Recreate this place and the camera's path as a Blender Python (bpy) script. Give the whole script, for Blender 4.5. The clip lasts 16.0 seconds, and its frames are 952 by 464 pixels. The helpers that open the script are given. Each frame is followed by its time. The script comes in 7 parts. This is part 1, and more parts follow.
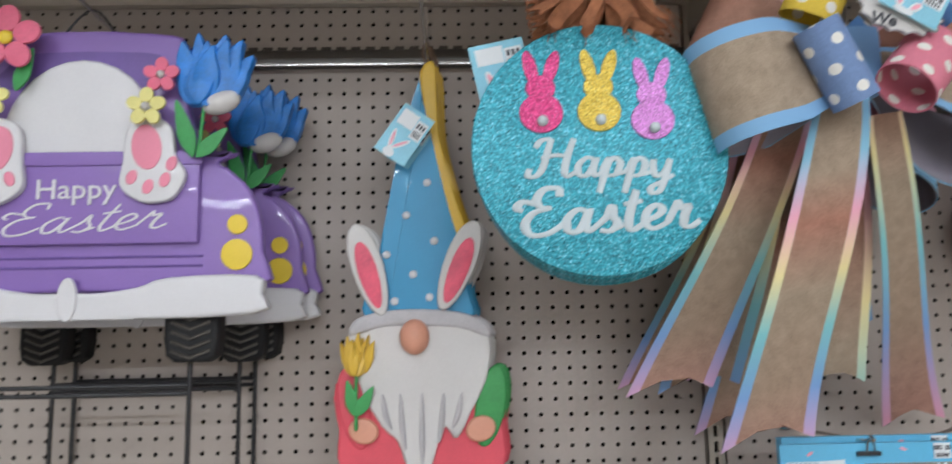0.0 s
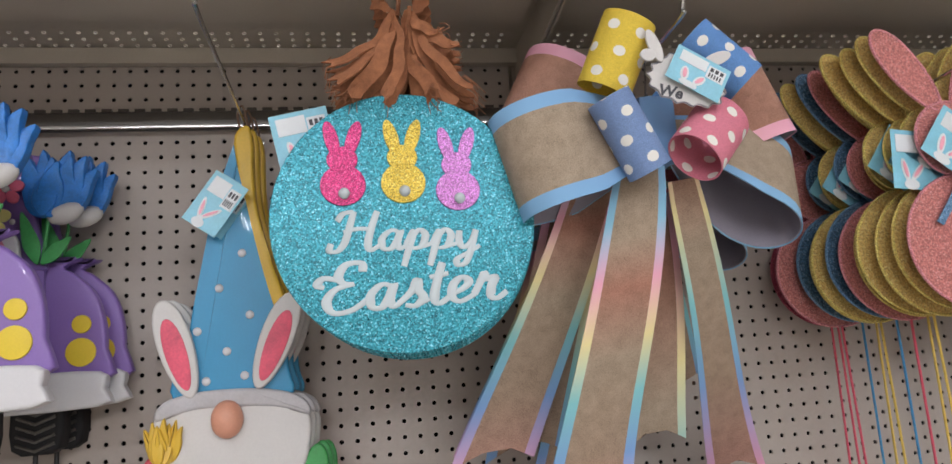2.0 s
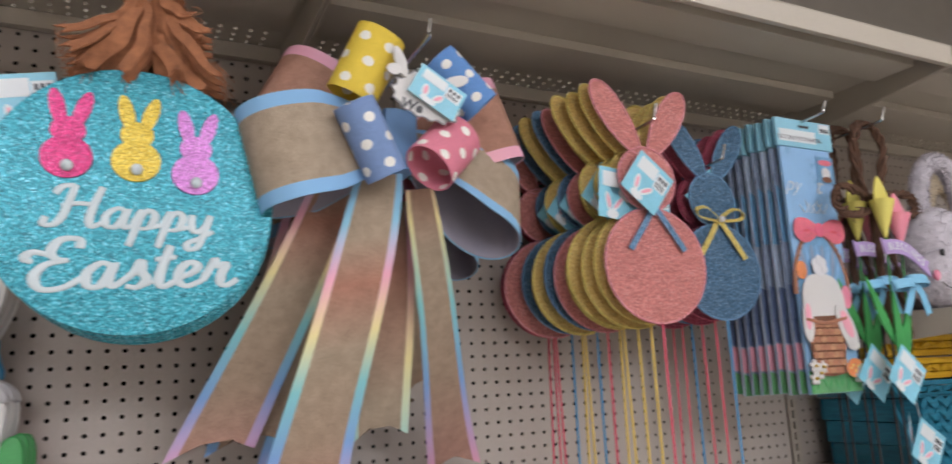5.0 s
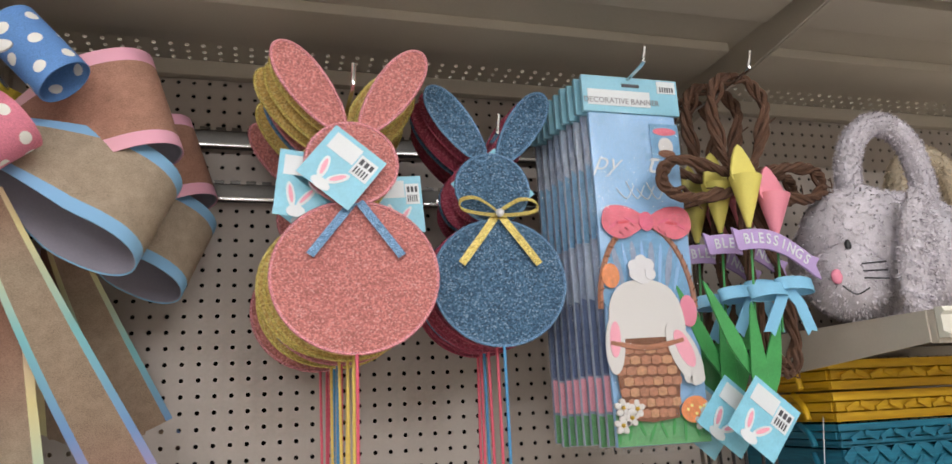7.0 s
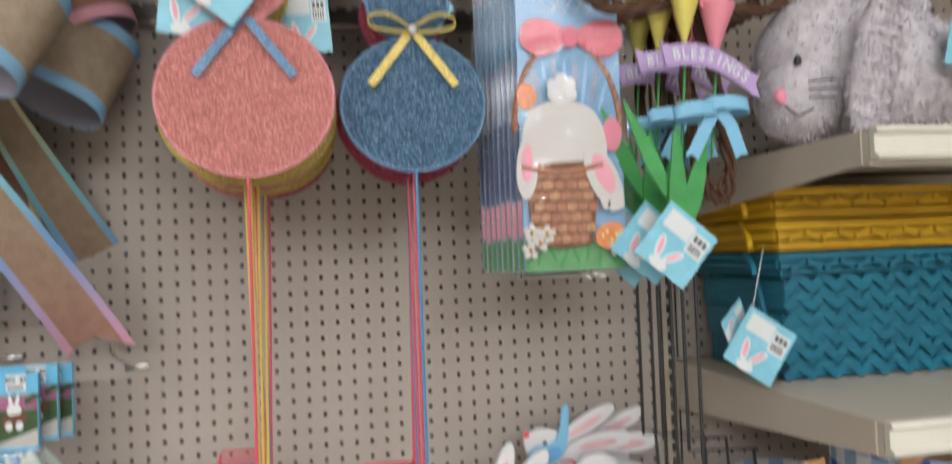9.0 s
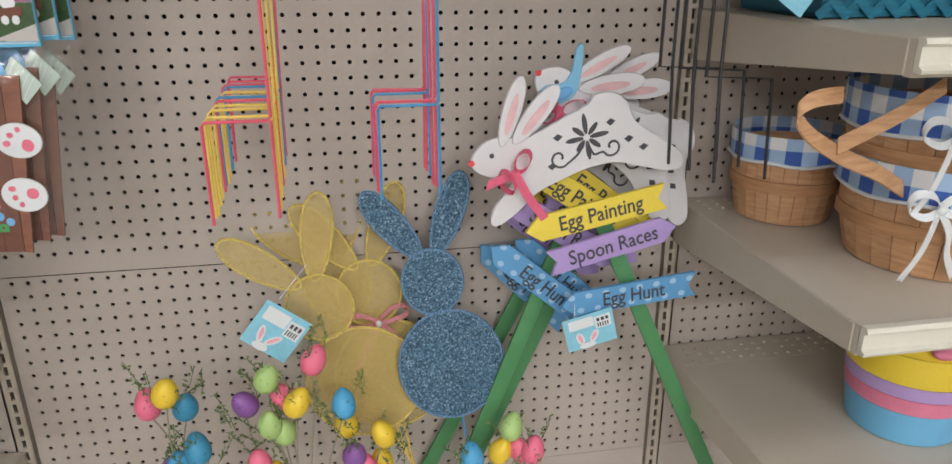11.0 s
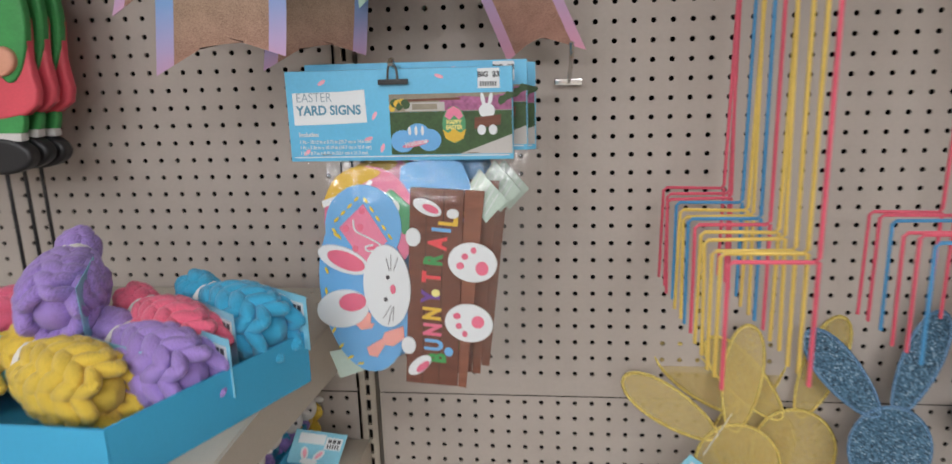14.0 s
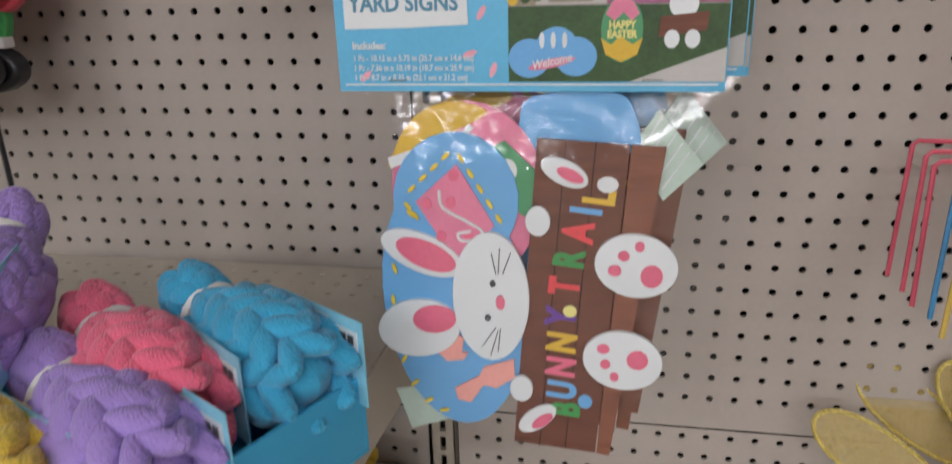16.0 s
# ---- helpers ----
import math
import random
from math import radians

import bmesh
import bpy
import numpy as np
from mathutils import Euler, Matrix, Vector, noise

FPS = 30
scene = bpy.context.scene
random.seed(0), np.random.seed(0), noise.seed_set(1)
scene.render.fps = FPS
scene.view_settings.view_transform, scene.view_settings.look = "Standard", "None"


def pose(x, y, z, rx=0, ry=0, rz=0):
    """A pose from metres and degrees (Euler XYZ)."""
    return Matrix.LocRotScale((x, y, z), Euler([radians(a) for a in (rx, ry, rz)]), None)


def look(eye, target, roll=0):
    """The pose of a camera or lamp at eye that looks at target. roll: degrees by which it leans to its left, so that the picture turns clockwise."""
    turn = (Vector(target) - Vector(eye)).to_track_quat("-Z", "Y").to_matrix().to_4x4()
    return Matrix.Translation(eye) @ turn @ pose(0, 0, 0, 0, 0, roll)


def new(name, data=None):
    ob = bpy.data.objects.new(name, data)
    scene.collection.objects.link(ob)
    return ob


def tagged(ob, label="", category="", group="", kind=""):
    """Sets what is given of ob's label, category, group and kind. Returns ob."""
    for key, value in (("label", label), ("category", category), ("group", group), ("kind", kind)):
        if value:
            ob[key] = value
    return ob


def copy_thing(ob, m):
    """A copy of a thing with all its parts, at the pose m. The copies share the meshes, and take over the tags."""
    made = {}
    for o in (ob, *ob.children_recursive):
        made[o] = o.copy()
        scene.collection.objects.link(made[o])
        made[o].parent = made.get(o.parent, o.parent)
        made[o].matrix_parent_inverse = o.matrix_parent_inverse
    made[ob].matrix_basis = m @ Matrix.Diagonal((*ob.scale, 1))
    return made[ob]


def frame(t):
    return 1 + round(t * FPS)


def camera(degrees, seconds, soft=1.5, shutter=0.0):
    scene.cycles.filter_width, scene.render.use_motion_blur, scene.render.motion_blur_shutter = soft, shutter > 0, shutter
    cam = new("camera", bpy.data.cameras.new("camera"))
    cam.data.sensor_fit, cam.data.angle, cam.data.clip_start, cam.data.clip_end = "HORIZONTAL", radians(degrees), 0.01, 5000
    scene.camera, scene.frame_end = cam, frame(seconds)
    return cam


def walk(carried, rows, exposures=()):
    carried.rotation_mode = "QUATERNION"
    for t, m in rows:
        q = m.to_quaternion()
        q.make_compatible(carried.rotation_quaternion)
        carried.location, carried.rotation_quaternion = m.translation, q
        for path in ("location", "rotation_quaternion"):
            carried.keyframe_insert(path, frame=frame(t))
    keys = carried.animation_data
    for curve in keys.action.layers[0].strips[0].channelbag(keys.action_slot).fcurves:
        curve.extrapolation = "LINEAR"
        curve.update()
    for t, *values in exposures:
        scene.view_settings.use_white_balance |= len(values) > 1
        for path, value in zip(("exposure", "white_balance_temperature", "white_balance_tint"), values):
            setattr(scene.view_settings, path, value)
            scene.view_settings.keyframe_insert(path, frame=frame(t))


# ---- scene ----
cam = camera(65.4, 16.0, 1.5, 0.35)
PATH = [
    (0, (0.044, 0.016, 1.532), (0.093, 1.997, 1.809), -1.1),
    (0.5, (0.087, 0.016, 1.563), (0.276, 1.972, 1.932), -1.8),
    (1, (0.11, 0.022, 1.568), (0.317, 1.97, 1.974), -2.3),
    (1.5, (0.145, 0.033, 1.567), (0.424, 1.972, 1.972), -2.4),
    (2, (0.16, 0.027, 1.575), (0.484, 1.966, 1.94), -4.0),
    (2.5, (0.155, 0.025, 1.576), (0.513, 1.952, 1.973), -3.3),
    (3, (0.155, 0.022, 1.574), (0.51, 1.952, 1.962), -3.4),
    (3.5, (0.157, 0.023, 1.573), (0.522, 1.957, 1.928), -3.3),
    (4, (0.164, 0.02, 1.565), (0.594, 1.934, 1.954), -2.2),
    (4.5, (0.162, 0.0, 1.571), (0.868, 1.828, 1.973), -2.4),
    (5, (0.195, -0.026, 1.534), (1.084, 1.723, 1.923), -2.6),
    (5.2, (0.252, -0.035, 1.529), (1.186, 1.685, 1.943), -3.3),
    (7.3, (0.942, 0.012, 1.541), (1.424, 1.898, 2.002), -2.4),
    (7.5, (0.964, 0.006, 1.552), (1.42, 1.902, 1.996), -2.2),
    (8, (1.066, -0.004, 1.564), (1.438, 1.915, 1.984), -3.5),
    (8.5, (1.092, -0.012, 1.548), (1.442, 1.911, 1.971), -3.7),
    (9, (1.092, 0.004, 1.51), (1.467, 1.969, 1.562), -2.2),
    (9.5, (1.074, 0.036, 1.458), (1.512, 1.946, 1.06), 0.6),
    (9.7, (1.078, 0.036, 1.448), (1.508, 1.915, 0.917), 0.0),
    (11.8, (1.084, 0.012, 1.363), (1.253, 1.876, 0.659), -0.8),
    (12, (1.065, 0.01, 1.373), (1.113, 1.902, 0.725), -2.8),
    (12.5, (1.003, -0.008, 1.39), (0.785, 1.895, 0.813), -1.7),
    (13, (0.991, -0.003, 1.391), (0.735, 1.895, 0.817), -1.5),
    (13.5, (0.91, 0.069, 1.395), (0.623, 1.969, 0.841), -1.6),
    (14, (0.768, 0.246, 1.403), (0.539, 2.17, 0.908), -1.8),
    (14.5, (0.679, 0.418, 1.386), (0.614, 2.341, 0.84), -0.7),
    (15, (0.649, 0.56, 1.385), (0.499, 2.49, 0.885), -1.7),
    (15.5, (0.639, 0.594, 1.38), (0.374, 2.496, 0.821), -1.5),
    (16, (0.652, 0.561, 1.355), (0.295, 2.413, 0.689), -1.6),
]
EXPOSURES = [(0, -0.08, 6000, 10), (1.0, -0.04, 6250, 13), (3.5, -0.07, 6300, 14), (5, -0.01, 6300, 15), (7.5, 0.16, 6500, 12), (8.5, 0.15, 6500, 12), (9.5, -0.02, 6500, 8), (11.8, -0.05, 6500, 12), (14, -0.1, 6400, 12), (15, -0.12, 6400, 12), (16, -0.29, 6420, 14)]
walk(cam, [(t, look(eye, target, roll)) for t, eye, target, roll in PATH], EXPOSURES)

# world: a dim indoor grey; the aisle is closed all round
world = bpy.data.worlds.new("world")
world.use_nodes = True
world.node_tree.nodes["Background"].inputs[0].default_value = (0.9, 0.95, 1.0, 1)
world.node_tree.nodes["Background"].inputs[1].default_value = 0.03
scene.world = world

LAMPS = [(-1.3, -1.15), (2.2, -1.15), (-1.3, -3.6), (2.2, -3.6), (-1.3, -6.4), (2.2, -6.4)]
LAMP_Z, LAMP_W = 3.46, 51.0
for lx, ly in LAMPS:
    ld = bpy.data.lights.new("fluorescent_light", "AREA")
    ld.shape, ld.size, ld.size_y, ld.energy, ld.color = "RECTANGLE", 2.4, 0.5, LAMP_W * (0.05 if ly > -2 else 0.8 if ly > -5 else 5.4), (0.97, 0.985, 1.0)
    new("fluorescent_light", ld).matrix_world = pose(lx, ly, LAMP_Z)



# ---- materials ----
def node(nt, kind, out=None, **ins):
    n = nt.nodes.new(kind)
    for k, v in ins.items():
        key = int(k[1:]) if k[0] == "_" and k[1:].isdigit() else k.replace("_", " ")
        if hasattr(v, "is_output"):
            nt.links.new(v, n.inputs[key])
        else:
            n.inputs[key].default_value = v
    return n


def blank(name):
    m = bpy.data.materials.new(name)
    m.use_nodes = True
    nt = m.node_tree
    return m, nt, nt.nodes["Principled BSDF"]


def rgb(c):
    return (c[0], c[1], c[2], 1.0)


def lin(h):
    """Linear colour from an sRGB hex string."""
    v = [int(h[i:i + 2], 16) / 255 for i in (0, 2, 4)]
    return tuple(a / 12.92 if a <= 0.04045 else ((a + 0.055) / 1.055) ** 2.4 for a in v)


def mathn(nt, op, a, b=None):
    n = nt.nodes.new("ShaderNodeMath")
    n.operation = op
    for i, v in enumerate((a, b)):
        if v is None:
            continue
        if hasattr(v, "is_output"):
            nt.links.new(v, n.inputs[i])
        else:
            n.inputs[i].default_value = v
    return n.outputs[0]


def mixc(nt, fac, a, b, kind="MIX"):
    n = nt.nodes.new("ShaderNodeMix")
    n.data_type, n.blend_type = "RGBA", kind
    for i, v in ((0, fac), (6, a), (7, b)):
        if hasattr(v, "is_output"):
            nt.links.new(v, n.inputs[i])
        else:
            n.inputs[i].default_value = v
    return n.outputs[2]


def ramp(nt, fac, stops):
    n = nt.nodes.new("ShaderNodeValToRGB")
    e = n.color_ramp.elements
    while len(e) < len(stops):
        e.new(0.5)
    for el, (p, c) in zip(e, stops):
        el.position, el.color = p, rgb(c) if len(c) == 3 else c
    nt.links.new(fac, n.inputs[0])
    return n.outputs[0]


def relief(nt, bsdf, height, strength, dist=0.001):
    b = node(nt, "ShaderNodeBump", Height=height, Strength=strength, Distance=dist)
    nt.links.new(b.outputs[0], bsdf.inputs["Normal"])


def paint(name, c, rough=0.55, metal=0.0, var=0.14, scale=14, bump=0.08, fine=300, coat=0.0):
    m, nt, b = blank(name)
    tc = nt.nodes.new("ShaderNodeTexCoord").outputs["Object"]
    big = node(nt, "ShaderNodeTexNoise", Vector=tc, Scale=scale, Detail=4).outputs[0]
    small = node(nt, "ShaderNodeTexNoise", Vector=tc, Scale=fine, Detail=3).outputs[0]
    f = mathn(nt, "ADD", mathn(nt, "MULTIPLY", big, 0.6), mathn(nt, "MULTIPLY", small, 0.4))
    lo, hi = [x * (1 - var) for x in c], [min(1, x * (1 + var)) for x in c]
    nt.links.new(ramp(nt, f, [(0.3, lo), (0.7, hi)]), b.inputs["Base Color"])
    b.inputs["Metallic"].default_value, b.inputs["Coat Weight"].default_value = metal, coat
    nt.links.new(mathn(nt, "ADD", mathn(nt, "MULTIPLY", big, 0.2), rough - 0.1), b.inputs["Roughness"])
    relief(nt, b, small, bump, 0.0006)
    return m


def glitter(name, c, size=1100, lift=1.0):
    m, nt, b = blank(name)
    tc = nt.nodes.new("ShaderNodeTexCoord").outputs["Object"]
    v = node(nt, "ShaderNodeTexVoronoi", Vector=tc, Scale=size)
    s = nt.nodes.new("ShaderNodeSeparateColor")
    nt.links.new(v.outputs["Color"], s.inputs[0])
    dark, bright = [x * 0.35 for x in c], [min(1, x * 1.5 * lift + 0.05) for x in c]
    col = ramp(nt, s.outputs[0], [(0.0, dark), (0.5, c), (0.9, bright), (1.0, [min(1, x * 1.6 + 0.3) for x in c])])
    nt.links.new(col, b.inputs["Base Color"])
    nt.links.new(mathn(nt, "ADD", mathn(nt, "MULTIPLY", s.outputs[1], 0.4), 0.25), b.inputs["Roughness"])
    b.inputs["Metallic"].default_value = 0.25
    relief(nt, b, s.outputs[2], 0.7, 0.0007)
    return m


def gauze(name, c, cover=0.75, size=700, spark=0.6):
    """A sheer glittered mesh fabric that lets part of what is behind show through."""
    m, nt, b = blank(name)
    tc = nt.nodes.new("ShaderNodeTexCoord").outputs["Object"]
    v = node(nt, "ShaderNodeTexVoronoi", Vector=tc, Scale=size * 0.9)
    s = nt.nodes.new("ShaderNodeSeparateColor")
    nt.links.new(v.outputs["Color"], s.inputs[0])
    big = node(nt, "ShaderNodeTexNoise", Vector=tc, Scale=25, Detail=3).outputs[0]
    col = ramp(nt, s.outputs[0], [(0.0, [x * 0.22 for x in c]), (0.45, c), (0.85, [min(1, x * 1.7 + 0.06) for x in c]),
                                  (1.0, [min(1, x * 1.6 + 0.35) for x in c])])
    nt.links.new(mixc(nt, spark, rgb(c), mixc(nt, mathn(nt, "MULTIPLY", big, 0.3), col, rgb([x * 0.7 for x in c]))), b.inputs["Base Color"])
    b.inputs["Roughness"].default_value, b.inputs["Metallic"].default_value = 0.45, 0.15
    w1 = node(nt, "ShaderNodeTexWave", Vector=tc, Scale=size / 4.2)
    w1.bands_direction = "X"
    w2 = node(nt, "ShaderNodeTexWave", Vector=tc, Scale=size / 4.2)
    w2.bands_direction = "Z"
    weave = mathn(nt, "MAXIMUM", w1.outputs[1], w2.outputs[1])
    relief(nt, b, mathn(nt, "ADD", weave, s.outputs[1]), 0.7, 0.0007)
    nt.links.new(mathn(nt, "MINIMUM", mathn(nt, "ADD", mathn(nt, "MULTIPLY", weave, 0.35), cover - 0.22), 1.0), b.inputs["Alpha"])
    return m


def clear_film(name, tint=(1, 1, 1), gloss=0.035):
    m, nt, b = blank(name)
    nt.nodes.remove(b)
    tc = nt.nodes.new("ShaderNodeTexCoord").outputs["Object"]
    n1 = node(nt, "ShaderNodeTexNoise", Vector=tc, Scale=22, Detail=3, Distortion=1.2).outputs[0]
    bump = node(nt, "ShaderNodeBump", Height=n1, Strength=0.5, Distance=0.006)
    gl = node(nt, "ShaderNodeBsdfGlossy", Roughness=0.08, Normal=bump.outputs[0])
    tr = node(nt, "ShaderNodeBsdfTransparent", Color=rgb(tint))
    mx = node(nt, "ShaderNodeMixShader", _0=gloss, _1=tr.outputs[0], _2=gl.outputs[0])
    nt.links.new(mx.outputs[0], nt.nodes["Material Output"].inputs[0])
    return m


def uv_xy(nt):
    s = nt.nodes.new("ShaderNodeSeparateXYZ")
    nt.links.new(nt.nodes.new("ShaderNodeUVMap").outputs[0], s.inputs[0])
    return s.outputs[0], s.outputs[1]


PASTEL = [(0.0, lin("7fa8d8")), (0.22, lin("8fc4dc")), (0.36, lin("e9a9bd")), (0.5, lin("eadca0")), (0.64, lin("86c8cc")), (0.8, lin("7fa4d6")), (1.0, lin("dfa0b8"))]
BLUSH = [(0.0, lin("b3a18c")), (0.26, lin("b09c86")), (0.38, lin("b4806c")), (0.55, lin("b3a08a")), (0.78, lin("b09882")), (0.95, lin("b58a7a"))]


def burlap(name):
    """Printed burlap ribbon: uv x runs along it (0 to 1), uv y across."""
    m, nt, b = blank(name)
    u, v = uv_xy(nt)
    tc = nt.nodes.new("ShaderNodeTexCoord").outputs["Object"]
    w = node(nt, "ShaderNodeTexNoise", Vector=tc, Scale=900, Detail=2).outputs[0]
    w2 = node(nt, "ShaderNodeTexNoise", Vector=tc, Scale=60, Detail=4).outputs[0]
    weave = mathn(nt, "ADD", mathn(nt, "MULTIPLY", w, 0.7), mathn(nt, "MULTIPLY", w2, 0.3))
    cloth = mixc(nt, 0.62, ramp(nt, u, BLUSH), ramp(nt, weave, [(0.36, (0.32, 0.3, 0.27)), (0.62, (1.0, 1.0, 1.0))]), "MULTIPLY")
    edge = mathn(nt, "GREATER_THAN", mathn(nt, "ABSOLUTE", mathn(nt, "SUBTRACT", v, 0.5)), 0.365)
    nt.links.new(mixc(nt, edge, cloth, ramp(nt, u, PASTEL)), b.inputs["Base Color"])
    b.inputs["Roughness"].default_value = 0.85
    relief(nt, b, w, 0.4, 0.0006)
    return m


def dotted(name, c, dot=(0.8, 0.78, 0.72), cell=0.036, size=0.21):
    """Fabric with printed dots; uv in metres."""
    m, nt, b = blank(name)
    u, v = uv_xy(nt)
    row = mathn(nt, "FLOOR", mathn(nt, "DIVIDE", v, cell * 0.85))
    uu = mathn(nt, "ADD", mathn(nt, "DIVIDE", u, cell), mathn(nt, "MULTIPLY", row, 0.5))
    fu = mathn(nt, "SUBTRACT", mathn(nt, "FRACT", uu), 0.5)
    fv = mathn(nt, "SUBTRACT", mathn(nt, "FRACT", mathn(nt, "DIVIDE", v, cell * 0.85)), 0.5)
    d = mathn(nt, "SQRT", mathn(nt, "ADD", mathn(nt, "MULTIPLY", fu, fu), mathn(nt, "MULTIPLY", fv, fv)))
    tc = nt.nodes.new("ShaderNodeTexCoord").outputs["Object"]
    w = node(nt, "ShaderNodeTexNoise", Vector=tc, Scale=1000, Detail=2).outputs[0]
    base = ramp(nt, w, [(0.3, [x * 0.75 for x in c]), (0.7, [min(1, x * 1.2) for x in c])])
    nt.links.new(mixc(nt, mathn(nt, "LESS_THAN", d, size), base, rgb(dot)), b.inputs["Base Color"])
    b.inputs["Roughness"].default_value = 0.8
    relief(nt, b, w, 0.3, 0.0005)
    return m


def gingham(name, c):
    m, nt, b = blank(name)
    u, v = uv_xy(nt)
    a = mathn(nt, "LESS_THAN", mathn(nt, "FRACT", mathn(nt, "DIVIDE", u, 0.05)), 0.5)
    d = mathn(nt, "LESS_THAN", mathn(nt, "FRACT", mathn(nt, "DIVIDE", v, 0.05)), 0.5)
    f = mathn(nt, "MULTIPLY", mathn(nt, "ADD", a, d), 0.5)
    nt.links.new(ramp(nt, f, [(0.0, (0.75, 0.76, 0.78)), (0.5, lin("9db9da")), (1.0, c)]), b.inputs["Base Color"])
    b.inputs["Roughness"].default_value = 0.85
    tc = nt.nodes.new("ShaderNodeTexCoord").outputs["Object"]
    relief(nt, b, node(nt, "ShaderNodeTexNoise", Vector=tc, Scale=40, Detail=4).outputs[0], 0.5, 0.004)
    return m


def timber(name, c, c2, scale=6, rough=0.6):
    m, nt, b = blank(name)
    tc = nt.nodes.new("ShaderNodeTexCoord").outputs["Object"]
    rnd = nt.nodes.new("ShaderNodeObjectInfo").outputs["Random"]
    mp = node(nt, "ShaderNodeMapping", Vector=tc, Scale=(1, 1, 8))
    g = node(nt, "ShaderNodeTexNoise", Vector=mp.outputs[0], Scale=scale * 6, Detail=5, Distortion=0.6).outputs[0]
    col = ramp(nt, g, [(0.3, c2), (0.7, c)])
    nt.links.new(mixc(nt, mathn(nt, "MULTIPLY", rnd, 0.35), col, rgb([x * 0.7 for x in c])), b.inputs["Base Color"])
    b.inputs["Roughness"].default_value = rough
    relief(nt, b, g, 0.3, 0.001)
    return m


def glow(name, c, strength):
    m, nt, b = blank(name)
    b.inputs["Emission Color"].default_value, b.inputs["Emission Strength"].default_value = rgb(c), strength
    b.inputs["Base Color"].default_value = rgb(c)
    return m


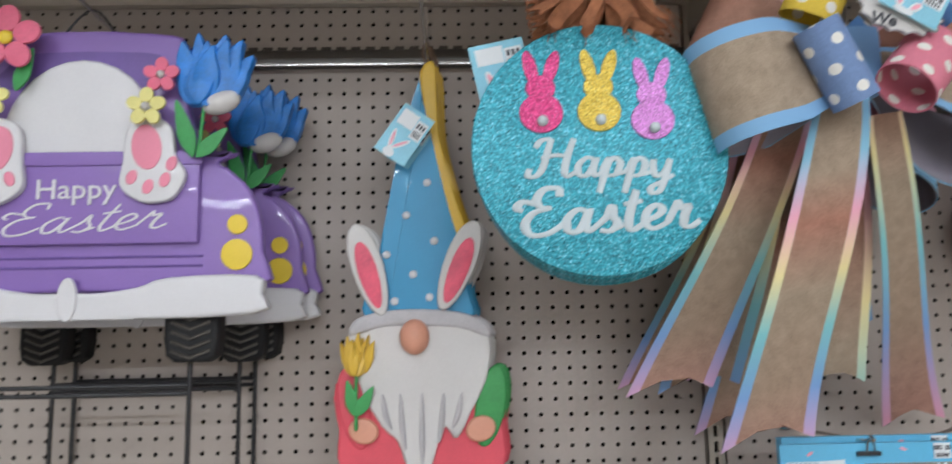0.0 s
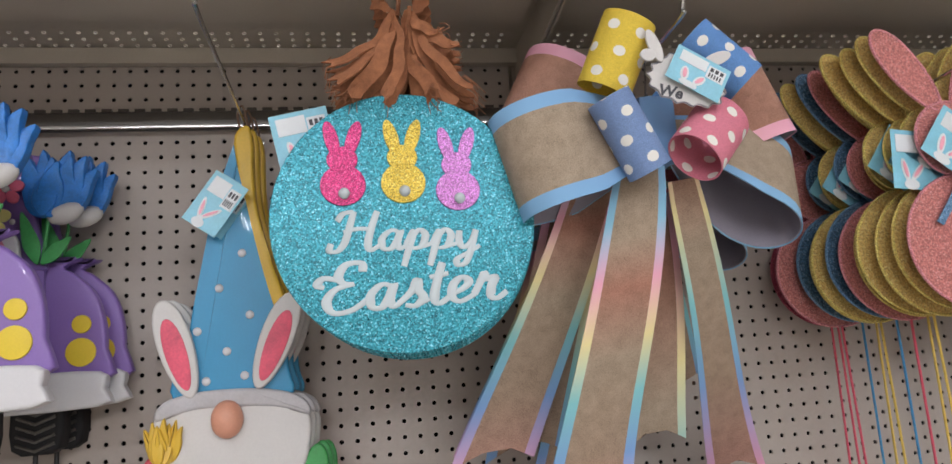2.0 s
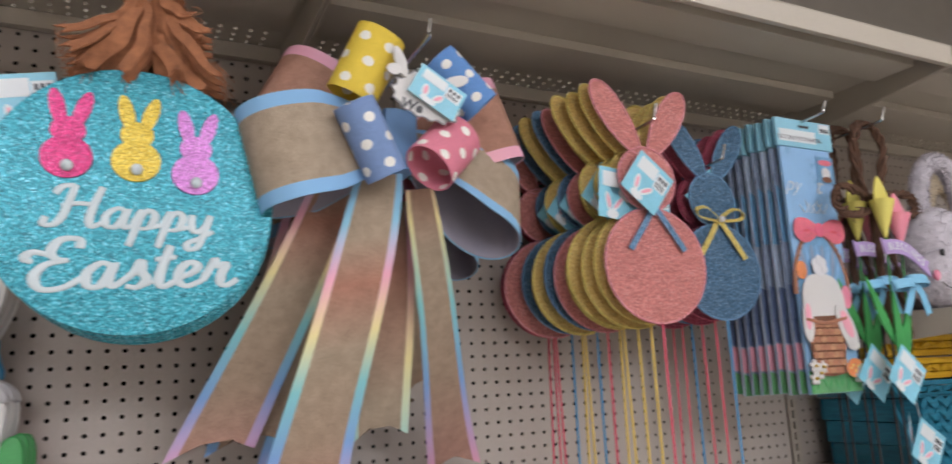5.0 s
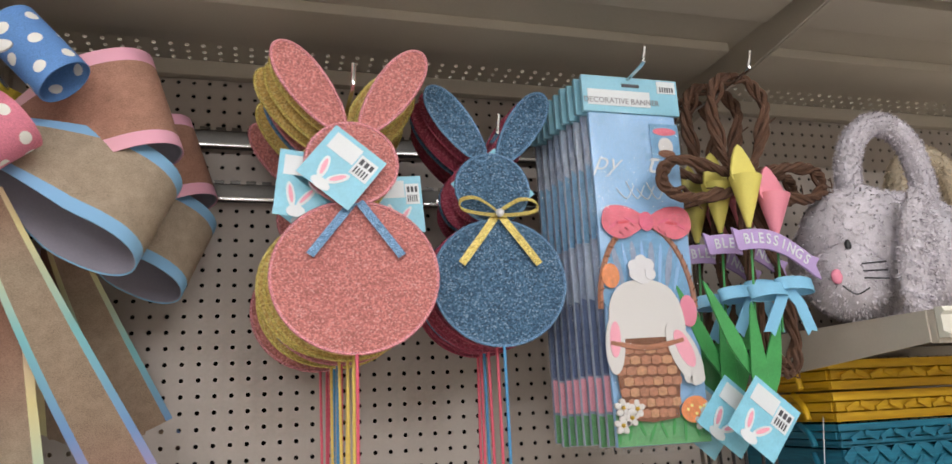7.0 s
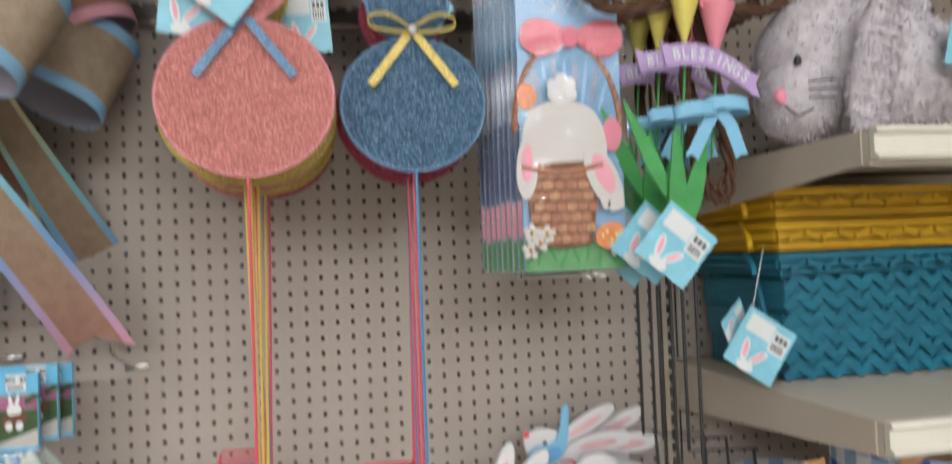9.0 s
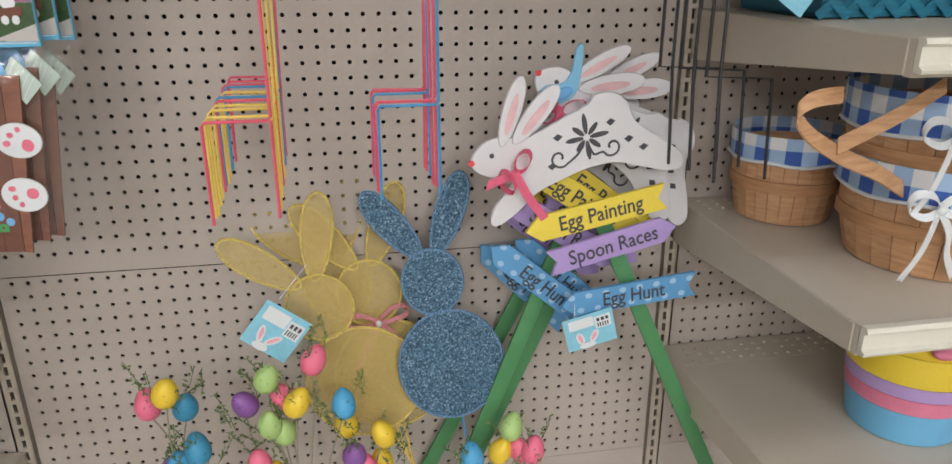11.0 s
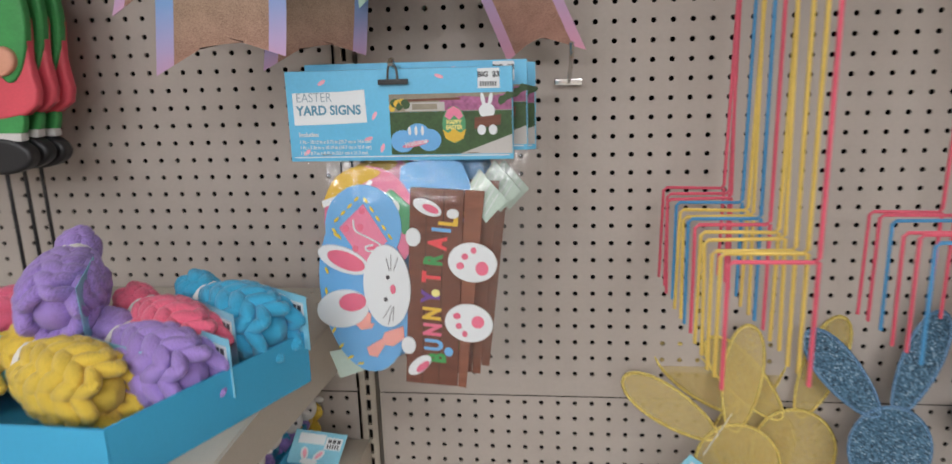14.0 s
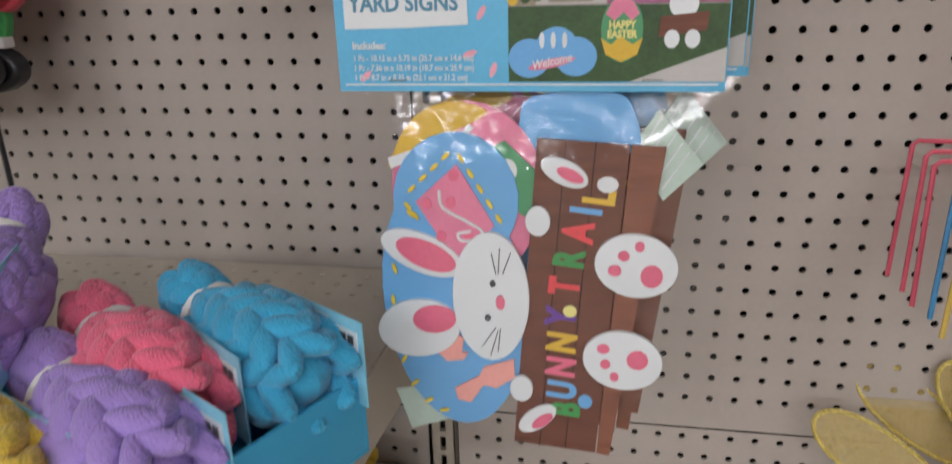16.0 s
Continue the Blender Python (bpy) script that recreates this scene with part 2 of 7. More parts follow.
M = dict(
    board=paint("pegboard_beige", lin("b2a89f"), 0.6, var=0.05, scale=5, bump=0.05, fine=160),
    steel=paint("shelf_tan_enamel", lin("bdb4a6"), 0.42, var=0.06, scale=7, bump=0.04),
    lip=paint("price_rail_cream", lin("d8d5c8"), 0.35, var=0.05, bump=0.02),
    # near black: painted shade behind the pegboard, also the printed plank lines
    nearblack=paint("shade_and_line_black", (0.012, 0.011, 0.01), 0.9),
    upright=paint("upright_enamel", lin("b4aa9c"), 0.45, var=0.06),
    chrome=paint("hook_chrome", (0.62, 0.61, 0.6), 0.22, metal=1.0, var=0.05, bump=0.0),
    wire=paint("dark_grey_wire", (0.12, 0.11, 0.1), 0.4, metal=0.7, var=0.2),
    railm=paint("hook_rail_brown", (0.1, 0.09, 0.08), 0.35, metal=0.3),
    black=paint("black_enamel", (0.018, 0.018, 0.02), 0.4, var=0.2),
    blackmatt=paint("black_rubber", (0.01, 0.01, 0.011), 0.75, var=0.25),
    floor=paint("floor_tile", lin("a8a39a"), 0.35, var=0.08, scale=2),
    ceil=paint("ceiling_white", lin("d8d6d0"), 0.8, var=0.04),
    backwall=paint("far_wall", lin("857d74"), 0.7, var=0.08),
    diffuser=glow("lamp_diffuser", (0.97, 0.985, 1.0), 6.0),
    purple=paint("purple_enamel", lin("8a6cb4"), 0.42, var=0.07, scale=9, bump=0.05, coat=0.15),
    purple_dk=paint("purple_groove", lin("6d5598"), 0.5),
    white=paint("white_enamel", lin("d6d5d7"), 0.42, var=0.04, coat=0.1),
    cream=paint("cream_white", lin("d0cdca"), 0.6, var=0.05),
    greyw=paint("brushed_grey_white", lin("b9b6b8"), 0.55, var=0.12, scale=30),
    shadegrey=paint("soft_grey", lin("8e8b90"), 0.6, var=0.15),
    yellow=paint("yellow_enamel", lin("e6c93a"), 0.45, var=0.07),
    lemon=paint("pale_yellow", lin("e4dc8a"), 0.5, var=0.08),
    mustard=paint("mustard_enamel", lin("d9b23c"), 0.42, var=0.1),
    pinkpad=paint("pink_pad", lin("e58ba2"), 0.5, var=0.08),
    rose=paint("rose_enamel", lin("de6a86"), 0.5, var=0.14, scale=26),
    earpink=paint("ear_pink", lin("e05a72"), 0.5, var=0.22, scale=40),
    coral=paint("coral_red", lin("dc5462"), 0.5, var=0.12),
    skin=paint("peach_enamel", lin("d79a80"), 0.45, var=0.08),
    tulip=paint("bright_blue_tulip", lin("327ecf"), 0.42, var=0.3, scale=45),
    leaf=paint("leaf_green", lin("3f9650"), 0.5, var=0.18, scale=30),
    legreen=paint("stake_green", lin("4c8858"), 0.55, var=0.12, scale=20),
    hatblue=paint("hat_blue", lin("3f97c4"), 0.42, var=0.08, scale=12, coat=0.15),
    teal=glitter("teal_glitter", lin("2f9aac"), 620),
    hotpink=glitter("hot_pink_glitter", lin("d8327e"), 1000),
    goldgl=glitter("gold_glitter", lin("e0bb3c"), 1000),
    lilac=glitter("lilac_glitter", lin("cc80cc"), 1000),
    whitefoam=paint("white_felt", lin("c9d3d6"), 0.8, var=0.04, bump=0.3, fine=900),
    jute=paint("brown_burlap_strip", lin("9a6444"), 0.9, var=0.4, scale=90, bump=0.7, fine=800),
    twine=paint("twine", lin("6d5442"), 0.9, var=0.2, scale=100),
    burlap=burlap("printed_burlap"),
    lining=paint("ribbon_lining", lin("9d99a6"), 0.75, var=0.08),
    dot_y=dotted("yellow_dot", lin("e0c244")), dot_b=dotted("blue_dot", lin("5f8cc6")),
    dot_lb=dotted("denim_dot", lin("7790bb")), dot_p=dotted("pink_dot", lin("d87f92")),
    net_pink=gauze("pink_gauze", lin("c97a74"), 0.97, 640, 0.55), net_gold=gauze("gold_gauze", lin("deb464"), 0.96),
    net_blue=gauze("blue_gauze", lin("3a6280"), 0.97, 600, 0.8), net_red=gauze("raspberry_gauze", lin("b0445c"), 0.95),
    net_sheer=gauze("sheer_gold_gauze", lin("ecce7c"), 0.33, 620, 0.3), net_blue2=glitter("blue_tinsel", lin("40667f"), 520),
    rim_pink=glitter("pink_rim", lin("dc8a90"), 1500), rim_gold=glitter("gold_rim", lin("e2c468"), 1500),
    rim_blue=glitter("blue_rim", lin("6088ac"), 1500), rim_red=glitter("red_rim", lin("a83e58"), 1500),
    st_pink=paint("pink_rod", lin("dd5a70"), 0.4), st_gold=paint("yellow_rod", lin("e3c360"), 0.4), st_blue=paint("blue_rod", lin("4690c2"), 0.4),
    tag=paint("tag_blue", lin("86c6da"), 0.35, var=0.12, scale=40), tagw=paint("tag_white", lin("dadee0"), 0.35, var=0.03),
    tagink=paint("tag_ink", (0.06, 0.06, 0.07), 0.5), tagpink=paint("tag_pink", lin("eaa3b4"), 0.4),
    film=clear_film("clear_film"),
    boxblue=paint("display_box_blue", lin("3da5d0"), 0.5, var=0.05, scale=10),
)


# ---- shape helpers (all coordinates in the world; a thing's origin is subtracted) ----
BASE = {}


def thing(name, at, label, category, group="", kind=""):
    e = new(name)
    e.empty_display_size = 0.05
    e.location = at
    BASE[e] = Vector(at)
    return tagged(e, label, category, group, kind)


def part(name, bm, material, parent=None, label="", smooth=40):
    me = bpy.data.meshes.new(name)
    o = BASE.get(parent, Vector((0, 0, 0)))
    bmesh.ops.translate(bm, verts=bm.verts, vec=-o)
    bm.to_mesh(me)
    bm.free()
    me.shade_smooth()
    me.set_sharp_from_angle(angle=radians(smooth))
    me.materials.append(M[material] if isinstance(material, str) else material)
    ob = new(name, me)
    if parent is not None:
        ob.parent = parent
        BASE[ob] = o
    return tagged(ob, label)


def solid(name, bm, material, label, category, at=None, group="", kind=""):
    """A thing that is one mesh, with its origin at a place of its own."""
    at = Vector(at) if at is not None else Vector((0, 0, 0))
    bmesh.ops.translate(bm, verts=bm.verts, vec=-at)
    ob = part(name, bm, material)
    ob.location = at
    return tagged(ob, label, category, group, kind)


def copies(ob, offsets):
    return [copy_thing(ob, Matrix.Translation(ob.location + Vector(d))) for d in offsets]


def join(*bms):
    out = bms[0]
    for b in bms[1:]:
        me = bpy.data.meshes.new("tmp")
        b.to_mesh(me)
        b.free()
        out.from_mesh(me)
        bpy.data.meshes.remove(me)
    return out


def spun(bm, m):
    bmesh.ops.transform(bm, matrix=m, verts=bm.verts)
    return bm


def box(x0, x1, y0, y1, z0, z1, bevel=0.002):
    bm = bmesh.new()
    bmesh.ops.create_cube(bm, size=1, matrix=Matrix.LocRotScale(((x0 + x1) / 2, (y0 + y1) / 2, (z0 + z1) / 2), None, (abs(x1 - x0), abs(y1 - y0), abs(z1 - z0))))
    if bevel:
        bmesh.ops.bevel(bm, geom=bm.edges[:], offset=bevel, segments=2, affect="EDGES", profile=0.7)
    return bm


def smooth_loop(pts, n=6, closed=True):
    """A Catmull-Rom curve through the points."""
    P, out, k = [Vector(p) for p in pts], [], len(pts)
    for i in range(k if closed else k - 1):
        a, b, c, d = (P[(i + j) % k] if closed else P[min(max(i + j, 0), k - 1)] for j in (-1, 0, 1, 2))
        for s in range(n):
            t = s / n
            out.append(0.5 * ((2 * b) + (c - a) * t + (2 * a - 5 * b + 4 * c - d) * t * t + (3 * b - a - 3 * c + d) * t ** 3))
    if not closed:
        out.append(P[-1])
    return out


def oval(cx, cz, rx, rz, turn=0, n=28, pinch=0.0):
    """An ellipse in x and z; pinch narrows its lower end."""
    c, s, out = math.cos(radians(turn)), math.sin(radians(turn)), []
    for i in range(n):
        a = 2 * math.pi * i / n
        u, v = rx * math.cos(a), rz * math.sin(a)
        u *= 1 - pinch * (0.5 - 0.5 * math.sin(a))
        out.append((cx + c * u - s * v, cz + s * u + c * v))
    return out


def plate(outline, y, thick, bevel=0.0):
    """A plate cut to an outline in x and z; its face looks to -y at y."""
    bm = bmesh.new()
    vs = [bm.verts.new((p[0], y, p[1])) for p in outline]
    f = bm.faces.new(vs)
    f.normal_update()
    if f.normal.y > 0:
        f.normal_flip()
    r = bmesh.ops.extrude_face_region(bm, geom=[f])
    bmesh.ops.translate(bm, verts=[v for v in r["geom"] if isinstance(v, bmesh.types.BMVert)], vec=(0, 0, 0))
    new_vs = [v for v in r["geom"] if isinstance(v, bmesh.types.BMVert)]
    for v in vs:
        v.co.y = y + thick
    front = [e for e in bm.edges if all(v in new_vs for v in e.verts)]
    if bevel:
        bmesh.ops.bevel(bm, geom=front, offset=bevel, segments=3, affect="EDGES", profile=0.6)
    bmesh.ops.recalc_face_normals(bm, faces=bm.faces[:])
    return bm


def tube(path, r, n=8, closed=False, taper=None):
    bm = bmesh.new()
    P = [Vector(p) for p in path]
    k, rings, up = len(P), [], None
    for i in range(k):
        a, b = P[(i - 1) % k if closed else max(i - 1, 0)], P[(i + 1) % k if closed else min(i + 1, k - 1)]
        t = (b - a).normalized() if (b - a).length > 1e-9 else Vector((0, 0, 1))
        if up is None:
            up = t.orthogonal().normalized()
        up = (up - t * up.dot(t))
        up = up.normalized() if up.length > 1e-6 else t.orthogonal().normalized()
        side = t.cross(up)
        rr = r * (taper(i / max(k - 1, 1)) if taper else 1)
        rings.append([bm.verts.new(P[i] + rr * (math.cos(2 * math.pi * j / n) * up + math.sin(2 * math.pi * j / n) * side)) for j in range(n)])
    for i in range(k if closed else k - 1):
        a, b = rings[i], rings[(i + 1) % k]
        for j in range(n):
            bm.faces.new((a[j], a[(j + 1) % n], b[(j + 1) % n], b[j]))
    if not closed:
        bm.faces.new(rings[0][::-1])
        bm.faces.new(rings[-1])
    bmesh.ops.recalc_face_normals(bm, faces=bm.faces[:])
    return bm


def ball(c, r, seg=20, rings=12, m=None):
    bm = bmesh.new()
    bmesh.ops.create_uvsphere(bm, u_segments=seg, v_segments=rings, radius=1)
    r = (r, r, r) if isinstance(r, (int, float)) else r
    spun(bm, Matrix.Translation(c) @ (m or Matrix.Identity(4)) @ Matrix.Diagonal((*r, 1)))
    return bm


def egg(c, r, h, m=None, n=18):
    bm = ball((0, 0, 0), 1, n, 12)
    for v in bm.verts:
        z = v.co.z
        k = 1 - 0.16 * z
        v.co = Vector((v.co.x * r * k, v.co.y * r * k, z * h))
    return spun(bm, Matrix.Translation(c) @ (m or Matrix.Identity(4)))


def strip(path, wide, thick=0.0012, scale_u=None, notch=0.0):
    """A ribbon along a path; wide: half-width vectors, one for each point. uv x runs along it, uv y across."""
    bm = bmesh.new()
    uv = bm.loops.layers.uv.new("UVMap")
    P = [Vector(p) for p in path]
    k, grid, run, ACROSS = len(P), [], [0.0], 6
    for i in range(1, k):
        run.append(run[-1] + (P[i] - P[i - 1]).length)
    total = run[-1]
    wl = [Vector(w).length for w in wide]
    for i in range(k):
        t = (P[min(i + 1, k - 1)] - P[max(i - 1, 0)]).normalized()
        w = Vector(wide[i])
        nrm = t.cross(w).normalized() * thick / 2
        row = []
        for j in range(ACROSS + 1):
            f = j / ACROSS * 2 - 1
            cut = -t * notch * (1 - abs(f)) if i == k - 1 else Vector((0, 0, 0))
            row.append((bm.verts.new(P[i] + w * f + nrm + cut), bm.verts.new(P[i] + w * f - nrm + cut)))
        grid.append(row)

    def quad(vs, uvs):
        f = bm.faces.new(vs)
        for l, q in zip(f.loops, uvs):
            l[uv].uv = q

    def q_at(i, j):
        u = run[i] / total if scale_u is None else run[i] * scale_u
        return (u, j / ACROSS if scale_u is None else (j / ACROSS) * 2 * wl[i] * scale_u)
    for i in range(k - 1):
        for j in range(ACROSS):
            ids = ((i, j), (i, j + 1), (i + 1, j + 1), (i + 1, j))
            uvs = [q_at(*d) for d in ids]
            quad([grid[a][b][0] for a, b in ids], uvs)
            quad([grid[a][b][1] for a, b in ids][::-1], uvs[::-1])
    for i in range(k - 1):
        for j in (0, ACROSS):
            vs = [grid[i][j][0], grid[i + 1][j][0], grid[i + 1][j][1], grid[i][j][1]]
            quad(vs, [q_at(i, j)] * 4)
    for i in (0, k - 1):
        for j in range(ACROSS):
            quad([grid[i][j][0], grid[i][j + 1][0], grid[i][j + 1][1], grid[i][j][1]], [q_at(i, j)] * 4)
    bmesh.ops.recalc_face_normals(bm, faces=bm.faces[:])
    return bm


def hoop(c, axis, rx, ry, length, side=(1, 0, 0), thick=0.0012, metric=None, start=0.0, span=1.0, n=36):
    """A ribbon bent to a loop round an axis; rx along side, ry across."""
    a = Vector(axis).normalized()
    s = Vector(side)
    s = (s - a * s.dot(a)).normalized()
    q = a.cross(s)
    ring = [Vector(c) + rx * math.cos(2 * math.pi * (start + span * i / n)) * s + ry * math.sin(2 * math.pi * (start + span * i / n)) * q for i in range(n + 1)]
    return strip(ring, [a * (length / 2)] * (n + 1), thick, metric)


def words(name, text, size, place, material, parent, tall=0.0008, shear=0.0, bold=0.0, wide=1.0, align="CENTER", label="", sub=None):
    cu = bpy.data.curves.new(name, "FONT")
    cu.body, cu.size, cu.extrude, cu.shear, cu.offset, cu.align_x, cu.align_y, cu.resolution_u = text, size, tall, shear, bold, align, "CENTER", 3
    ob = bpy.data.objects.new(name, cu)
    me = bpy.data.meshes.new_from_object(ob)
    bm = bmesh.new()
    bm.from_mesh(me)
    bpy.data.objects.remove(ob)
    bpy.data.curves.remove(cu)
    bpy.data.meshes.remove(me)
    spun(bm, place @ Matrix.Diagonal((wide, 1, 1, 1)))
    return part(name, bm, material, parent, label, 30)


def face_on(x, y, z, turn=0, yaw=0):
    """Puts what lies in the x-y plane upright, facing -y."""
    return pose(x, y, z) @ pose(0, 0, 0, 0, 0, yaw) @ pose(0, 0, 0, 90, 0, 0) @ pose(0, 0, 0, 0, 0, turn)


def punched(us, vs, u_lim, v_lim, hole, depth, place, square=None):
    """A sheet with a hole at every crossing of us and vs. place(u, v, d) gives the point d deep."""
    ue = [u_lim[0]] + [(a + b) / 2 for a, b in zip(us, us[1:])] + [u_lim[1]]
    ve = [v_lim[0]] + [(a + b) / 2 for a, b in zip(vs, vs[1:])] + [v_lim[1]]
    verts, faces = [], []
    if square:
        ring = [(1, 0), (1, 1), (0, 1), (-1, 1), (-1, 0), (-1, -1), (0, -1), (1, -1)]
        ring = [(a * square[0], b * square[1]) for a, b in ring]
    else:
        ring = [(hole * math.cos(math.pi * k / 4), hole * math.sin(math.pi * k / 4)) for k in range(8)]
    for i, u in enumerate(us):
        for j, v in enumerate(vs):
            n0 = len(verts)
            a, b, c, d = ue[i], ue[i + 1], ve[j], ve[j + 1]
            for p in ((b, v), (b, d), (u, d), (a, d), (a, v), (a, c), (u, c), (b, c)):
                verts.append(place(p[0], p[1], 0))
            for du, dv in ring:
                verts.append(place(u + du, v + dv, 0))
            for du, dv in ring:
                verts.append(place(u + du, v + dv, depth))
            for k in range(8):
                k2 = (k + 1) % 8
                faces.append((n0 + k, n0 + k2, n0 + 8 + k2, n0 + 8 + k))
                faces.append((n0 + 8 + k, n0 + 8 + k2, n0 + 16 + k2, n0 + 16 + k))
    me = bpy.data.meshes.new("sheet")
    me.from_pydata(verts, [], faces)
    bm = bmesh.new()
    bm.from_mesh(me)
    bpy.data.meshes.remove(me)
    return bm


# ---- structure ----
P, X0, Z0, WALL = 0.0254, 0.686, 1.247, 1.28
UP = [-0.751, 0.468, 1.687, 2.906]           # uprights of the shelving
TOP = 2.135


def slab(name, x0, x1, y0, y1, z0, z1, m, label, cat):
    return solid(name, box(x0, x1, y0, y1, z0, z1, 0), m, label, cat, ((x0 + x1) / 2, (y0 + y1) / 2, z0), kind="structure")


slab("floor", -3.2, 4.4, -8.0, 1.6, -0.1, 0.0, "floor", "polished pale grey store floor tiles", "floor")
slab("ceiling", -3.2, 4.4, -8.0, 1.6, 3.5, 3.6, "ceil", "plain white store ceiling", "ceiling")
slab("wall_south", -3.2, 4.4, -8.1, -8.0, 0, 3.5, "backwall", "plain beige wall across the aisle", "wall")
slab("wall_west", -3.3, -3.2, -8.0, 1.6, 0, 3.5, "backwall", "plain beige end wall", "wall")
slab("wall_east", 4.4, 4.5, -8.0, 1.6, 0, 3.5, "backwall", "plain beige end wall", "wall")
slab("wall_north", -3.2, 4.4, 1.6, 1.7, 0, 3.5, "backwall", "plain beige wall behind the shelving", "wall")
# added black sheet: its colour supplies the shade seen through the peg holes
slab("shelving_back", -3.2, 4.4, 1.312, 1.34, 0, TOP + 0.02, "nearblack", "near-black sheet standing in for the shade behind the pegboard", "wall")
for lx, ly in LAMPS:
    f = thing("ceiling_light", (lx, ly, 3.5), "white fluorescent ceiling light with a glowing diffuser", "ceiling light", "store ceiling lights")
    part("frame", join(box(lx - 1.25, lx + 1.25, ly - 0.3, ly - 0.26, 3.46, 3.498), box(lx - 1.25, lx + 1.25, ly + 0.26, ly + 0.3, 3.46, 3.498)), "lip", f)
    part("diffuser", box(lx - 1.25, lx + 1.25, ly - 0.26, ly + 0.26, 3.47, 3.495), "diffuser", f)


def board(n, x0, x1, cols, rows, z0, z1, label):
    xs, zs = [X0 + c * P for c in cols], rows
    bm = punched(xs, zs, (x0, x1), (z0, z1), 0.0038, 0.003, lambda u, v, d: (u, WALL + d, v))
    rim = join(box(x0, x1, WALL + 0.0005, WALL + 0.008, z0 - 0.0015, z0 + 0.0, 0))
    solid("wall_pegboard_%d" % n, join(bm, rim), "board", label, "pegboard", ((x0 + x1) / 2, WALL, z0), kind="structure")


upper = [Z0 + k * P for k in range(-13, 35)]
lower = [0.868 - k * P for k in range(18, -1, -1)]
k = 1
for (x0, x1), cols in (((UP[0] + 0.018, UP[1] - 0.018), range(-55, -9)), ((UP[1] + 0.018, UP[2] - 0.018), range(-7, 39)), ((UP[2] + 0.018, UP[3] - 0.018), range(41, 75))):
    xe = x1 if k < 5 else UP[2] + 0.9
    board(k, x0, xe, cols, upper, 0.8815, 2.128, "beige pegboard panel with rows of round holes")
    board(k + 1, x0, xe, cols, lower, 0.395, 0.8785, "lower beige pegboard panel with rows of round holes")
    slab("wall_base_%d" % k, x0, xe, WALL, WALL + 0.02, 0.0, 0.393, "board", "plain beige base panel", "panel")
    k += 2
for i, ux in enumerate(UP):
    zs = [0.3 + j * P for j in range(73)]
    bm = punched([ux], zs, (ux - 0.0145, ux + 0.0145), (0.0, 2.14), 0, 0.006, lambda u, v, d: (u, WALL - 0.004 + d, v), (0.0035, 0.0088))
    bm = join(bm, box(ux - 0.0145, ux - 0.0125, WALL - 0.004, WALL + 0.03, 0, 2.14, 0), box(ux + 0.0125, ux + 0.0145, WALL - 0.004, WALL + 0.03, 0, 2.14, 0))
    solid("trim_upright_%d" % (i + 1), bm, "upright", "tan steel upright with a column of dark slots", "upright", (ux, WALL, 0), kind="structure")


def shelf(x0, x1, z, front, rail=True, ribs=True, label="tan enamelled steel shelf with a cream price rail"):
    """A steel shelf, its top at z, from the wall to front."""
    s = thing("shelf", ((x0 + x1) / 2, WALL, z), label, "shelf", "store shelves")
    back = WALL - 0.006
    xs = []
    x = x0 + 0.03
    while x < x1 - 0.02:
        xs.append(x)
        x += P
    bm = punched(xs, [1.205, 1.228, 1.251], (x0, x1), (1.19, back), 0.0035, -0.002, lambda u, v, d: (u, v, z + d))
    bm = join(bm, box(x0, x1, front, 1.19, z - 0.002, z, 0.0005))
    part("deck", bm, "steel", s)
    part("front_lip", box(x0, x1, front, front + 0.012, z - 0.042, z - 0.0021, 0.002), "steel", s)
    if ribs:
        part("stiffener", box(x0 + 0.02, x1 - 0.02, 1.03, 1.13, z - 0.02, z - 0.0022, 0.004), "steel", s)
        part("stiffener", box(x0 + 0.02, x1 - 0.02, 0.84, 0.93, z - 0.02, z - 0.0022, 0.004), "steel", s)
        part("rear_flange", box(x0, x1, back - 0.018, back, z - 0.03, z - 0.0022, 0.002), "steel", s)
    if rail:
        prof = [(0, 0.0), (-0.011, 0.0), (-0.014, -0.006), (-0.008, -0.010), (-0.008, -0.030), (-0.015, -0.034), (-0.013, -0.038), (0, -0.038)]
        rb = bmesh.new()
        ends = [[rb.verts.new((xx, front - 0.0015 + a, z + 0.002 + b)) for a, b in prof] for xx in (x0, x1)]
        for i in range(len(prof)):
            rb.faces.new((ends[0][i], ends[0][(i + 1) % len(prof)], ends[1][(i + 1) % len(prof)], ends[1][i]))
        rb.faces.new(ends[0])
        rb.faces.new(ends[1][::-1])
        bmesh.ops.recalc_face_normals(rb, faces=rb.faces[:])
        part("price_rail", rb, "lip", s, "cream plastic price rail")
    for bx in (x0 - 0.0025, x1 - 0.0015):
        bb = bmesh.new()
        pts = [(front + 0.01, z - 0.001), (WALL - 0.004, z - 0.001), (WALL - 0.004, z - 0.085), (WALL - 0.03, z - 0.085), (front + 0.01, z - 0.04)]
        va, vb = [bb.verts.new((bx, a, b)) for a, b in pts], [bb.verts.new((bx + 0.004, a, b)) for a, b in pts]
        bb.faces.new(va)
        bb.faces.new(vb[::-1])
        for i in range(5):
            bb.faces.new((va[i], va[(i + 1) % 5], vb[(i + 1) % 5], vb[i]))
        bmesh.ops.recalc_face_normals(bb, faces=bb.faces[:])
        part("bracket", bb, "steel", s)
    return s


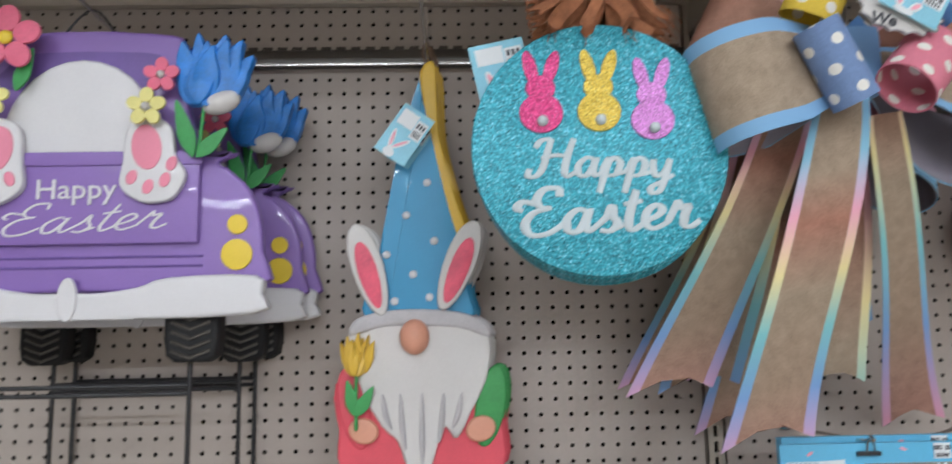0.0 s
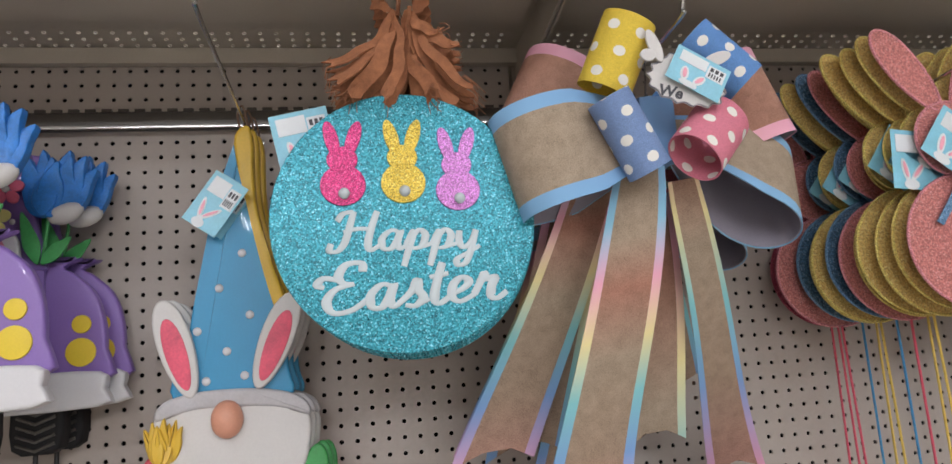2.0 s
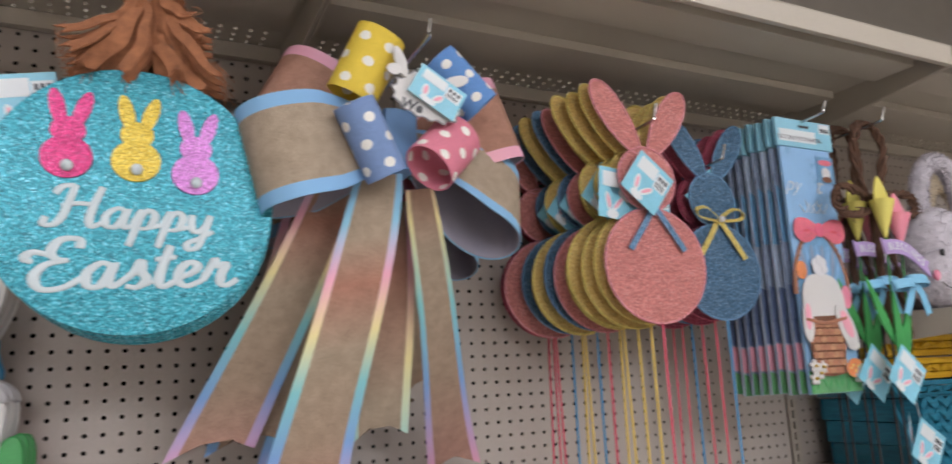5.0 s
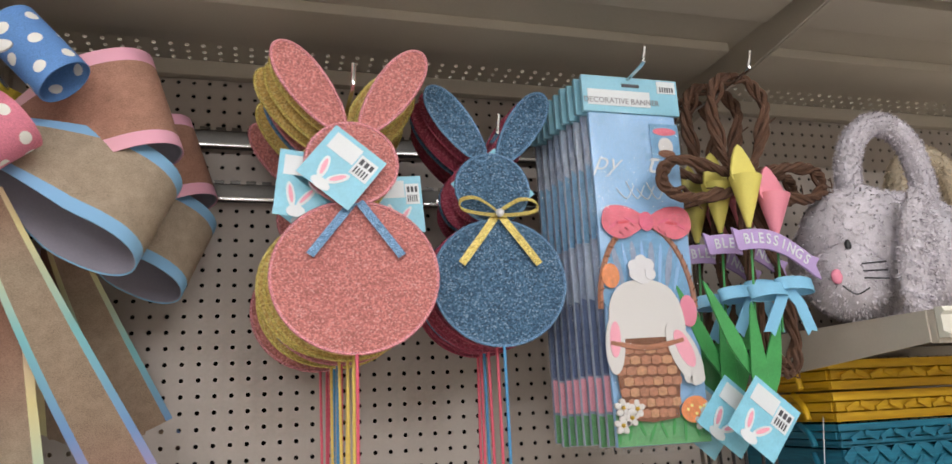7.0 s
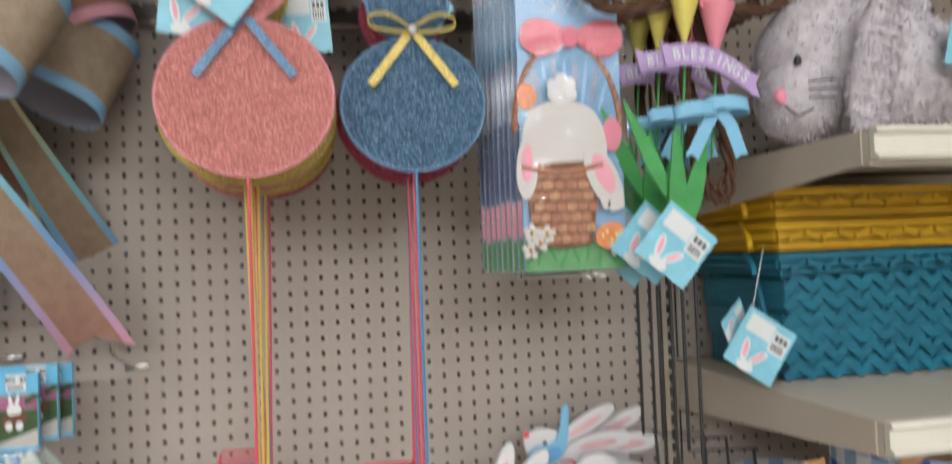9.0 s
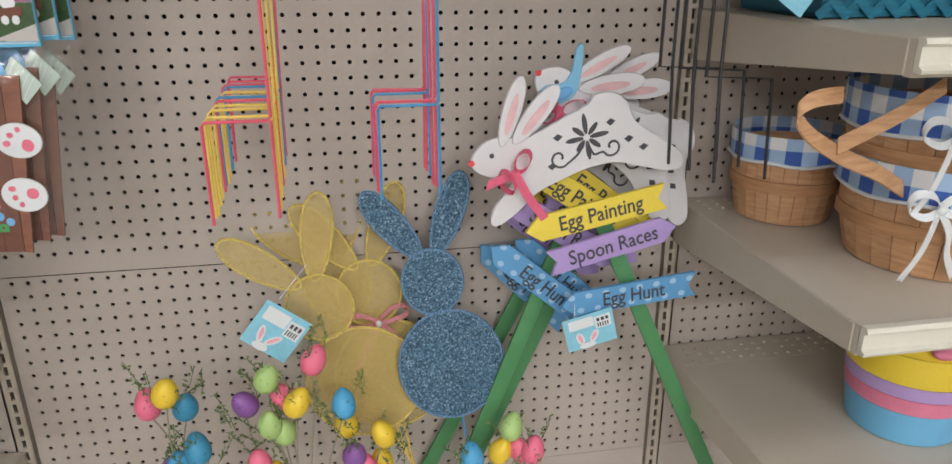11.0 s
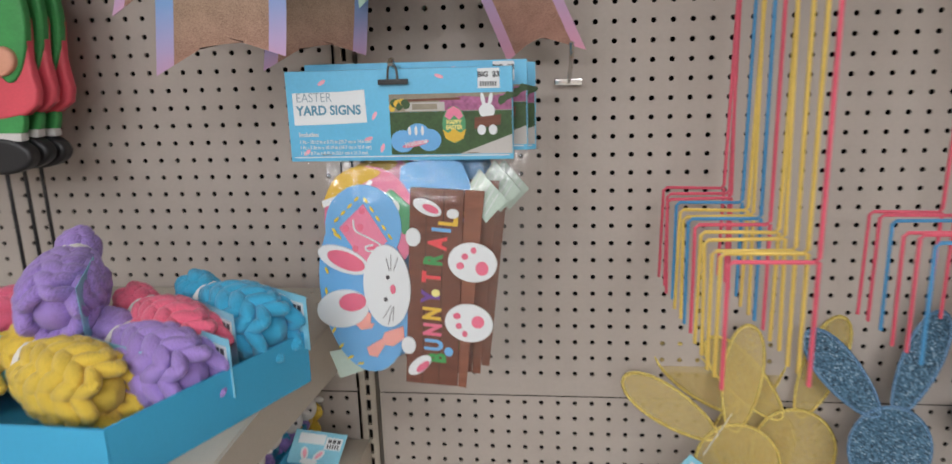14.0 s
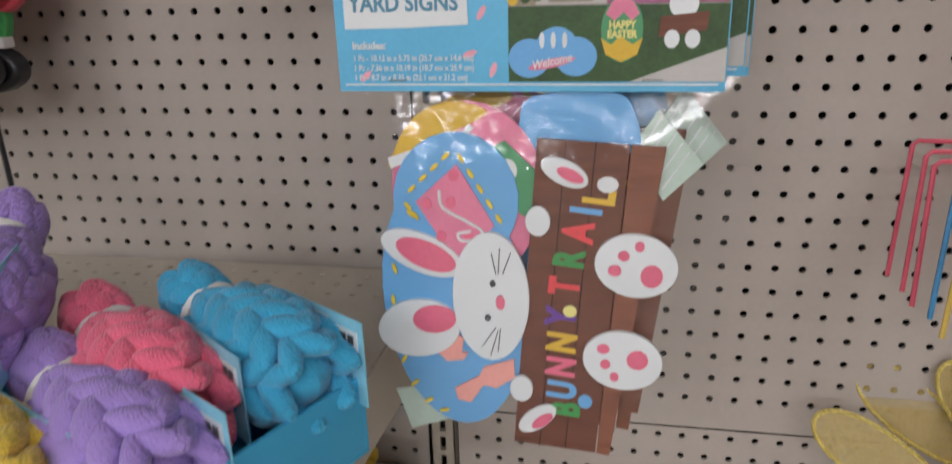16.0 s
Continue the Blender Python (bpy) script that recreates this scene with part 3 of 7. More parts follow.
G = 0.004
for a, b in zip(UP, UP[1:]):
    shelf(a + G, b - G, TOP + 0.01, 0.775, rail=False, label="tan steel top shelf with ribs beneath and perforated back")
for zz in (1.052, 0.80, 0.54):
    shelf(UP[0] + G, UP[1] - G, zz, 0.755)
for zz in (1.632, 1.30, 0.955, 0.64):
    shelf(UP[2] + G, UP[3] - G, zz, 0.745)
slab("base_deck", UP[0], UP[3], 0.75, WALL, 0.0, 0.16, "steel", "tan steel base deck of the shelving", "base deck")
for rx0, rx1, rz in ((UP[0] + 0.02, UP[1] - 0.02, 2.003), (UP[1] + 0.02, UP[2] - 0.02, 1.99), (UP[1] + 0.02, UP[2] - 0.02, 1.896)):
    r = thing("hook_rail", ((rx0 + rx1) / 2, WALL, rz), "dark steel rail for hooks across the pegboard", "hook rail", "hook rails")
    part("bar", box(rx0, rx1, 1.256, WALL - 0.001, rz, rz + 0.027, 0.003), "railm", r)
    bm = bmesh.new()
    tx = rx0 + 0.01
    while tx < rx1 - 0.02:
        bm = join(bm, box(tx, tx + 0.016, 1.2535, 1.2575, rz + 0.0255, rz + 0.031, 0))
        tx += P
    part("toothed_edge", bm, "railm", r)
    part("lower_edge", box(rx0, rx1, 1.252, 1.2565, rz - 0.0025, rz + 0.0025, 0.001), "chrome", r, "bright steel strip along the lower edge")


# ---- things that recur ----
def hook(x, z, y0=1.25, y1=0.84, rise=0.035, name="peg_hook", dx=0.0, lift=0.0):
    """A chrome peg hook: root plate, long arm and upturned tip."""
    h = thing(name, (x, y0, z), "chrome steel peg hook with an upturned tip", "peg hook", "peg hooks")
    path = smooth_loop([(x, y0, z), (x + dx * 0.5, (y0 + y1) / 2, z + 0.004 + lift * 0.5), (x + dx * 0.93, y1 + 0.02, z + 0.008 + lift * 0.93), (x + dx, y1 + 0.004, z + 0.016 + lift), (x + dx, y1 - 0.004, z + rise + lift)], 5, False)
    part("arm", tube(path, 0.0028, 8), "chrome", h)
    part("root_plate", box(x - 0.018, x + 0.018, y0, y0 + 0.006, z - 0.004, z + 0.004, 0.001), "chrome", h)
    return h


def tag(parent, c, turn=0, w=0.075, h=0.075, yaw=0, name="price_tag", flip=False):
    """A pale blue hang tag with a white strip, a price code and the ears of a paper rabbit."""
    m = face_on(*c, turn, yaw)

    def flat(name, pts, d, mat, par):
        bm = bmesh.new()
        f = bm.faces.new([bm.verts.new((a, b, d)) for a, b in pts])
        r = bmesh.ops.extrude_face_region(bm, geom=[f])
        bmesh.ops.translate(bm, verts=[v for v in r["geom"] if isinstance(v, bmesh.types.BMVert)], vec=(0, 0, 0.0006))
        bmesh.ops.recalc_face_normals(bm, faces=bm.faces[:])
        return part(name, spun(bm, m), mat, par)
    card = flat(name, [(-w / 2, -h / 2), (w / 2, -h / 2), (w / 2, h / 2), (-w / 2, h / 2)], 0, "tag", parent)
    s = w
    flat("title_strip", [(-0.4 * s, 0.12 * h), (0.1 * s, 0.12 * h), (0.1 * s, 0.42 * h), (-0.4 * s, 0.42 * h)], 0.0007, "tagw", card)
    flat("price_label", [(0.12 * s, 0.0), (0.44 * s, 0.0), (0.44 * s, 0.36 * h), (0.12 * s, 0.36 * h)], 0.0007, "tagw", card)
    for i in range(5):
        x = (0.16 + 0.05 * i) * s
        flat("bar", [(x, 0.04 * h), (x + 0.025 * s, 0.04 * h), (x + 0.025 * s, 0.16 * h), (x, 0.16 * h)], 0.0014, "tagink", card)
    for i in range(3):
        x = (0.16 + 0.09 * i) * s
        flat("digit_bar", [(x, 0.21 * h), (x + 0.06 * s, 0.21 * h), (x + 0.06 * s, 0.31 * h), (x, 0.31 * h)], 0.0014, "tagink", card)
    ears = [oval(-0.22 * s, -0.18 * h, 0.075 * s, 0.2 * h, 14, 14), oval(0.06 * s, -0.2 * h, 0.07 * s, 0.2 * h, -38, 14)]
    for e in ears:
        flat("rabbit_ear", e, 0.0007, "tagw", card)
    flat("rabbit_head", oval(-0.1 * s, -0.42 * h, 0.17 * s, 0.09 * h, 0, 14), 0.0011, "tagw", card)
    flat("ear_lining", oval(-0.22 * s, -0.17 * h, 0.038 * s, 0.14 * h, 14, 12), 0.0014, "tagpink", card)
    flat("ear_lining", oval(0.06 * s, -0.19 * h, 0.036 * s, 0.14 * h, -38, 12), 0.0014, "tagpink", card)
    return card


def flower(parent, c, r, m, mid, petals=5, name="flower"):
    x, y, z = c
    f = part(name, join(*[plate(oval(x + 0.62 * r * math.cos(2 * math.pi * i / petals + 0.3), z + 0.62 * r * math.sin(2 * math.pi * i / petals + 0.3), 0.42 * r, 0.36 * r, math.degrees(2 * math.pi * i / petals + 0.3), 14), y, 0.004, 0.001) for i in range(petals)]), m, parent)
    part("flower_centre", ball((x, y - 0.001, z), (0.22 * r, 0.005, 0.22 * r), 12, 8), mid, f)
    return f


def leaf_blade(parent, a, b, w, y, m="leaf", name="leaf", bow=0.0):
    """A pointed leaf from a to b, both (x, z)."""
    a, b = Vector(a), Vector(b)
    d = b - a
    n = Vector((-d.y, d.x)).normalized()
    pts = [a, a + d * 0.3 + n * (w * 0.5 + bow), a + d * 0.6 + n * (w * 0.42 + bow), b, a + d * 0.6 - n * (w * 0.42 - bow), a + d * 0.3 - n * (w * 0.5 - bow)]
    return part(name, plate([tuple(p) for p in smooth_loop(pts, 4)], y, 0.003, 0.0008), m, parent)


def tulip(parent, c, w, h, m="tulip", turn=0, name="tulip", depth=0.02):
    """A cupped tulip head of overlapping pointed petals, facing -y, its foot at c."""
    x, y, z = c
    at = pose(x, y, z, 0, -turn, 0)
    cup = part(name, spun(ball((0, depth * 0.3, h * 0.28), (w * 0.3, depth * 0.3, h * 0.3), 14, 10), at), m, parent)
    for k, (dx, tilt, dy, tall) in enumerate(((-0.34, 20, 0.006, 0.88), (0.34, -20, 0.006, 0.9), (-0.2, 11, 0.004, 1.0), (0.22, -12, 0.004, 1.02), (0.02, -2, 0.003, 1.06), (-0.1, 6, -0.001, 0.9), (0.12, -6, -0.001, 0.94), (0.0, 2, -0.004, 0.84))):
        pts = smooth_loop([(-0.06, 0), (-0.2, 0.22), (-0.21, 0.55), (-0.12, 0.84), (0.0, 1.06), (0.1, 0.82), (0.21, 0.55), (0.19, 0.22), (0.06, 0)], 3)
        bm = plate([(p[0] * w, p[1] * h * tall) for p in pts], dy, depth * 0.4, 0.002)
        for v in bm.verts:
            v.co.y += 0.35 * v.co.x ** 2 / w + 0.006 * math.sin(60 * v.co.z + 2 * k)
        part("petal", spun(bm, at @ pose(dx * w * 0.6, 0, 0, 0, -tilt, 0)), m, cup)
    return cup



SCRIPT = {
    "H": (1.4, [[(0.3, 2.0), (0.22, 1.2), (0.12, 0.4), (-0.1, -0.02), (-0.38, 0.0), (-0.36, 0.36)], [(-0.25, 1.5), (-0.08, 1.88), (0.28, 2.0)], [(1.15, 2.0), (1.02, 1.2), (0.96, 0.35), (1.1, 0.0), (1.4, 0.25)], [(0.02, 0.95), (0.5, 1.1), (1.08, 1.08)]]),
    "a": (0.95, [[(0.66, 0.86), (0.36, 1.0), (0.06, 0.6), (0.13, 0.12), (0.4, 0.05), (0.6, 0.45), (0.7, 0.95), (0.64, 0.4), (0.74, 0.04), (1.0, 0.25)]]),
    "p": (0.95, [[(0.0, 0.25), (0.22, 0.95), (0.14, 0.2), (0.02, -0.85)], [(0.16, 0.55), (0.42, 1.0), (0.68, 0.7), (0.56, 0.15), (0.26, 0.05)], [(0.56, 0.12), (0.98, 0.3)]]),
    "y": (0.9, [[(0.02, 0.92), (0.06, 0.35), (0.26, 0.05), (0.52, 0.35), (0.64, 0.95)], [(0.64, 0.95), (0.56, 0.1), (0.4, -0.7), (0.12, -0.85), (0.06, -0.55), (0.42, -0.25), (0.85, 0.12)]]),
    "E": (1.25, [[(1.0, 1.6), (0.94, 1.95), (0.52, 1.95), (0.32, 1.5), (0.5, 1.17), (0.8, 1.12)], [(0.8, 1.12), (0.28, 0.95), (0.06, 0.45), (0.3, 0.0), (0.8, 0.04), (1.2, 0.4)], [(0.36, 1.3), (-0.08, 1.45), (-0.25, 1.2), (-0.05, 1.05)]]),
    "s": (0.78, [[(-0.05, 0.15), (0.28, 0.6), (0.42, 1.05), (0.48, 0.65), (0.64, 0.32), (0.45, 0.0), (0.14, 0.06)], [(0.45, 0.02), (0.82, 0.25)]]),
    "t": (0.62, [[(0.34, 1.7), (0.22, 0.8), (0.2, 0.25), (0.36, 0.0), (0.66, 0.25)], [(0.0, 1.12), (0.55, 1.22)]]),
    "e": (0.76, [[(0.0, 0.3), (0.4, 0.52), (0.56, 0.8), (0.36, 1.0), (0.12, 0.75), (0.1, 0.25), (0.36, 0.0), (0.78, 0.25)]]),
    "r": (0.95, [[(0.0, 0.25), (0.2, 0.9), (0.26, 1.08), (0.32, 0.84), (0.58, 0.9), (0.5, 0.5), (0.52, 0.1), (0.72, 0.0), (0.98, 0.25)]]),
}


def script(name, text, x, y, z, ux, uz, pen, material, parent, slope=0.0, lean=0.0):
    """Brush lettering, broad where the stroke runs down; from x at the baseline z; ux, uz: the size of a small letter."""
    bms, at_x = [], 0.0
    for ch in text:
        adv, strokes = SCRIPT[ch]
        for st in strokes:
            pts = [Vector((x + (at_x + p[0] + lean * p[1]) * ux, y, z + p[1] * uz + slope * (at_x + p[0]) * ux)) for p in smooth_loop([Vector(q) for q in st], 7, False)]
            k = len(pts) - 1
            steep = []
            for i in range(k + 1):
                d = (pts[min(i + 2, k)] - pts[max(i - 2, 0)]).normalized()
                steep.append((0.62 + 0.6 * d.z * d.z) * (0.8 + 0.2 * math.sin(math.pi * i / k)))
            bms.append(tube(pts, pen, 8, taper=lambda q: steep[min(k, int(q * k + 0.5))]))
        at_x += adv
    bm = join(*bms)
    for v in bm.verts:
        v.co.y = y + (v.co.y - y) * 0.3
    return part(name, bm, material, parent, "white brush lettering")


# ---- purple truck stakes ----
def truck():
    cx, y = -0.468, 1.013
    t = thing("truck_stake", (cx, y, 1.30), "purple metal truck yard stake with a white rabbit and blue tulips", "garden stake", "truck stakes")
    half = [(0.0, 1.60), (0.242, 1.60), (0.249, 1.65), (0.245, 1.695), (0.23, 1.735), (0.2, 1.764), (0.186, 1.774), (0.211, 1.787), (0.165, 1.791), (0.145, 1.85), (0.134, 1.935), (0.118, 1.957), (0.0, 1.962)]
    prof = [(cx + a, b) for a, b in half] + [(cx - a, b) for a, b in half[-2:0:-1]]
    part("body", plate([tuple(p) for p in smooth_loop(prof, 3)], y, 0.014, 0.006), "purple", t)
    part("rear_window", plate([tuple(p) for p in smooth_loop([(cx - 0.105, 1.912), (cx - 0.085, 1.93), (cx + 0.085, 1.93), (cx + 0.105, 1.912), (cx + 0.11, 1.88), (cx - 0.11, 1.88)], 4)], y - 0.001, 0.003, 0.001), "purple_dk", t)
    for zz in (1.632, 1.645):
        part("pressed_line", tube([(cx - 0.17, y - 0.0005, zz), (cx + 0.17, y - 0.0005, zz)], 0.0018, 6), "purple_dk", t)
    rabbit = part("rabbit_back", plate(oval(cx, 1.802, 0.105, 0.117), y - 0.008, 0.012, 0.006), "white", t, "white enamelled rabbit seen from behind")
    part("bed_panel", box(cx - 0.165, cx + 0.165, y - 0.0105, y - 0.001, 1.662, 1.786, 0.004), "purple", t)
    part("bed_edge", box(cx - 0.17, cx + 0.17, y - 0.0135, y - 0.009, 1.768, 1.787, 0.003), "purple", t)
    for s in (-1, 1):
        fx, fz = cx + s * 0.1, 1.773
        pts = [(fx - 0.028, fz + 0.045), (fx, fz + 0.06), (fx + 0.028, fz + 0.045), (fx + 0.036, fz + 0.005), (fx + 0.05, fz - 0.02), (fx + 0.036, fz - 0.05), (fx + 0.012, fz - 0.058), (fx - 0.012, fz - 0.055), (fx - 0.036, fz - 0.035), (fx - 0.033, fz)]
        pts = [(2 * fx - a, b) if s < 0 else (a, b) for a, b in pts]
        foot = part("rabbit_foot", plate([tuple(p) for p in smooth_loop(pts, 4)], y - 0.022, 0.01, 0.003), "white", t)
        part("pad", plate(oval(fx - s * 0.002, fz + 0.017, 0.02, 0.031, 8 * s), y - 0.0235, 0.003, 0.001), "pinkpad", foot)
        for dx, dz in ((-0.02, -0.024), (0.002, -0.037), (0.024, -0.028), (0.032, -0.006)):
            part("toe_pad", plate(oval(fx + s * dx, fz + dz, 0.007, 0.0105, -20 * s, 14), y - 0.0235, 0.003, 0.001), "pinkpad", foot)
    words("lettering_happy", "Happy", 0.038, face_on(cx + 0.002, y - 0.0115, 1.735), "white", t, 0.0008, 0.0, 0.0002, 1.1)
    script("lettering_easter", "Easter", cx - 0.098, y - 0.0112, 1.674, 0.041, 0.021, 0.0022, "white", t, 0.04, 0.35)
    for s in (-1, 1):
        part("tail_light", plate(oval(cx + s * 0.215, 1.646, 0.021, 0.021), y - 0.003, 0.005, 0.001), "yellow", t)
        part("tail_light", plate(oval(cx + s * 0.215, 1.687, 0.0135, 0.0135), y - 0.003, 0.005, 0.001), "yellow", t)
    bump = [(cx - 0.243, 1.617), (cx - 0.13, 1.616), (cx - 0.09, 1.604), (cx - 0.04, 1.597), (cx, 1.597), (cx + 0.04, 1.597), (cx + 0.09, 1.604), (cx + 0.13, 1.616), (cx + 0.243, 1.617), (cx + 0.252, 1.592), (cx + 0.24, 1.566), (cx, 1.562), (cx - 0.24, 1.566), (cx - 0.252, 1.592)]
    part("bumper", plate([tuple(p) for p in smooth_loop(bump, 3)], y - 0.014, 0.02, 0.006), "white", t, "white enamelled bumper")
    part("bumper_badge", plate(oval(cx, 1.588, 0.013, 0.029), y - 0.017, 0.006, 0.002), "white", t)
    for dx in (-0.155, 0.155):
        tp = [(cx + dx - 0.036, 1.572), (cx + dx - 0.037, 1.535), (cx + dx - 0.033, 1.512), (cx + dx - 0.02, 1.504), (cx + dx + 0.02, 1.504), (cx + dx + 0.033, 1.512), (cx + dx + 0.037, 1.535), (cx + dx + 0.036, 1.572)]
        ty = part("tyre", plate(tp, y + 0.006, 0.03, 0.008), "blackmatt", t)
        for i in range(5):
            zz = 1.51 + 0.0125 * i
            part("tread", tube([(cx + dx - 0.026, y + 0.0055, zz + 0.01), (cx + dx, y + 0.0045, zz), (cx + dx + 0.026, y + 0.0055, zz + 0.01)], 0.0026, 6), "wire", ty)
    for dx in (-0.147, 0.147):
        part("rod", tube([(cx + dx, y + 0.03, 1.55), (cx + dx, y + 0.03, 1.2)], 0.0036), "black", t)
    for zz in (1.473, 1.462):
        part("crossbar", tube([(cx - 0.15, y + 0.03, zz), (cx + 0.15, y + 0.03, zz)], 0.0032), "black", t)
    tulip(t, (cx + 0.172, y - 0.03, 1.846), 0.082, 0.094, turn=-12, depth=0.04)
    part("tulip_cup", ball((cx + 0.196, y - 0.022, 1.85), (0.026, 0.014, 0.015), m=pose(0, 0, 0, 0, -20, 0)), "cream", t)
    tulip(t, (cx - 0.16, y - 0.03, 1.85), 0.06, 0.07, turn=14, depth=0.04)
    flower(t, (cx - 0.09, y - 0.035, 1.94), 0.045, "rose", "yellow")
    flower(t, (cx + 0.116, y - 0.03, 1.888), 0.024, "rose", "cream")
    flower(t, (cx + 0.1, y - 0.036, 1.842), 0.026, "lemon", "cream")
    flower(t, (cx - 0.105, y - 0.036, 1.857), 0.024, "lemon", "cream")
    leaf_blade(t, (cx + 0.16, 1.775), (cx + 0.135, 1.855), 0.022, y - 0.024)
    leaf_blade(t, (cx + 0.165, 1.775), (cx + 0.205, 1.815), 0.02, y - 0.025)
    leaf_blade(t, (cx - 0.08, 1.87), (cx - 0.06, 1.93), 0.02, y - 0.024)
    part("stem", tube([(cx + 0.165, y - 0.02, 1.775), (cx + 0.172, y - 0.02, 1.845)], 0.0025), "leaf", t)
    part("hanger", tube(smooth_loop([(cx - 0.05, y + 0.008, 1.94), (cx, y + 0.012, 2.0), (cx + 0.05, y + 0.008, 1.94)], 6, False), 0.0016), "black", t)
    return t


tr = truck()
copies(tr, [(0.012, 0.188, -0.006), (0.026, 0.228, -0.003)])
hook(-0.468, 1.992, y1=0.93)


# ---- gnome stakes ----
def gnome():
    cx, y = -0.012, 1.13
    g = thing("gnome_stake", (cx, y, 1.08), "metal gnome stake with a blue dotted hat, rabbit ears and beard", "garden stake", "gnome stakes")
    hat = [(cx - 0.082, 1.556), (cx - 0.063, 1.66), (cx - 0.045, 1.756), (cx - 0.027, 1.845), (cx - 0.002, 1.925), (cx + 0.01, 1.95), (cx + 0.02, 1.93), (cx + 0.022, 1.845), (cx + 0.042, 1.751), (cx + 0.064, 1.675), (cx + 0.072, 1.60), (cx + 0.068, 1.556)]
    h = part("hat", plate([tuple(p) for p in smooth_loop(hat, 4)], y, 0.012, 0.005), "hatblue", g, "blue pointed hat with white dots")
    for dx, dz in ((-0.04, 1.585), (0.012, 1.59), (-0.052, 1.655), (-0.012, 1.625), (0.02, 1.675), (-0.022, 1.715), (0.01, 1.765), (-0.058, 1.60), (0.04, 1.62)):
        part("dot", ball((cx + dx, y - 0.001, dz), (0.0062, 0.003, 0.0062), 10, 6), "white", h)
    fold = [(cx + 0.0, 1.93), (cx + 0.012, 1.957), (cx + 0.026, 1.946), (cx + 0.03, 1.845), (cx + 0.052, 1.751), (cx + 0.076, 1.676), (cx + 0.07, 1.655), (cx + 0.057, 1.676), (cx + 0.036, 1.752), (cx + 0.016, 1.845)]
    part("hat_fold", plate([tuple(p) for p in smooth_loop(fold, 4)], y - 0.004, 0.026, 0.005), "mustard", g, "mustard yellow hat lining")
    for s, ex, ez, tn in ((-1, -0.078, 1.632, 17), (1, 0.057, 1.637, -22)):
        e = part("ear", plate(oval(cx + ex, ez, 0.027, 0.072, tn, 28, 0.25), y - 0.014, 0.01, 0.004), "cream", g)
        part("ear_lining", plate(oval(cx + ex - s * 0.001, ez - 0.008, 0.016, 0.052, tn, 24, 0.2), y - 0.0155, 0.003, 0.001), "earpink", e)
    brim = [(cx - 0.104, 1.535), (cx - 0.095, 1.56), (cx - 0.04, 1.572), (cx + 0.04, 1.57), (cx + 0.09, 1.555), (cx + 0.1, 1.53), (cx + 0.05, 1.545), (cx - 0.05, 1.548)]
    part("brim", plate([tuple(p) for p in smooth_loop(brim, 4)], y - 0.012, 0.014, 0.005), "greyw", g)
    coat = [(cx - 0.11, 1.48), (cx + 0.1, 1.48), (cx + 0.118, 1.40), (cx + 0.1, 1.33), (cx - 0.1, 1.33), (cx - 0.122, 1.40)]
    part("coat", plate([tuple(p) for p in smooth_loop(coat, 4)], y, 0.012, 0.005), "coral", g, "coral red coat")
    beard = [(cx - 0.1, 1.548), (cx, 1.556), (cx + 0.092, 1.545), (cx + 0.098, 1.48), (cx + 0.07, 1.42), (cx + 0.05, 1.385), (cx + 0.03, 1.40), (cx + 0.01, 1.34), (cx - 0.015, 1.33), (cx - 0.035, 1.38), (cx - 0.055, 1.40), (cx - 0.075, 1.43), (cx - 0.1, 1.49)]
    bd = part("beard", plate([tuple(p) for p in smooth_loop(beard, 5)], y - 0.009, 0.012, 0.006), "cream", g, "white beard with grey strands")
    for sx, sl in ((-0.055, 0.05), (-0.03, 0.08), (0.0, 0.1), (0.03, 0.07), (0.055, 0.05)):
        part("strand", tube(smooth_loop([(cx + sx * 1.05, y - 0.0095, 1.45), (cx + sx * 0.95, y - 0.0105, 1.45 - sl * 0.6), (cx + sx * 0.8, y - 0.0095, 1.45 - sl)], 4, False), 0.0035, 6, taper=lambda q: 0.3 + math.sin(math.pi * q)), "greyw", bd)
    part("nose", ball((cx - 0.01, y - 0.014, 1.532), (0.022, 0.018, 0.026)), "skin", g)
    for s in (-1, 1):
        part("sleeve", plate(oval(cx + s * 0.1, 1.43, 0.022, 0.06, -12 * s), y - 0.004, 0.012, 0.004), "leaf" if s > 0 else "coral", g)
        part("hand", plate(oval(cx + s * 0.085, 1.398, 0.022, 0.018, 20 * s), y - 0.012, 0.01, 0.004), "skin", g)
        part("trouser_leg", plate([tuple(p) for p in smooth_loop([(cx + s * 0.01, 1.345), (cx + s * 0.09, 1.345), (cx + s * 0.085, 1.30), (cx + s * 0.02, 1.30)], 4)], y + 0.001, 0.01, 0.003), "leaf", g)
        part("boot_cuff", box(cx + s * 0.015, cx + s * 0.092, y - 0.003, y + 0.012, 1.297, 1.308, 0.004), "cream", g)
        part("boot", plate(oval(cx + s * 0.056, 1.278, 0.047, 0.024), y - 0.006, 0.018, 0.006), "black", g)
        part("rod", tube([(cx + s * 0.055, y + 0.006, 1.26), (cx + s * 0.055, y + 0.006, 1.08)], 0.0026), "black", g)
    tulip(g, (cx - 0.094, y - 0.02, 1.478), 0.036, 0.055, "mustard", depth=0.02)
    leaf_blade(g, (cx - 0.096, 1.42), (cx - 0.108, 1.472), 0.018, y - 0.018)
    leaf_blade(g, (cx - 0.094, 1.42), (cx - 0.07, 1.462), 0.018, y - 0.019)
    part("stem", tube([(cx - 0.095, y - 0.015, 1.48), (cx - 0.095, y - 0.015, 1.40)], 0.0026), "leaf", g)
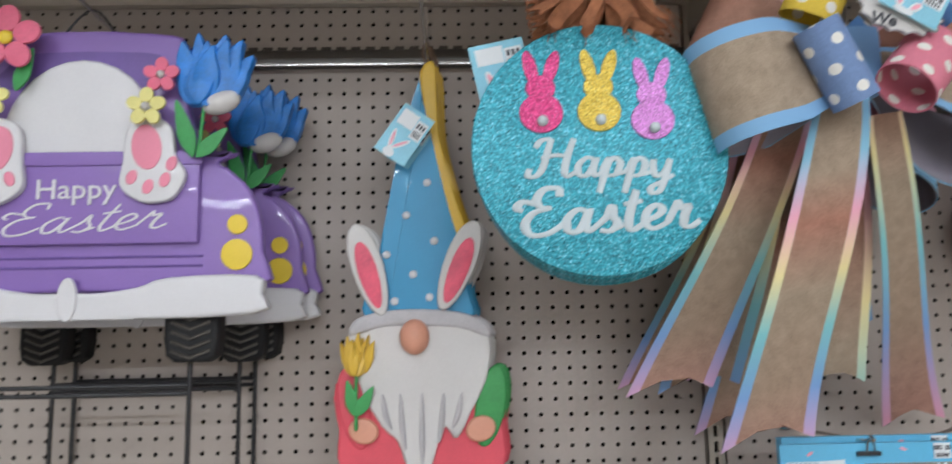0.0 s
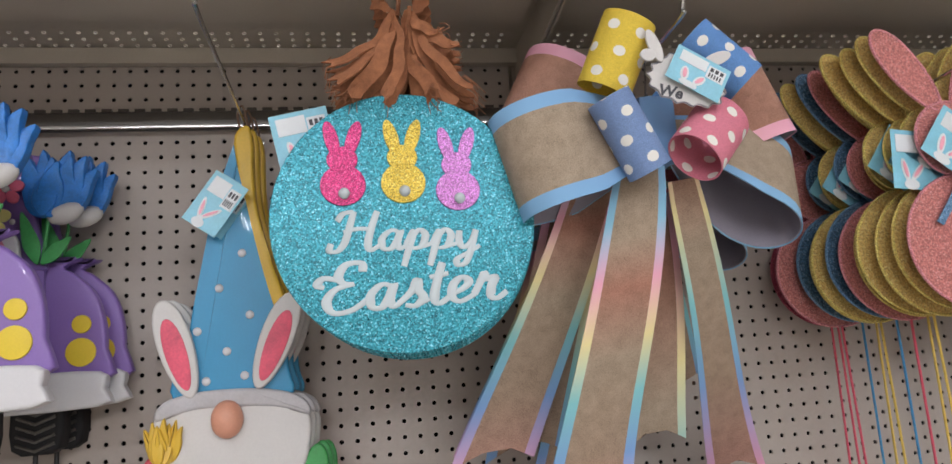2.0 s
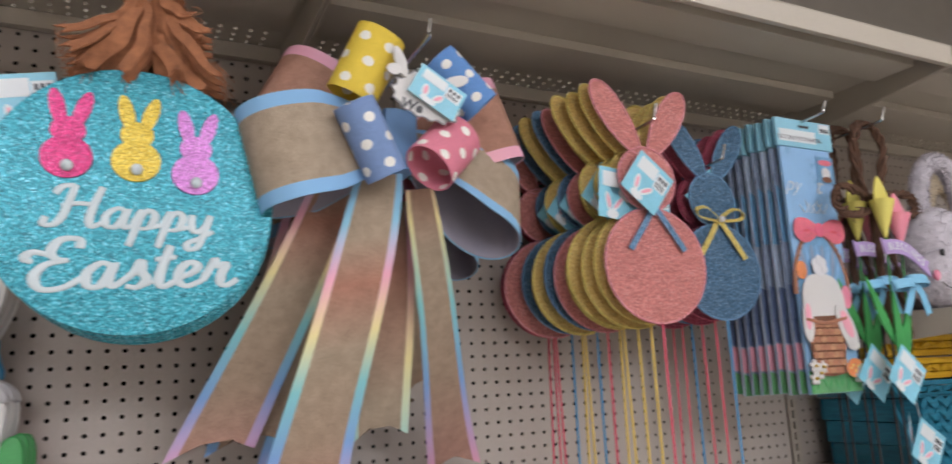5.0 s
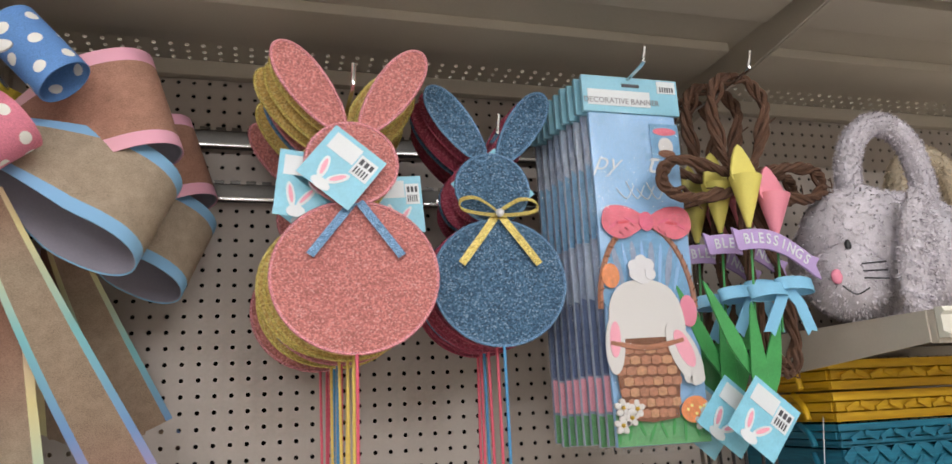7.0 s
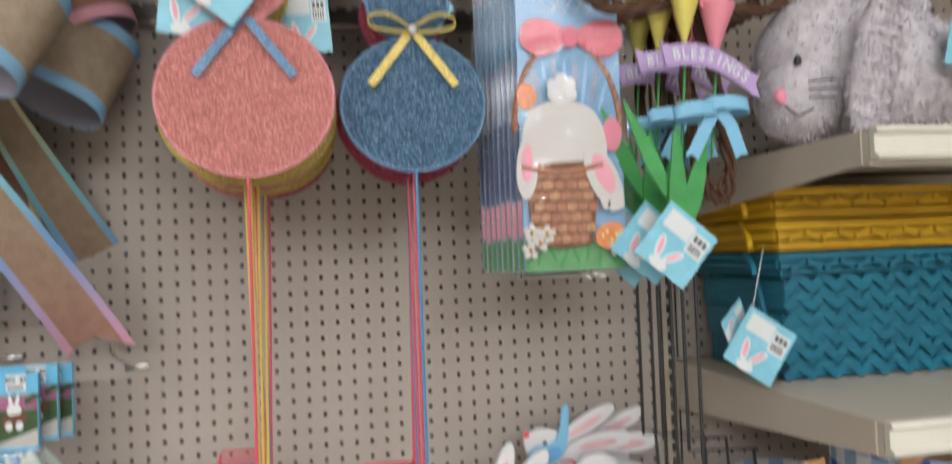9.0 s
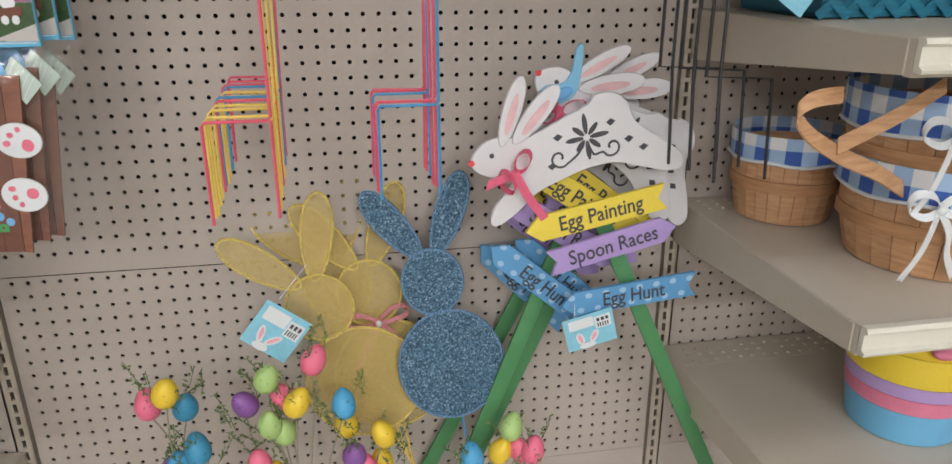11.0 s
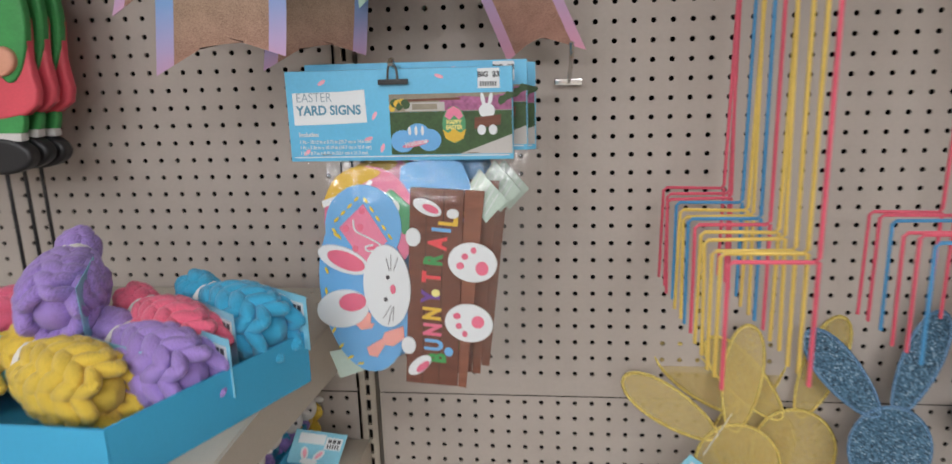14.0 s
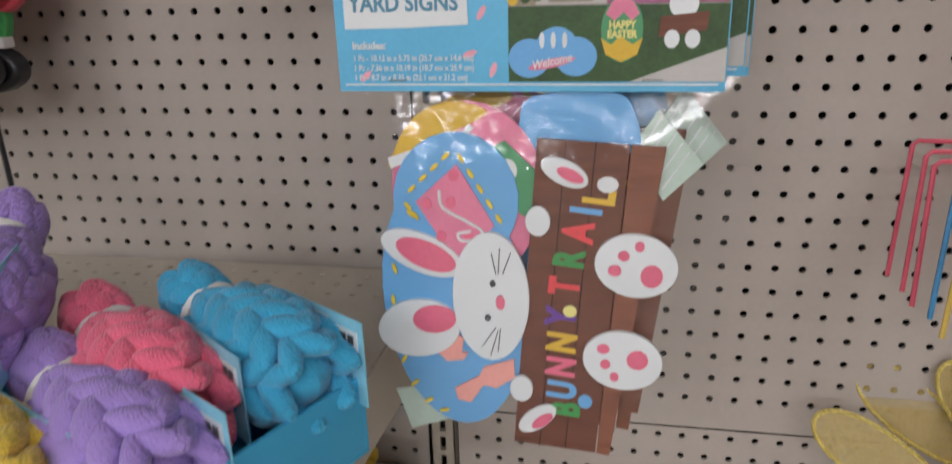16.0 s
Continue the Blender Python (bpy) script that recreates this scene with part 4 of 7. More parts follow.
    part("hanger", tube(smooth_loop([(cx + 0.012, y + 0.004, 1.945), (cx + 0.005, y + 0.004, 1.975), (cx + 0.012, y + 0.004, 1.992), (cx + 0.02, y + 0.004, 1.96), (cx + 0.014, y + 0.004, 1.945)], 4, False), 0.0016), "twine", g)
    tag(g, (cx - 0.022, y - 0.026, 1.834), -35, 0.054, 0.084)
    return g


gn = gnome()
copies(gn, [(0.005, 0.026, 0.002), (0.01, 0.052, 0.0)])
hook(0.0, 1.972, y1=0.80, rise=0.03)


# ---- round glitter signs ----
def round_sign():
    cx, y, cz = 0.221, 0.90, 1.758
    s = thing("round_sign", (cx, y, cz), "round teal glitter hanging sign with three glitter rabbits and white lettering", "hanging sign", "round signs")
    part("disc", plate(oval(cx, cz, 0.159, 0.159, 0, 72), y, 0.011, 0.0015), "teal", s)
    part("backing", plate(oval(cx, cz, 0.156, 0.156, 0, 72), y + 0.0112, 0.003), "blackmatt", s)
    for dx, dz, m, tn in ((-0.072, 0.066, "hotpink", 0), (0.0, 0.067, "goldgl", 0), (0.066, 0.056, "lilac", 2)):
        bx, bz = cx + dx, cz + dz
        r = part("rabbit", join(plate(oval(bx, bz - 0.022, 0.027, 0.025), y - 0.003, 0.0035, 0.0008), plate(oval(bx, bz + 0.01, 0.0185, 0.016), y - 0.0028, 0.0035, 0.0008),
                                plate(oval(bx - 0.012, bz + 0.036, 0.0085, 0.023, 14, 18), y - 0.0026, 0.0032, 0.0008), plate(oval(bx + 0.014, bz + 0.036, 0.0085, 0.023, -18, 18), y - 0.0026, 0.0032, 0.0008)), m, s)
        part("tail_pompom", ball((bx + 0.001, y - 0.006, bz - 0.033), 0.0068, 12, 8), "whitefoam", r)
    script("lettering_happy", "Happy", cx - 0.078, y - 0.001, cz - 0.035, 0.0325, 0.0235, 0.004, "whitefoam", s, -0.02, 0.12)
    script("lettering_easter", "Easter", cx - 0.1, y - 0.001, cz - 0.108, 0.0405, 0.0285, 0.005, "whitefoam", s, 0.04, 0.1)
    rnd = random.Random(4)
    ends = [(-0.112, 0.162), (-0.1, 0.15), (-0.083, 0.152), (-0.068, 0.148), (-0.05, 0.145), (-0.04, 0.16), (-0.122, 0.185), (-0.028, 0.15),
            (0.108, 0.168), (0.096, 0.152), (0.078, 0.15), (0.06, 0.148), (0.045, 0.15), (0.03, 0.155), (0.088, 0.222), (0.066, 0.24), (-0.035, 0.3), (0.03, 0.305)]
    for k, (ex, ez) in enumerate(ends):
        a = Vector((cx + 0.007 + (0.009 if ex > 0 else -0.009), y + 0.004 + rnd.uniform(-0.016, 0.016), cz + 0.268))
        b = Vector((cx + 0.007 + ex * 0.76, y + rnd.uniform(-0.03, 0.03), cz + ez))
        d = b - a
        side = Vector((d.z, 0, -d.x)).normalized()
        pts = [a + d * q + side * (0.012 * math.sin(math.pi * q) * (1 if ex > 0 else -1) + 0.002 * math.sin(14 * q + k)) + Vector((0, 0.006 * math.sin(6 * q + k), 0)) for q in [i / 12 for i in range(13)]]
        half = rnd.uniform(0.006, 0.009)
        wide = [(side + Vector((0, 0.7 * math.sin(2.4 * q + k), 0))).normalized() * half * (0.45 + 0.75 * min(1, 1.6 * q)) for q in [i / 12 for i in range(13)]]
        bs = part("burlap_strip", strip(pts, wide, 0.0018, notch=-0.006 if k % 3 else 0.008), "jute", s, "frayed brown burlap strip")
        for q in range(3):
            e = b + side * rnd.uniform(-half, half)
            part("loose_thread", tube(smooth_loop([e - d * 0.12, e + side * rnd.uniform(-0.006, 0.006), e + d * rnd.uniform(0.06, 0.18) + side * rnd.uniform(-0.008, 0.008)], 4, False), 0.0005, 4), "jute", bs)
    for sx in (-0.05, 0.055):
        part("twine_hanger", tube(smooth_loop([(cx + sx, y + 0.004, cz + 0.14), (cx + sx * 0.6, y + 0.004, cz + 0.2), (cx + 0.004, y + 0.004, cz + 0.276)], 4, False), 0.0013, 6), "twine", s)
    tag(s, (cx - 0.118, y + 0.03, cz + 0.112), 12, 0.072, 0.075)
    return s


rs = round_sign()
copies(rs, [(0.004, 0.022, -0.003), (0.006, 0.042, -0.004), (0.01, 0.062, -0.006)])
hook(0.224, 2.012)


# ---- burlap bows ----
def bow_loop(c, d, axis, reach, deep, half, pinch=0.34, n=40):
    """A ribbon that runs out from the knot along d, turns and comes back, gathered at the knot."""
    d = Vector(d).normalized()
    a = Vector(axis)
    a = (a - d * a.dot(d)).normalized()
    s = a.cross(d)
    path, wide = [], []
    for i in range(n + 1):
        t = 2 * math.pi * i / n
        q = 0.5 - 0.5 * math.cos(t)
        path.append(Vector(c) + d * reach * q ** 0.8 + s * deep * math.sin(t) * (0.45 + 0.55 * q) * 1.1)
        wide.append(a * half * (pinch + (1 - pinch) * min(1, q * 1.9) ** 0.7))
    return strip(path, wide)


def run_u(bm, a, b):
    """Lets the printed colours run from a to b along a ribbon."""
    uv = bm.loops.layers.uv.active
    for f in bm.faces:
        for l in f.loops:
            l[uv].uv = (a + (b - a) * l[uv].uv[0], l[uv].uv[1])
    return bm


def burlap_bow():
    cx, y, cz = 0.553, 0.93, 1.86
    b = thing("burlap_bow", (cx, y, cz), "large printed burlap ribbon bow with pastel edges and dotted loops", "ribbon bow", "burlap bows")
    # wide pinched loops: way out, ribbon axis, reach, half-depth, set back, stretch of the print
    for d, axis, reach, deep, yy, u0, u1 in (((-0.95, -0.1, -0.24), (-0.3, 0.05, 0.95), 0.222, 0.062, -0.015, 0.0, 0.2), ((-0.88, 0.1, 0.44), (0.42, 0.1, 0.9), 0.2, 0.058, 0.045, 0.32, 0.42),
                                             ((0.87, 0.24, -0.42), (-0.3, -0.45, -0.84), 0.226, 0.055, -0.02, 0.05, 0.2), ((0.94, -0.06, 0.33), (-0.28, 0.08, 0.95), 0.212, 0.055, 0.05, 0.3, 0.4)):
        lp = part("loop", run_u(bow_loop((cx + 0.01, y + yy, cz + 0.008), d, axis, reach, deep, 0.068), u0, u1), "burlap", b)
        part("loop_lining", bow_loop((cx + 0.01, y + yy, cz + 0.008), d, axis, reach - 0.0016, deep - 0.0016, 0.0665), "lining", lp, "pale lilac ribbon lining")
    part("dotted_loop", hoop((0.492, y - 0.072, 1.948), (0.4, -0.2, 0.92), 0.034, 0.03, 0.096, metric=1.0), "dot_y", b, "yellow dotted loop")
    part("dotted_loop", hoop((0.49, y - 0.09, 1.84), (-0.46, -0.1, 0.88), 0.027, 0.026, 0.102, metric=1.0), "dot_lb", b, "denim blue dotted loop")
    part("dotted_loop", hoop((0.598, y - 0.078, 1.838), (-0.66, -0.3, -0.68), 0.036, 0.03, 0.086, (0.6, 0, -0.8), metric=1.0), "dot_p", b, "pink dotted loop")
    part("dotted_loop", hoop((0.636, y - 0.055, 1.95), (-0.68, 0.1, 0.73), 0.031, 0.028, 0.094, metric=1.0), "dot_b", b, "blue dotted loop")
    # tails
    for top, bot, wt, wb, yy, back, u0, u1 in (((0.515, 1.805), (0.431, 1.388), 0.03, 0.064, -0.05, 0.08, 0.1, 0.93), ((0.585, 1.80), (0.75, 1.385), 0.02, 0.048, -0.02, 0.265, 0.45, 1.0),
                                               ((0.475, 1.80), (0.328, 1.45), 0.04, 0.056, 0.02, 0.08, 0.3, 0.95), ((0.46, 1.80), (0.385, 1.45), 0.045, 0.056, 0.05, 0.1, 0.3, 0.8),
                                               ((0.57, 1.80), (0.585, 1.45), 0.035, 0.045, 0.06, 0.1, 0.3, 0.6)):
        n = 20
        path, wide = [], []
        for i in range(n + 1):
            q = i / n
            path.append((top[0] + (bot[0] - top[0]) * q ** 1.05, y + yy - 0.012 * math.sin(5 * q) + back * q, top[1] + (bot[1] - top[1]) * q))
            wide.append(Vector((1, 0.25 * math.sin(4 * q + yy * 30), 0.12)) * (wt + (wb - wt) * q ** 0.8))
        part("tail", run_u(strip(path, wide, notch=0.03), u0, u1), "burlap", b)
    star, sx, sz, sy = [], 0.562, 1.9, y - 0.108
    for i in range(96):
        a = 2 * math.pi * i / 96
        r = 0.034 - 0.004 * abs(math.cos(7.5 * a)) - 0.002 * math.sin(3 * a)
        star.append((sx + 1.45 * r * math.cos(a), sz + r * math.sin(a) - 0.3 * r * math.cos(a)))
    w = part("paper_rosette", plate(star, sy, 0.003, 0.0008), "cream", b, "white scalloped paper rosette")
    part("rosette_edge", tube([(a, sy - 0.0005, e) for a, e in star], 0.0009, 5, closed=True), "shadegrey", w)
    words("lettering", "We", 0.02, face_on(sx - 0.022, sy - 0.0006, sz - 0.014, -12), "tagink", w, 0.0003, 0.2, 0.0006)
    part("rabbit_ear", plate(oval(sx - 0.036, sz + 0.044, 0.008, 0.022, 18, 18), sy - 0.004, 0.003, 0.001), "cream", w)
    part("rabbit_ear", plate(oval(sx - 0.046, sz + 0.032, 0.01, 0.008, 0, 18), sy - 0.005, 0.003, 0.001), "cream", w)
    part("rabbit_ear", plate(oval(sx + 0.046, sz + 0.03, 0.02, 0.008, 20, 18), sy + 0.002, 0.003, 0.001), "cream", w)
    tag(b, (sx + 0.013, sy - 0.008, sz + 0.006), -30, 0.072, 0.046)
    part("knot", box(cx - 0.025, cx + 0.025, y - 0.04, y + 0.03, cz - 0.04, cz + 0.05, 0.012), "burlap", b)
    part("wire_tie", tube([(cx + 0.01, y + 0.02, cz + 0.05), (cx + 0.008, y, 1.985)], 0.0015), "wire", b)
    return b


bw = burlap_bow()
copies(bw, [(0.03, 0.2, -0.004)])
hook(0.56, 1.968, y1=0.80, rise=0.032)


# ---- gauze rabbits on rods ----
def gauze_rabbit(cx, y, cz, net, rim, rod, bow=None, k=1.0, low=1.205, tagged_on=False, name="rabbit_stake", foot=0.078, lab=""):
    """Two hoops and two ears of glitter gauze on a bent wire rod; cz: the body's centre."""
    r = thing(name, (cx, y, cz - 0.62), lab, "garden stake", "gauze rabbits")
    shapes = [("body_panel", oval(cx, cz, 0.102 * k, 0.094 * k, 0, 44)), ("head_panel", oval(cx - 0.004, cz + 0.145 * k, 0.058 * k, 0.054 * k, 0, 32)),
              ("ear_panel", oval(cx - 0.057 * k, cz + 0.247 * k, 0.03 * k, 0.072 * k, 36, 32, 0.3)), ("ear_panel", oval(cx + 0.05 * k, cz + 0.247 * k, 0.03 * k, 0.072 * k, -34, 32, 0.3))]
    for i, (n, o) in enumerate(shapes):
        p = part(n, plate(o, y + 0.0012 * i, 0.001), net, r)
        part("wire_rim", tube([(a, y + 0.0012 * i + 0.0005, b) for a, b in o], 0.0023, 6, closed=True), rim, p)
    zb = cz - 0.094 * k
    rodpath = [(cx, y, zb), (cx, y, low + 0.004), (cx - 0.004, y, low), (cx - foot + 0.004, y, low), (cx - foot, y, low - 0.004), (cx - foot, y, low - 0.125)]
    part("rod", tube(rodpath, 0.0021, 6), rod, r)
    part("prong", tube([(cx, y, low), (cx, y, low - 0.12)], 0.0021, 6), rod, r)
    if bow:
        for s in (-1, 1):
            part("ribbon_tail", strip([(cx + s * 0.004, y - 0.006, cz + 0.092), (cx + s * 0.028, y - 0.008, cz + 0.06), (cx + s * 0.056, y - 0.007, cz + 0.024)], [Vector((0.0045, 0, 0.003 * s))] * 3), bow, r)
            if bow != "rim_blue":
                lp = smooth_loop([(cx, y - 0.008, cz + 0.094), (cx + s * 0.03, y - 0.012, cz + 0.115), (cx + s * 0.055, y - 0.012, cz + 0.112), (cx + s * 0.05, y - 0.011, cz + 0.098)], 5)
                part("ribbon_loop", strip(lp + lp[:1], [Vector((0.0, 0.003, 0.003))] * (len(lp) + 1)), bow, r)
        if bow != "rim_blue":
            part("gem", ball((cx, y - 0.014, cz + 0.095), 0.006, 10, 6), "white", r)
    if tagged_on:
        tag(r, (cx - 0.018, y - 0.016, cz + 0.133), -38, 0.079, 0.079)
    if bow == "rim_blue":
        tag(r, (cx - 0.062, y + 0.012, cz + 0.118), -6, 0.068, 0.085)
        tag(r, (cx + 0.07, y + 0.07, cz + 0.112), 4, 0.06, 0.08)
    if bow == "rim_gold":
        tag(r, (cx - 0.002, y + 0.006, cz + 0.135), 40, 0.088, 0.088)
    return r


CLOTH = dict(p=("net_pink", "rim_pink", "st_pink", "pink"), g=("net_gold", "rim_gold", "st_gold", "gold"), b=("net_blue", "rim_blue", "st_blue", "blue"), r=("net_red", "rim_red", "st_pink", "raspberry"))
first = {}


def rabbit_row(order, x, y, z, dx, dy, k, bows):
    for i, c in enumerate(order):
        n, ri, ro, word = CLOTH[c]
        key = (c, k, i == 0)
        at = (x + dx * i + 0.003 * math.sin(3.1 * i), y + dy * i, z + 0.003 * math.sin(2.3 * i))
        if key in first:
            o = first[key]
            copy_thing(o, Matrix.Translation((at[0], at[1], at[2] - 0.62)) @ pose(0, 0, 0, 0, 1.2 * math.sin(1.7 * i), 0))
        else:
            first[key] = gauze_rabbit(*at, n, ri, ro, bows if i == 0 else None, k, tagged_on=(i == 0 and bows == "rim_blue") or (i > 0 and c in "gb" and k == 1.0),
                                      lab="%s glitter gauze rabbit on a bent wire rod%s" % (word, ", tied with ribbon" if i == 0 else ""))


rabbit_row("pggggpbggbprr", 0.995, 0.905, 1.702, -0.0012, 0.028, 1.0, "rim_blue")
rabbit_row("brrbrr", 1.2, 0.97, 1.706, -0.001, 0.03, 0.93, "rim_gold")
hook(0.99, 1.93, y1=0.87)
hook(1.196, 1.9, y1=0.93)


# ---- packs of banners ----
M["pk_sky"] = paint("print_sky", lin("8db6dc"), 0.3, var=0.12, scale=18)
M["pk_pink"] = paint("print_pink", lin("dc6f80"), 0.35, var=0.2, scale=60)
M["pk_basket"] = timber("print_basket", lin("8a5a3e"), lin("5f3a28"), 20)
M["pk_teal"] = paint("print_lining_blue", lin("6f9fc4"), 0.35, var=0.25, scale=70)
M["pk_grey"] = paint("print_grey_blue", lin("8a98b0"), 0.3, var=0.3, scale=40)
M["pk_pale"] = paint("print_pale_blue", lin("a6b4c8"), 0.3, var=0.2, scale=40)
M["pk_cane"] = paint("print_cane", lin("a9745a"), 0.45, var=0.3, scale=160)
M["pk_straw"] = paint("print_straw", lin("b98a68"), 0.45, var=0.3, scale=160)
M["pk_green"] = paint("print_grass", lin("5f9a68"), 0.35, var=0.25, scale=50)
M["pk_navy"] = paint("print_navy", lin("5f6f92"), 0.3, var=0.25, scale=70)
M["pk_head"] = paint("header_card", lin("8cc3d6"), 0.4, var=0.08, scale=20)
M["pk_orange"] = paint("print_orange", lin("dd8a58"), 0.4, var=0.25, scale=90)


def banner_pack(front=True, skin="pk_sky"):
    x0, x1, y, z0, z1 = 1.322, 1.472, 0.915, 1.474, 2.0
    cx, zh = (x0 + x1) / 2, 1.944
    b = thing("banner_pack", (cx, y, z0), "clear film pack holding a printed rabbit banner under a header card", "banner pack", "banner packs")
    part("banner", box(x0 + 0.006, x1 - 0.006, y + 0.002, y + 0.009, z0 + 0.006, zh, 0.003), skin, b)
    part("header_card", box(x0 - 0.002, x1 + 0.002, y - 0.001, y + 0.007, zh, z1, 0.0015), "pk_head", b)
    fy = y + 0.0008
    part("printed_grass", plate([(x0 + 0.007, z0 + 0.007), (x1 - 0.007, z0 + 0.007), (x1 - 0.007, 1.512), (cx + 0.02, 1.518), (cx - 0.03, 1.512), (x0 + 0.007, 1.522)], fy, 0.001), "pk_green", b)
    if not front:
        part("printed_ground", plate([(x0 + 0.007, 1.575), (x0 + 0.06, 1.57), (x0 + 0.06, 1.665), (x0 + 0.007, 1.68)], fy, 0.001), "pk_navy", b)
        part("printed_ribbon", plate([(x0 + 0.007, 1.525), (x0 + 0.05, 1.522), (x0 + 0.05, 1.568), (x0 + 0.007, 1.572)], fy, 0.001), "tagpink", b)
        part("printed_sky", plate([(x0 + 0.007, 1.76), (x0 + 0.04, 1.76), (x0 + 0.04, 1.85), (x0 + 0.007, 1.87)], fy, 0.001), "pk_teal", b)
    else:
        part("printed_lining", plate([tuple(p) for p in smooth_loop([(1.33, 1.66), (1.328, 1.72), (1.345, 1.755), (1.375, 1.77), (1.41, 1.77), (1.44, 1.752), (1.456, 1.71), (1.452, 1.66), (1.39, 1.64)], 4)], fy - 0.0004, 0.001), "pk_teal", b)
        for k in range(9):
            q = k / 8 * 2 - 1
            part("printed_fold", plate(oval(1.39 + 0.052 * q, 1.725 - 0.012 * q * q, 0.0028 + 0.002 * (k % 2), 0.03, -16 * q, 12), fy - 0.0009, 0.0008), "pk_grey" if k % 2 else "pk_sky", b)
        part("printed_handle", tube([(1.392 + 0.071 * math.cos(a), fy - 0.0002, 1.66 + 0.118 * math.sin(a)) for a in [math.pi * i / 24 for i in range(25)]], 0.0042, 6), "pk_cane", b)
        for i in range(22):
            a = math.pi * (i + 0.5) / 22
            part("printed_wrap", plate(oval(1.392 + 0.071 * math.cos(a), 1.66 + 0.118 * math.sin(a), 0.0045, 0.0012, math.degrees(a) + 35, 8), fy - 0.0052, 0.0006), "pk_basket", b)
        # rabbit seen from behind, head down in the basket
        part("printed_rabbit", plate([tuple(p) for p in smooth_loop([(1.334, 1.62), (1.33, 1.66), (1.345, 1.688), (1.372, 1.698), (1.4, 1.697), (1.425, 1.685), (1.439, 1.655), (1.436, 1.618), (1.385, 1.606)], 4)], fy - 0.0062, 0.001), "cream", b)
        for i, (dx, dz, r) in enumerate(((0, 0, 0.0175), (-0.011, 0.007, 0.009), (0.01, 0.009, 0.009), (0.0, 0.014, 0.009), (0.012, -0.004, 0.008), (-0.012, -0.004, 0.008))):
            part("printed_tail", plate(oval(1.383 + dx, 1.71 + dz, r, r, 0, 16), fy - 0.0074 - 0.0003 * i, 0.001), "white", b)
        # woven basket
        bt, bb = 1.618, 1.514
        part("printed_basket", plate([(1.329, bt), (1.431, bt + 0.003), (1.421, 1.55), (1.414, bb), (1.38, bb - 0.004), (1.343, bb), (1.335, 1.55)], fy - 0.0072, 0.001), "pk_basket", b)
        for r in range(7):
            for k in range(6):
                zz = bb + 0.007 + 0.0138 * r
                half = 0.036 + 0.0022 * r
                wx = 1.3795 + half * ((k + 0.5) / 3 - 1) + (0.004 if r % 2 else -0.004)
                part("printed_weave", plate([(wx - half / 6.6, zz - 0.0045), (wx - half / 6.2, zz + 0.004), (wx, zz + 0.0062), (wx + half / 6.2, zz + 0.0045), (wx + half / 6.6, zz - 0.004), (wx, zz - 0.0055)], fy - 0.0084, 0.0012), "pk_cane" if (r + k) % 3 else "pk_straw", b)
        for k in range(7):
            q = k / 3 - 1
            part("printed_stake", plate([(1.3795 + 0.036 * q - 0.0012, bb), (1.3795 + 0.036 * q + 0.0012, bb), (1.3795 + 0.051 * q + 0.0012, bt), (1.3795 + 0.051 * q - 0.0012, bt)], fy - 0.0082, 0.0006), "pk_basket", b)
        part("printed_rim", tube(smooth_loop([(1.326, fy - 0.008, bt - 0.004), (1.38, fy - 0.008, bt - 0.012), (1.433, fy - 0.008, bt - 0.002)], 6, False), 0.0042, 6), "pk_cane", b)
        for c, r, tn in (((1.333, 1.612), (0.014, 0.04), -4), ((1.434, 1.598), (0.02, 0.046), 24)):
            ft = part("printed_foot", plate(oval(c[0], c[1], r[0], r[1], tn, 20), fy - 0.0098, 0.001), "cream", b)
            part("printed_pad", plate(oval(c[0], c[1] + 0.006, r[0] * 0.55, r[1] * 0.6, tn, 16), fy - 0.0106, 0.0008), "tagpink", ft)
        for c in ((1.444, 1.562), (1.454, 1.566), (1.435, 1.565)):
            part("printed_toe", plate(oval(c[0], c[1], 0.006, 0.008, 20, 12), fy - 0.0104, 0.001), "cream", b)
        for sg in (-1, 1):
            part("printed_bow", plate([tuple(p) for p in smooth_loop([(1.4, 1.783), (1.4 + sg * 0.03, 1.802), (1.4 + sg * 0.062, 1.8), (1.4 + sg * 0.068, 1.772), (1.4 + sg * 0.045, 1.756), (1.4 + sg * 0.02, 1.764)], 4)], fy - 0.0052, 0.001), "pk_pink", b)
            for k in range(3):
                part("printed_crease", plate(oval(1.4 + sg * (0.025 + 0.013 * k), 1.782 - 0.003 * k, 0.01, 0.0022, sg * (24 - 30 * k), 12), fy - 0.006, 0.0008), "coral" if k % 2 else "rose", b)
        part("printed_knot", plate(oval(1.398, 1.781, 0.011, 0.014, 0, 16), fy - 0.0068, 0.001), "rose", b)
        part("printed_egg", plate(oval(1.337, 1.704, 0.013, 0.017), fy - 0.0056, 0.001), "pk_orange", b)
        part("printed_egg", plate(oval(1.449, 1.655, 0.013, 0.022), fy - 0.0056, 0.001), "pinkpad", b)
        eg = part("printed_egg", plate(oval(1.441, 1.524, 0.021, 0.017, 14), fy - 0.0086, 0.001), "pk_orange", b)
        for k in range(5):
            part("printed_speck", plate(oval(1.43 + 0.006 * k, 1.524 + 0.006 * math.sin(2.2 * k), 0.0022, 0.0022, 0, 8), fy - 0.0094, 0.0006), "lemon", eg)
        for fx, fz in ((1.336, 1.53), (1.347, 1.517), (1.334, 1.508), (1.356, 1.528), (1.45, 1.508), (1.459, 1.52)):
            flower(b, (fx, fy - 0.009, fz), 0.0115, "cream", "mustard", name="printed_flower")
